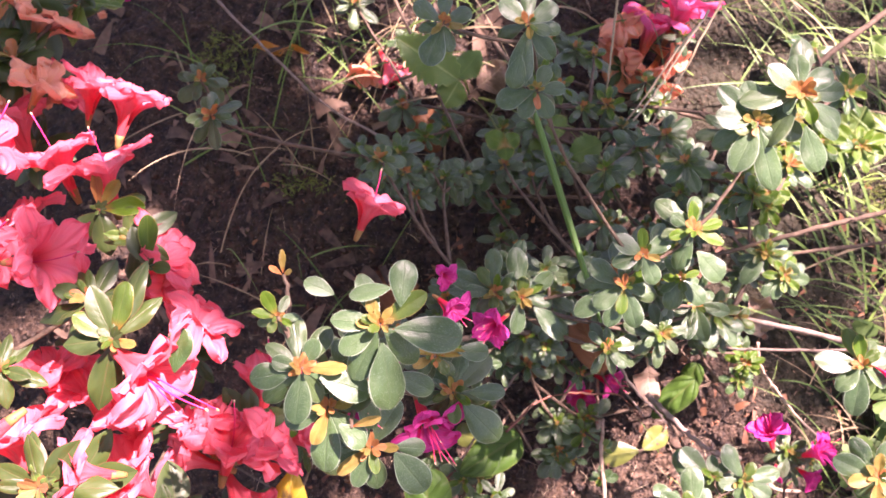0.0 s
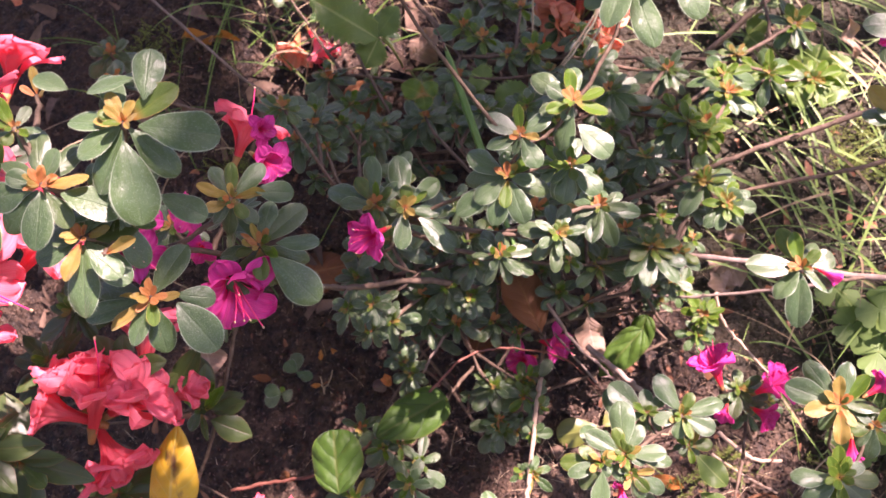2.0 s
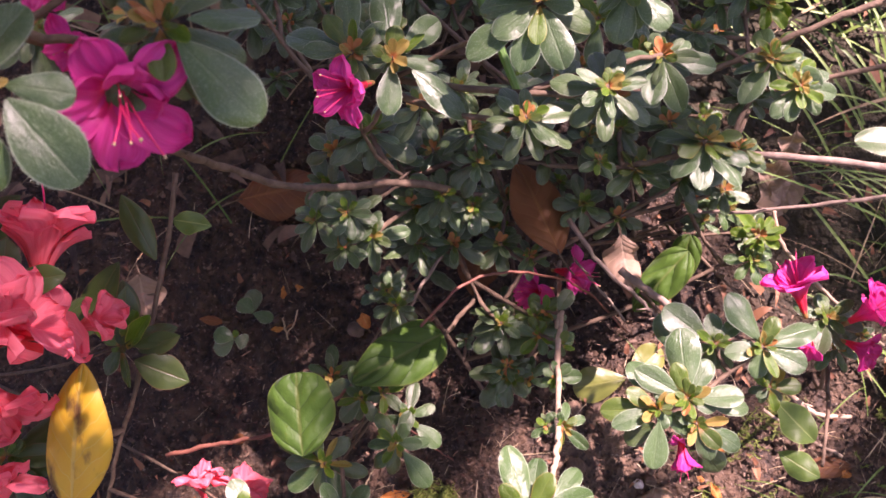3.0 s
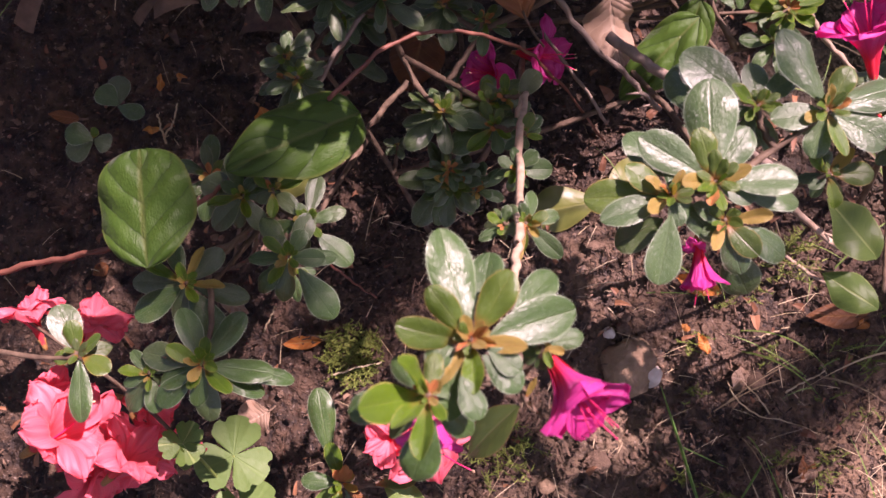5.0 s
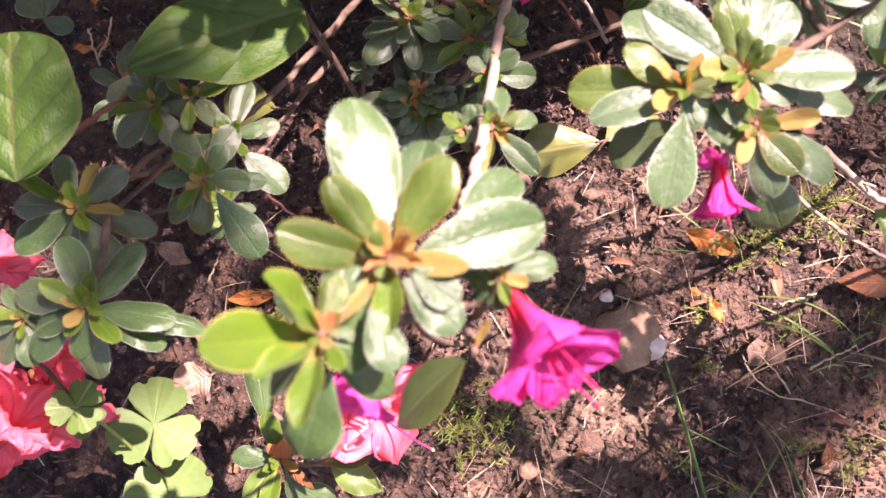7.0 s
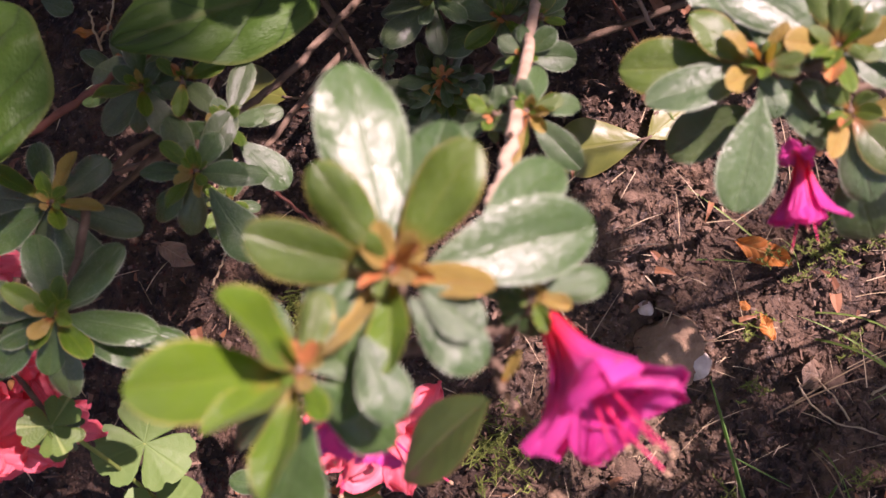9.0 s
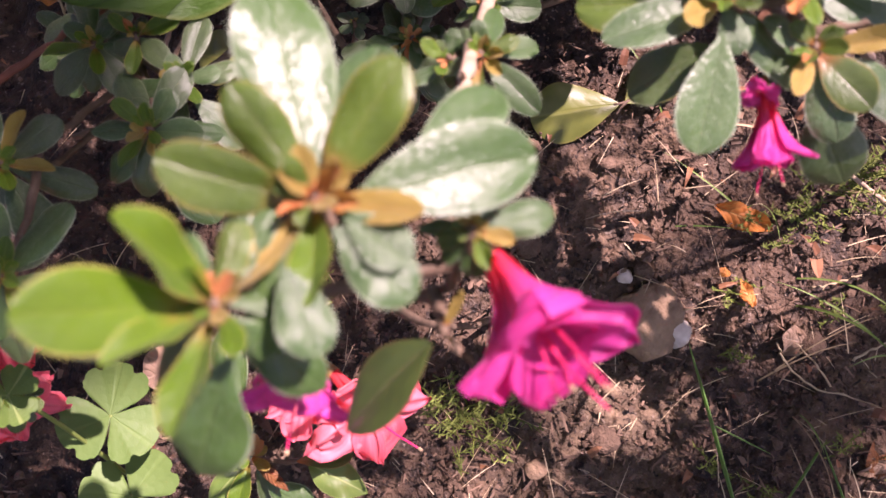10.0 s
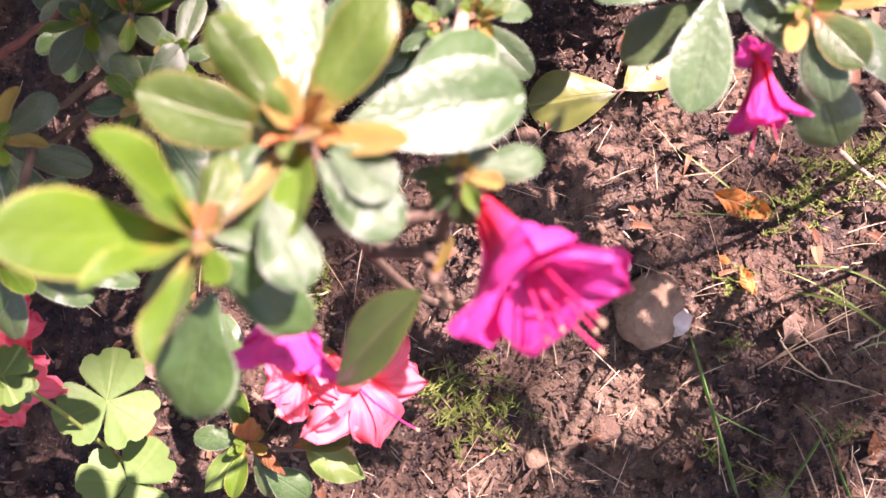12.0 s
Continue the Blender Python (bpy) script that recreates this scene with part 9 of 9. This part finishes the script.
ran = thing("ground_herb", (0.4603, 0.43, 0.1085), "light green lobed leaves of creeping herbs in sunlit grass", "herb")
lobed(ran, 0.4728, 0.3124, 0.0708, 0.0350, (-0.27, -0.29, 0.98), (0.65, -0.33, -0.36), "l", 0, 3, .6)
lobed(ran, 0.436, 0.3993, 0.1286, 0.0333, (-0.25, -0.36, 0.95), (-0.95, 0.04, 0.11), "c", 2, 3, .6)
lobed(ran, 0.4302, 0.4088, 0.1468, 0.0446, (-0.25, -0.37, 0.94), (0.99, 0.10, 0.01), "c", 1, 3, .72)
lobed(ran, 0.4539, 0.4347, 0.1491, 0.0444, (-0.26, -0.38, 0.93), (0.01, -0.43, -0.40), "l", 0, 3, .6)
lobed(ran, 0.4451, 0.3158, 0.1137, 0.0450, (-0.26, -0.31, 0.97), (0.55, 0.04, -0.01), "c", 2, 3, .6)
lobed(ran, 0.4758, 0.4326, 0.1709, 0.0345, (-0.28, -0.38, 0.91), (0.32, 0.34, 0.28), "c", 1, 3, .5)
lobed(ran, 0.4412, 0.4151, 0.1363, 0.0334, (-0.25, -0.37, 0.94), (-0.74, 0.63, 0.64), "c", 0, 3, .5)
lobed(ran, 0.4572, 0.4166, 0.1741, 0.0317, (-0.27, -0.38, 0.92), (0.87, -0.18, -0.24), "l", 2, 3, .5)
lobed(ran, 0.4608, 0.3463, 0.1105, 0.0374, (-0.27, -0.32, 0.96), (0.33, 0.28, 0.23), "c", 1, 3, .5)
lobed(ran, 0.3968, 0.3669, 0.1188, 0.0325, (-0.23, -0.34, 0.97), (0.14, 0.53, 0.48), "c", 0, 3, .72)
lobed(ran, 0.459, 0.3988, 0.1283, 0.0465, (-0.26, -0.36, 0.94), (0.23, -0.44, -0.42), "l", 2, 3, .6)
lobed(ran, 0.411, 0.4674, 0.1621, 0.0378, (-0.23, -0.41, 0.92), (-0.57, -0.04, 0.01), "c", 1, 3, .72)
lobed(ran, 0.4319, 0.3788, 0.1074, 0.0432, (-0.25, -0.34, 0.96), (0.07, 0.47, 0.43), "c", 0, 3, .72)
lobed(ran, 0.4306, 0.359, 0.0985, 0.0399, (-0.24, -0.33, 0.97), (0.67, -0.25, -0.28), "c", 2, 3, .6)
lobed(ran, 0.4022, 0.3499, 0.0994, 0.0434, (-0.23, -0.33, 0.97), (-0.76, 0.17, 0.22), "l", 1, 3, .6)
lobed(ran, 0.4807, 0.3585, 0.0942, 0.0495, (-0.28, -0.32, 0.96), (0.53, -0.32, -0.34), "c", 0, 3, .72)
lobed(ran, 0.4683, 0.3272, 0.0909, 0.0380, (-0.27, -0.30, 0.97), (-0.00, 0.35, 0.33), "c", 2, 3, .5)
lobed(ran, 0.4451, 0.3066, 0.0987, 0.0508, (-0.26, -0.30, 0.98), (-0.95, -0.71, -0.58), "c", 1, 3, .5)
lobed(ran, 0.4122, 0.4294, 0.1582, 0.0359, (-0.24, -0.39, 0.93), (-0.71, -0.67, -0.56), "c", 0, 3, .72)
lobed(ran, 0.4778, 0.4409, 0.1645, 0.0434, (-0.28, -0.39, 0.91), (-0.20, -0.31, -0.27), "c", 2, 3, .6)
lobed(ran, 0.4323, 0.4325, 0.1749, 0.0401, (-0.25, -0.39, 0.92), (0.73, -0.60, -0.61), "c", 1, 3, .72)
lobed(ran, 0.468, 0.3226, 0.0785, 0.0523, (-0.27, -0.30, 0.97), (0.55, 0.45, 0.37), "l", 0, 3, .5)

fallen_a = thing("fallen_flowers", (0.216, 0.7669, 0.2938), "withered orange and pink azalea flowers lying on the bank", "flowers", "withered flowers")
flower(fallen_a, 0.2046, 0.7201, 0.3039, (0.29, 0.50, 0.82), 0.0680, "rose", 60, 1.2, 2, 0, 0.3)
flower(fallen_a, 0.2292, 0.7298, 0.3177, (0.46, 0.43, 0.78), 0.0676, "rose", 60, 1.2, 2, 0, 0.3)
flower(fallen_a, 0.2048, 0.7246, 0.3081, (-0.85, -0.52, 0.04), 0.0556, "faded", 70, 1.4, 2, 0, 0.3)
flower(fallen_a, 0.2231, 0.7204, 0.3027, (-0.45, -0.84, -0.31), 0.0556, "faded", 70, 1.4, 2, 0, 0.8)
flower(fallen_a, 0.2174, 0.7293, 0.3115, (0.74, -0.67, -0.07), 0.0494, "faded", 75, 1.4, 2, 0, 0.5)
flower(fallen_a, 0.1927, 0.7289, 0.3132, (-0.32, 0.24, 0.92), 0.0494, "faded", 75, 1.4, 2, 0, 0.5)

fallen_b = thing("fallen_flowers", (-0.0759, 0.7434, 0.2809), "withered pinkish azalea flowers lying on dark soil", "flowers", "withered flowers")
flower(fallen_b, -0.0785, 0.7338, 0.2995, (-0.20, -0.92, -0.33), 0.0382, "faded", 50, 1.0, 2, 0, 0.3)
flower(fallen_b, -0.0687, 0.7386, 0.3031, (0.54, -0.74, -0.41), 0.0446, "pink", 40, 1.0, 1, 0, 0.3)

fallen_c = thing("fallen_flowers", (-0.4445, 0.7986, 0.3112), "withered orange-pink azalea flowers among olive leaves", "flowers", "withered flowers")
flower(fallen_c, -0.3702, 0.6771, 0.3875, (-0.18, 0.27, 0.95), 0.0641, "faded", 60, 1.2, 2, 0, 0.3)
flower(fallen_c, -0.3646, 0.6729, 0.3831, (0.56, 0.34, 0.76), 0.0582, "faded", 70, 1.2, 2, 0, 0.3)
flower(fallen_c, -0.3574, 0.5818, 0.3802, (-0.19, 0.11, 0.98), 0.0489, "faded", 70, 1.2, 2, 0, 0.3)
flower(fallen_c, -0.3467, 0.578, 0.3757, (0.80, 0.09, 0.59), 0.0435, "pink", 70, 1.2, 2, 0, 0.3)
flower(fallen_c, -0.3632, 0.5737, 0.3732, (0.58, 0.11, 0.81), 0.0435, "faded", 70, 1.2, 2, 0, 0.3)

fallen_d = thing("fallen_flowers", (-0.347, 0.833, 0.3302), "small magenta azalea blooms on the bank", "flowers")
flower(fallen_d, -0.3231, 0.7835, 0.3591, (0.56, -0.13, 0.82), 0.0282, "magenta", 60, 1.0, 2, 0, 0.3)
flower(fallen_d, -0.3329, 0.7786, 0.3554, (0.54, -0.81, 0.21), 0.0218, "magenta", 60, 1.0, 2, 0, 0.3)
lone_leaf((0.0789, 0.5661, 0.3836), (0.1275, 0.3707, 0.3286), 0.0063, "v", "grass_blade", "broad bluish-green grass blade leaning across the azalea")
lone_leaf((0.2399, 0.2240, 0.0152), (0.2195, 0.2800, 0.0605), 0.0013, "v", "grass_blade", "single thin green grass blade on sunlit soil")
lone_leaf((0.2880, 0.2187, 0.0136), (0.2760, 0.2500, 0.0300), 0.0009, "v", "grass_blade", "single green grass blade on sunlit soil")
lone_leaf((0.2769, 0.2491, 0.0247), (0.2534, 0.2201, 0.032), 0.0008, "v", "grass_blade", "thin grass blade in the shade")
lone_leaf((0.2311, 0.2579, 0.0294), (0.2556, 0.2468, 0.0241), 0.0008, "v", "grass_blade", "thin grass blade lying on soil")


# ---- moss and single grass blades ----
moss_patch("moss_cushion", 0.050, 0.309, 0.017, 0.014, 260, 0.007, "yellow-green moss cushion on shaded soil")
moss_patch("moss_tuft", 0.128, 0.264, 0.020, 0.015, 60, 0.015, "ragged olive moss on sunlit soil")
moss_patch("moss_tuft", 0.270, 0.338, 0.016, 0.010, 24, 0.009, "small moss sprigs on sunlit soil")
moss_patch("moss_tuft", 0.335, 0.300, 0.026, 0.040, 22, 0.010, "ragged olive moss on sunlit soil")
moss_patch("moss_tuft", -0.235, 0.735, 0.035, 0.030, 110, 0.013, "dull olive moss on the shaded bank")
moss_patch("moss_tuft", -0.150, 0.620, 0.030, 0.022, 70, 0.011, "dull olive moss on the shaded bank")
moss_patch("moss_tuft", 0.470, 0.600, 0.045, 0.030, 170, 0.016, "golden green moss between sunlit grass")
moss_patch("moss_tuft", 0.300, 0.352, 0.010, 0.008, 40, 0.016, "small bright moss sprig on sunlit soil")


def stone(x, y, r, seed, flat, label, material=STONE):
    rng = random.Random(seed)
    bm = bmesh.new()
    bmesh.ops.create_icosphere(bm, subdivisions=3, radius=r)
    for v in bm.verts:
        v.co *= 1 + 0.28 * noise.noise(v.co / r * 0.9 + Vector((seed, 0, 0))) + 0.14 * noise.noise(v.co / r * 2.6) + 0.06 * noise.noise(v.co / r * 7.0)
        v.co.z *= flat
    m = Matrix.Translation((x, y, ground_z(x, y) + r * flat * 0.15)) @ Euler((0.35, rng.uniform(-0.2, 0.2), rng.uniform(0, 6))).to_matrix().to_4x4()
    bmesh.ops.transform(bm, matrix=m, verts=bm.verts)
    return solo("stone", bm, material, label, "stone")


stone(0.2060, 0.3030, 0.0165, 2, 0.50, "flat tan-brown stone half buried in sunlit soil", TAN_STONE)
stone(-0.005, 0.425, 0.007, 9, 0.6, "rounded brown stone on dark soil")
stone(0.2195, 0.2990, 0.0068, 5, 0.85, "small whitish stone on sunlit soil", PEBBLE)
stone(0.1970, 0.3190, 0.0036, 7, 0.7, "whitish chip beside the tan stone", PEBBLE)
stone(0.1560, 0.2430, 0.0050, 12, 0.5, "tan crumbling lump on sunlit soil", TAN_STONE)
for k in range(16):
    RN = random.Random(k + 400)
    r = RN.uniform(0.0035, 0.0080)
    stone(RN.uniform(0.13, 0.36), RN.uniform(0.20, 0.40), r, k + 30, 0.6, "rounded clod of brown soil lying on the bank", CLOD)
for k in range(16):
    RN = random.Random(k + 90)
    moss_patch("moss_tuft", RN.uniform(0.22, 0.38), RN.uniform(0.22, 0.37), 0.006, 0.005, 9, 0.009, "tiny moss sprigs on sunlit soil")
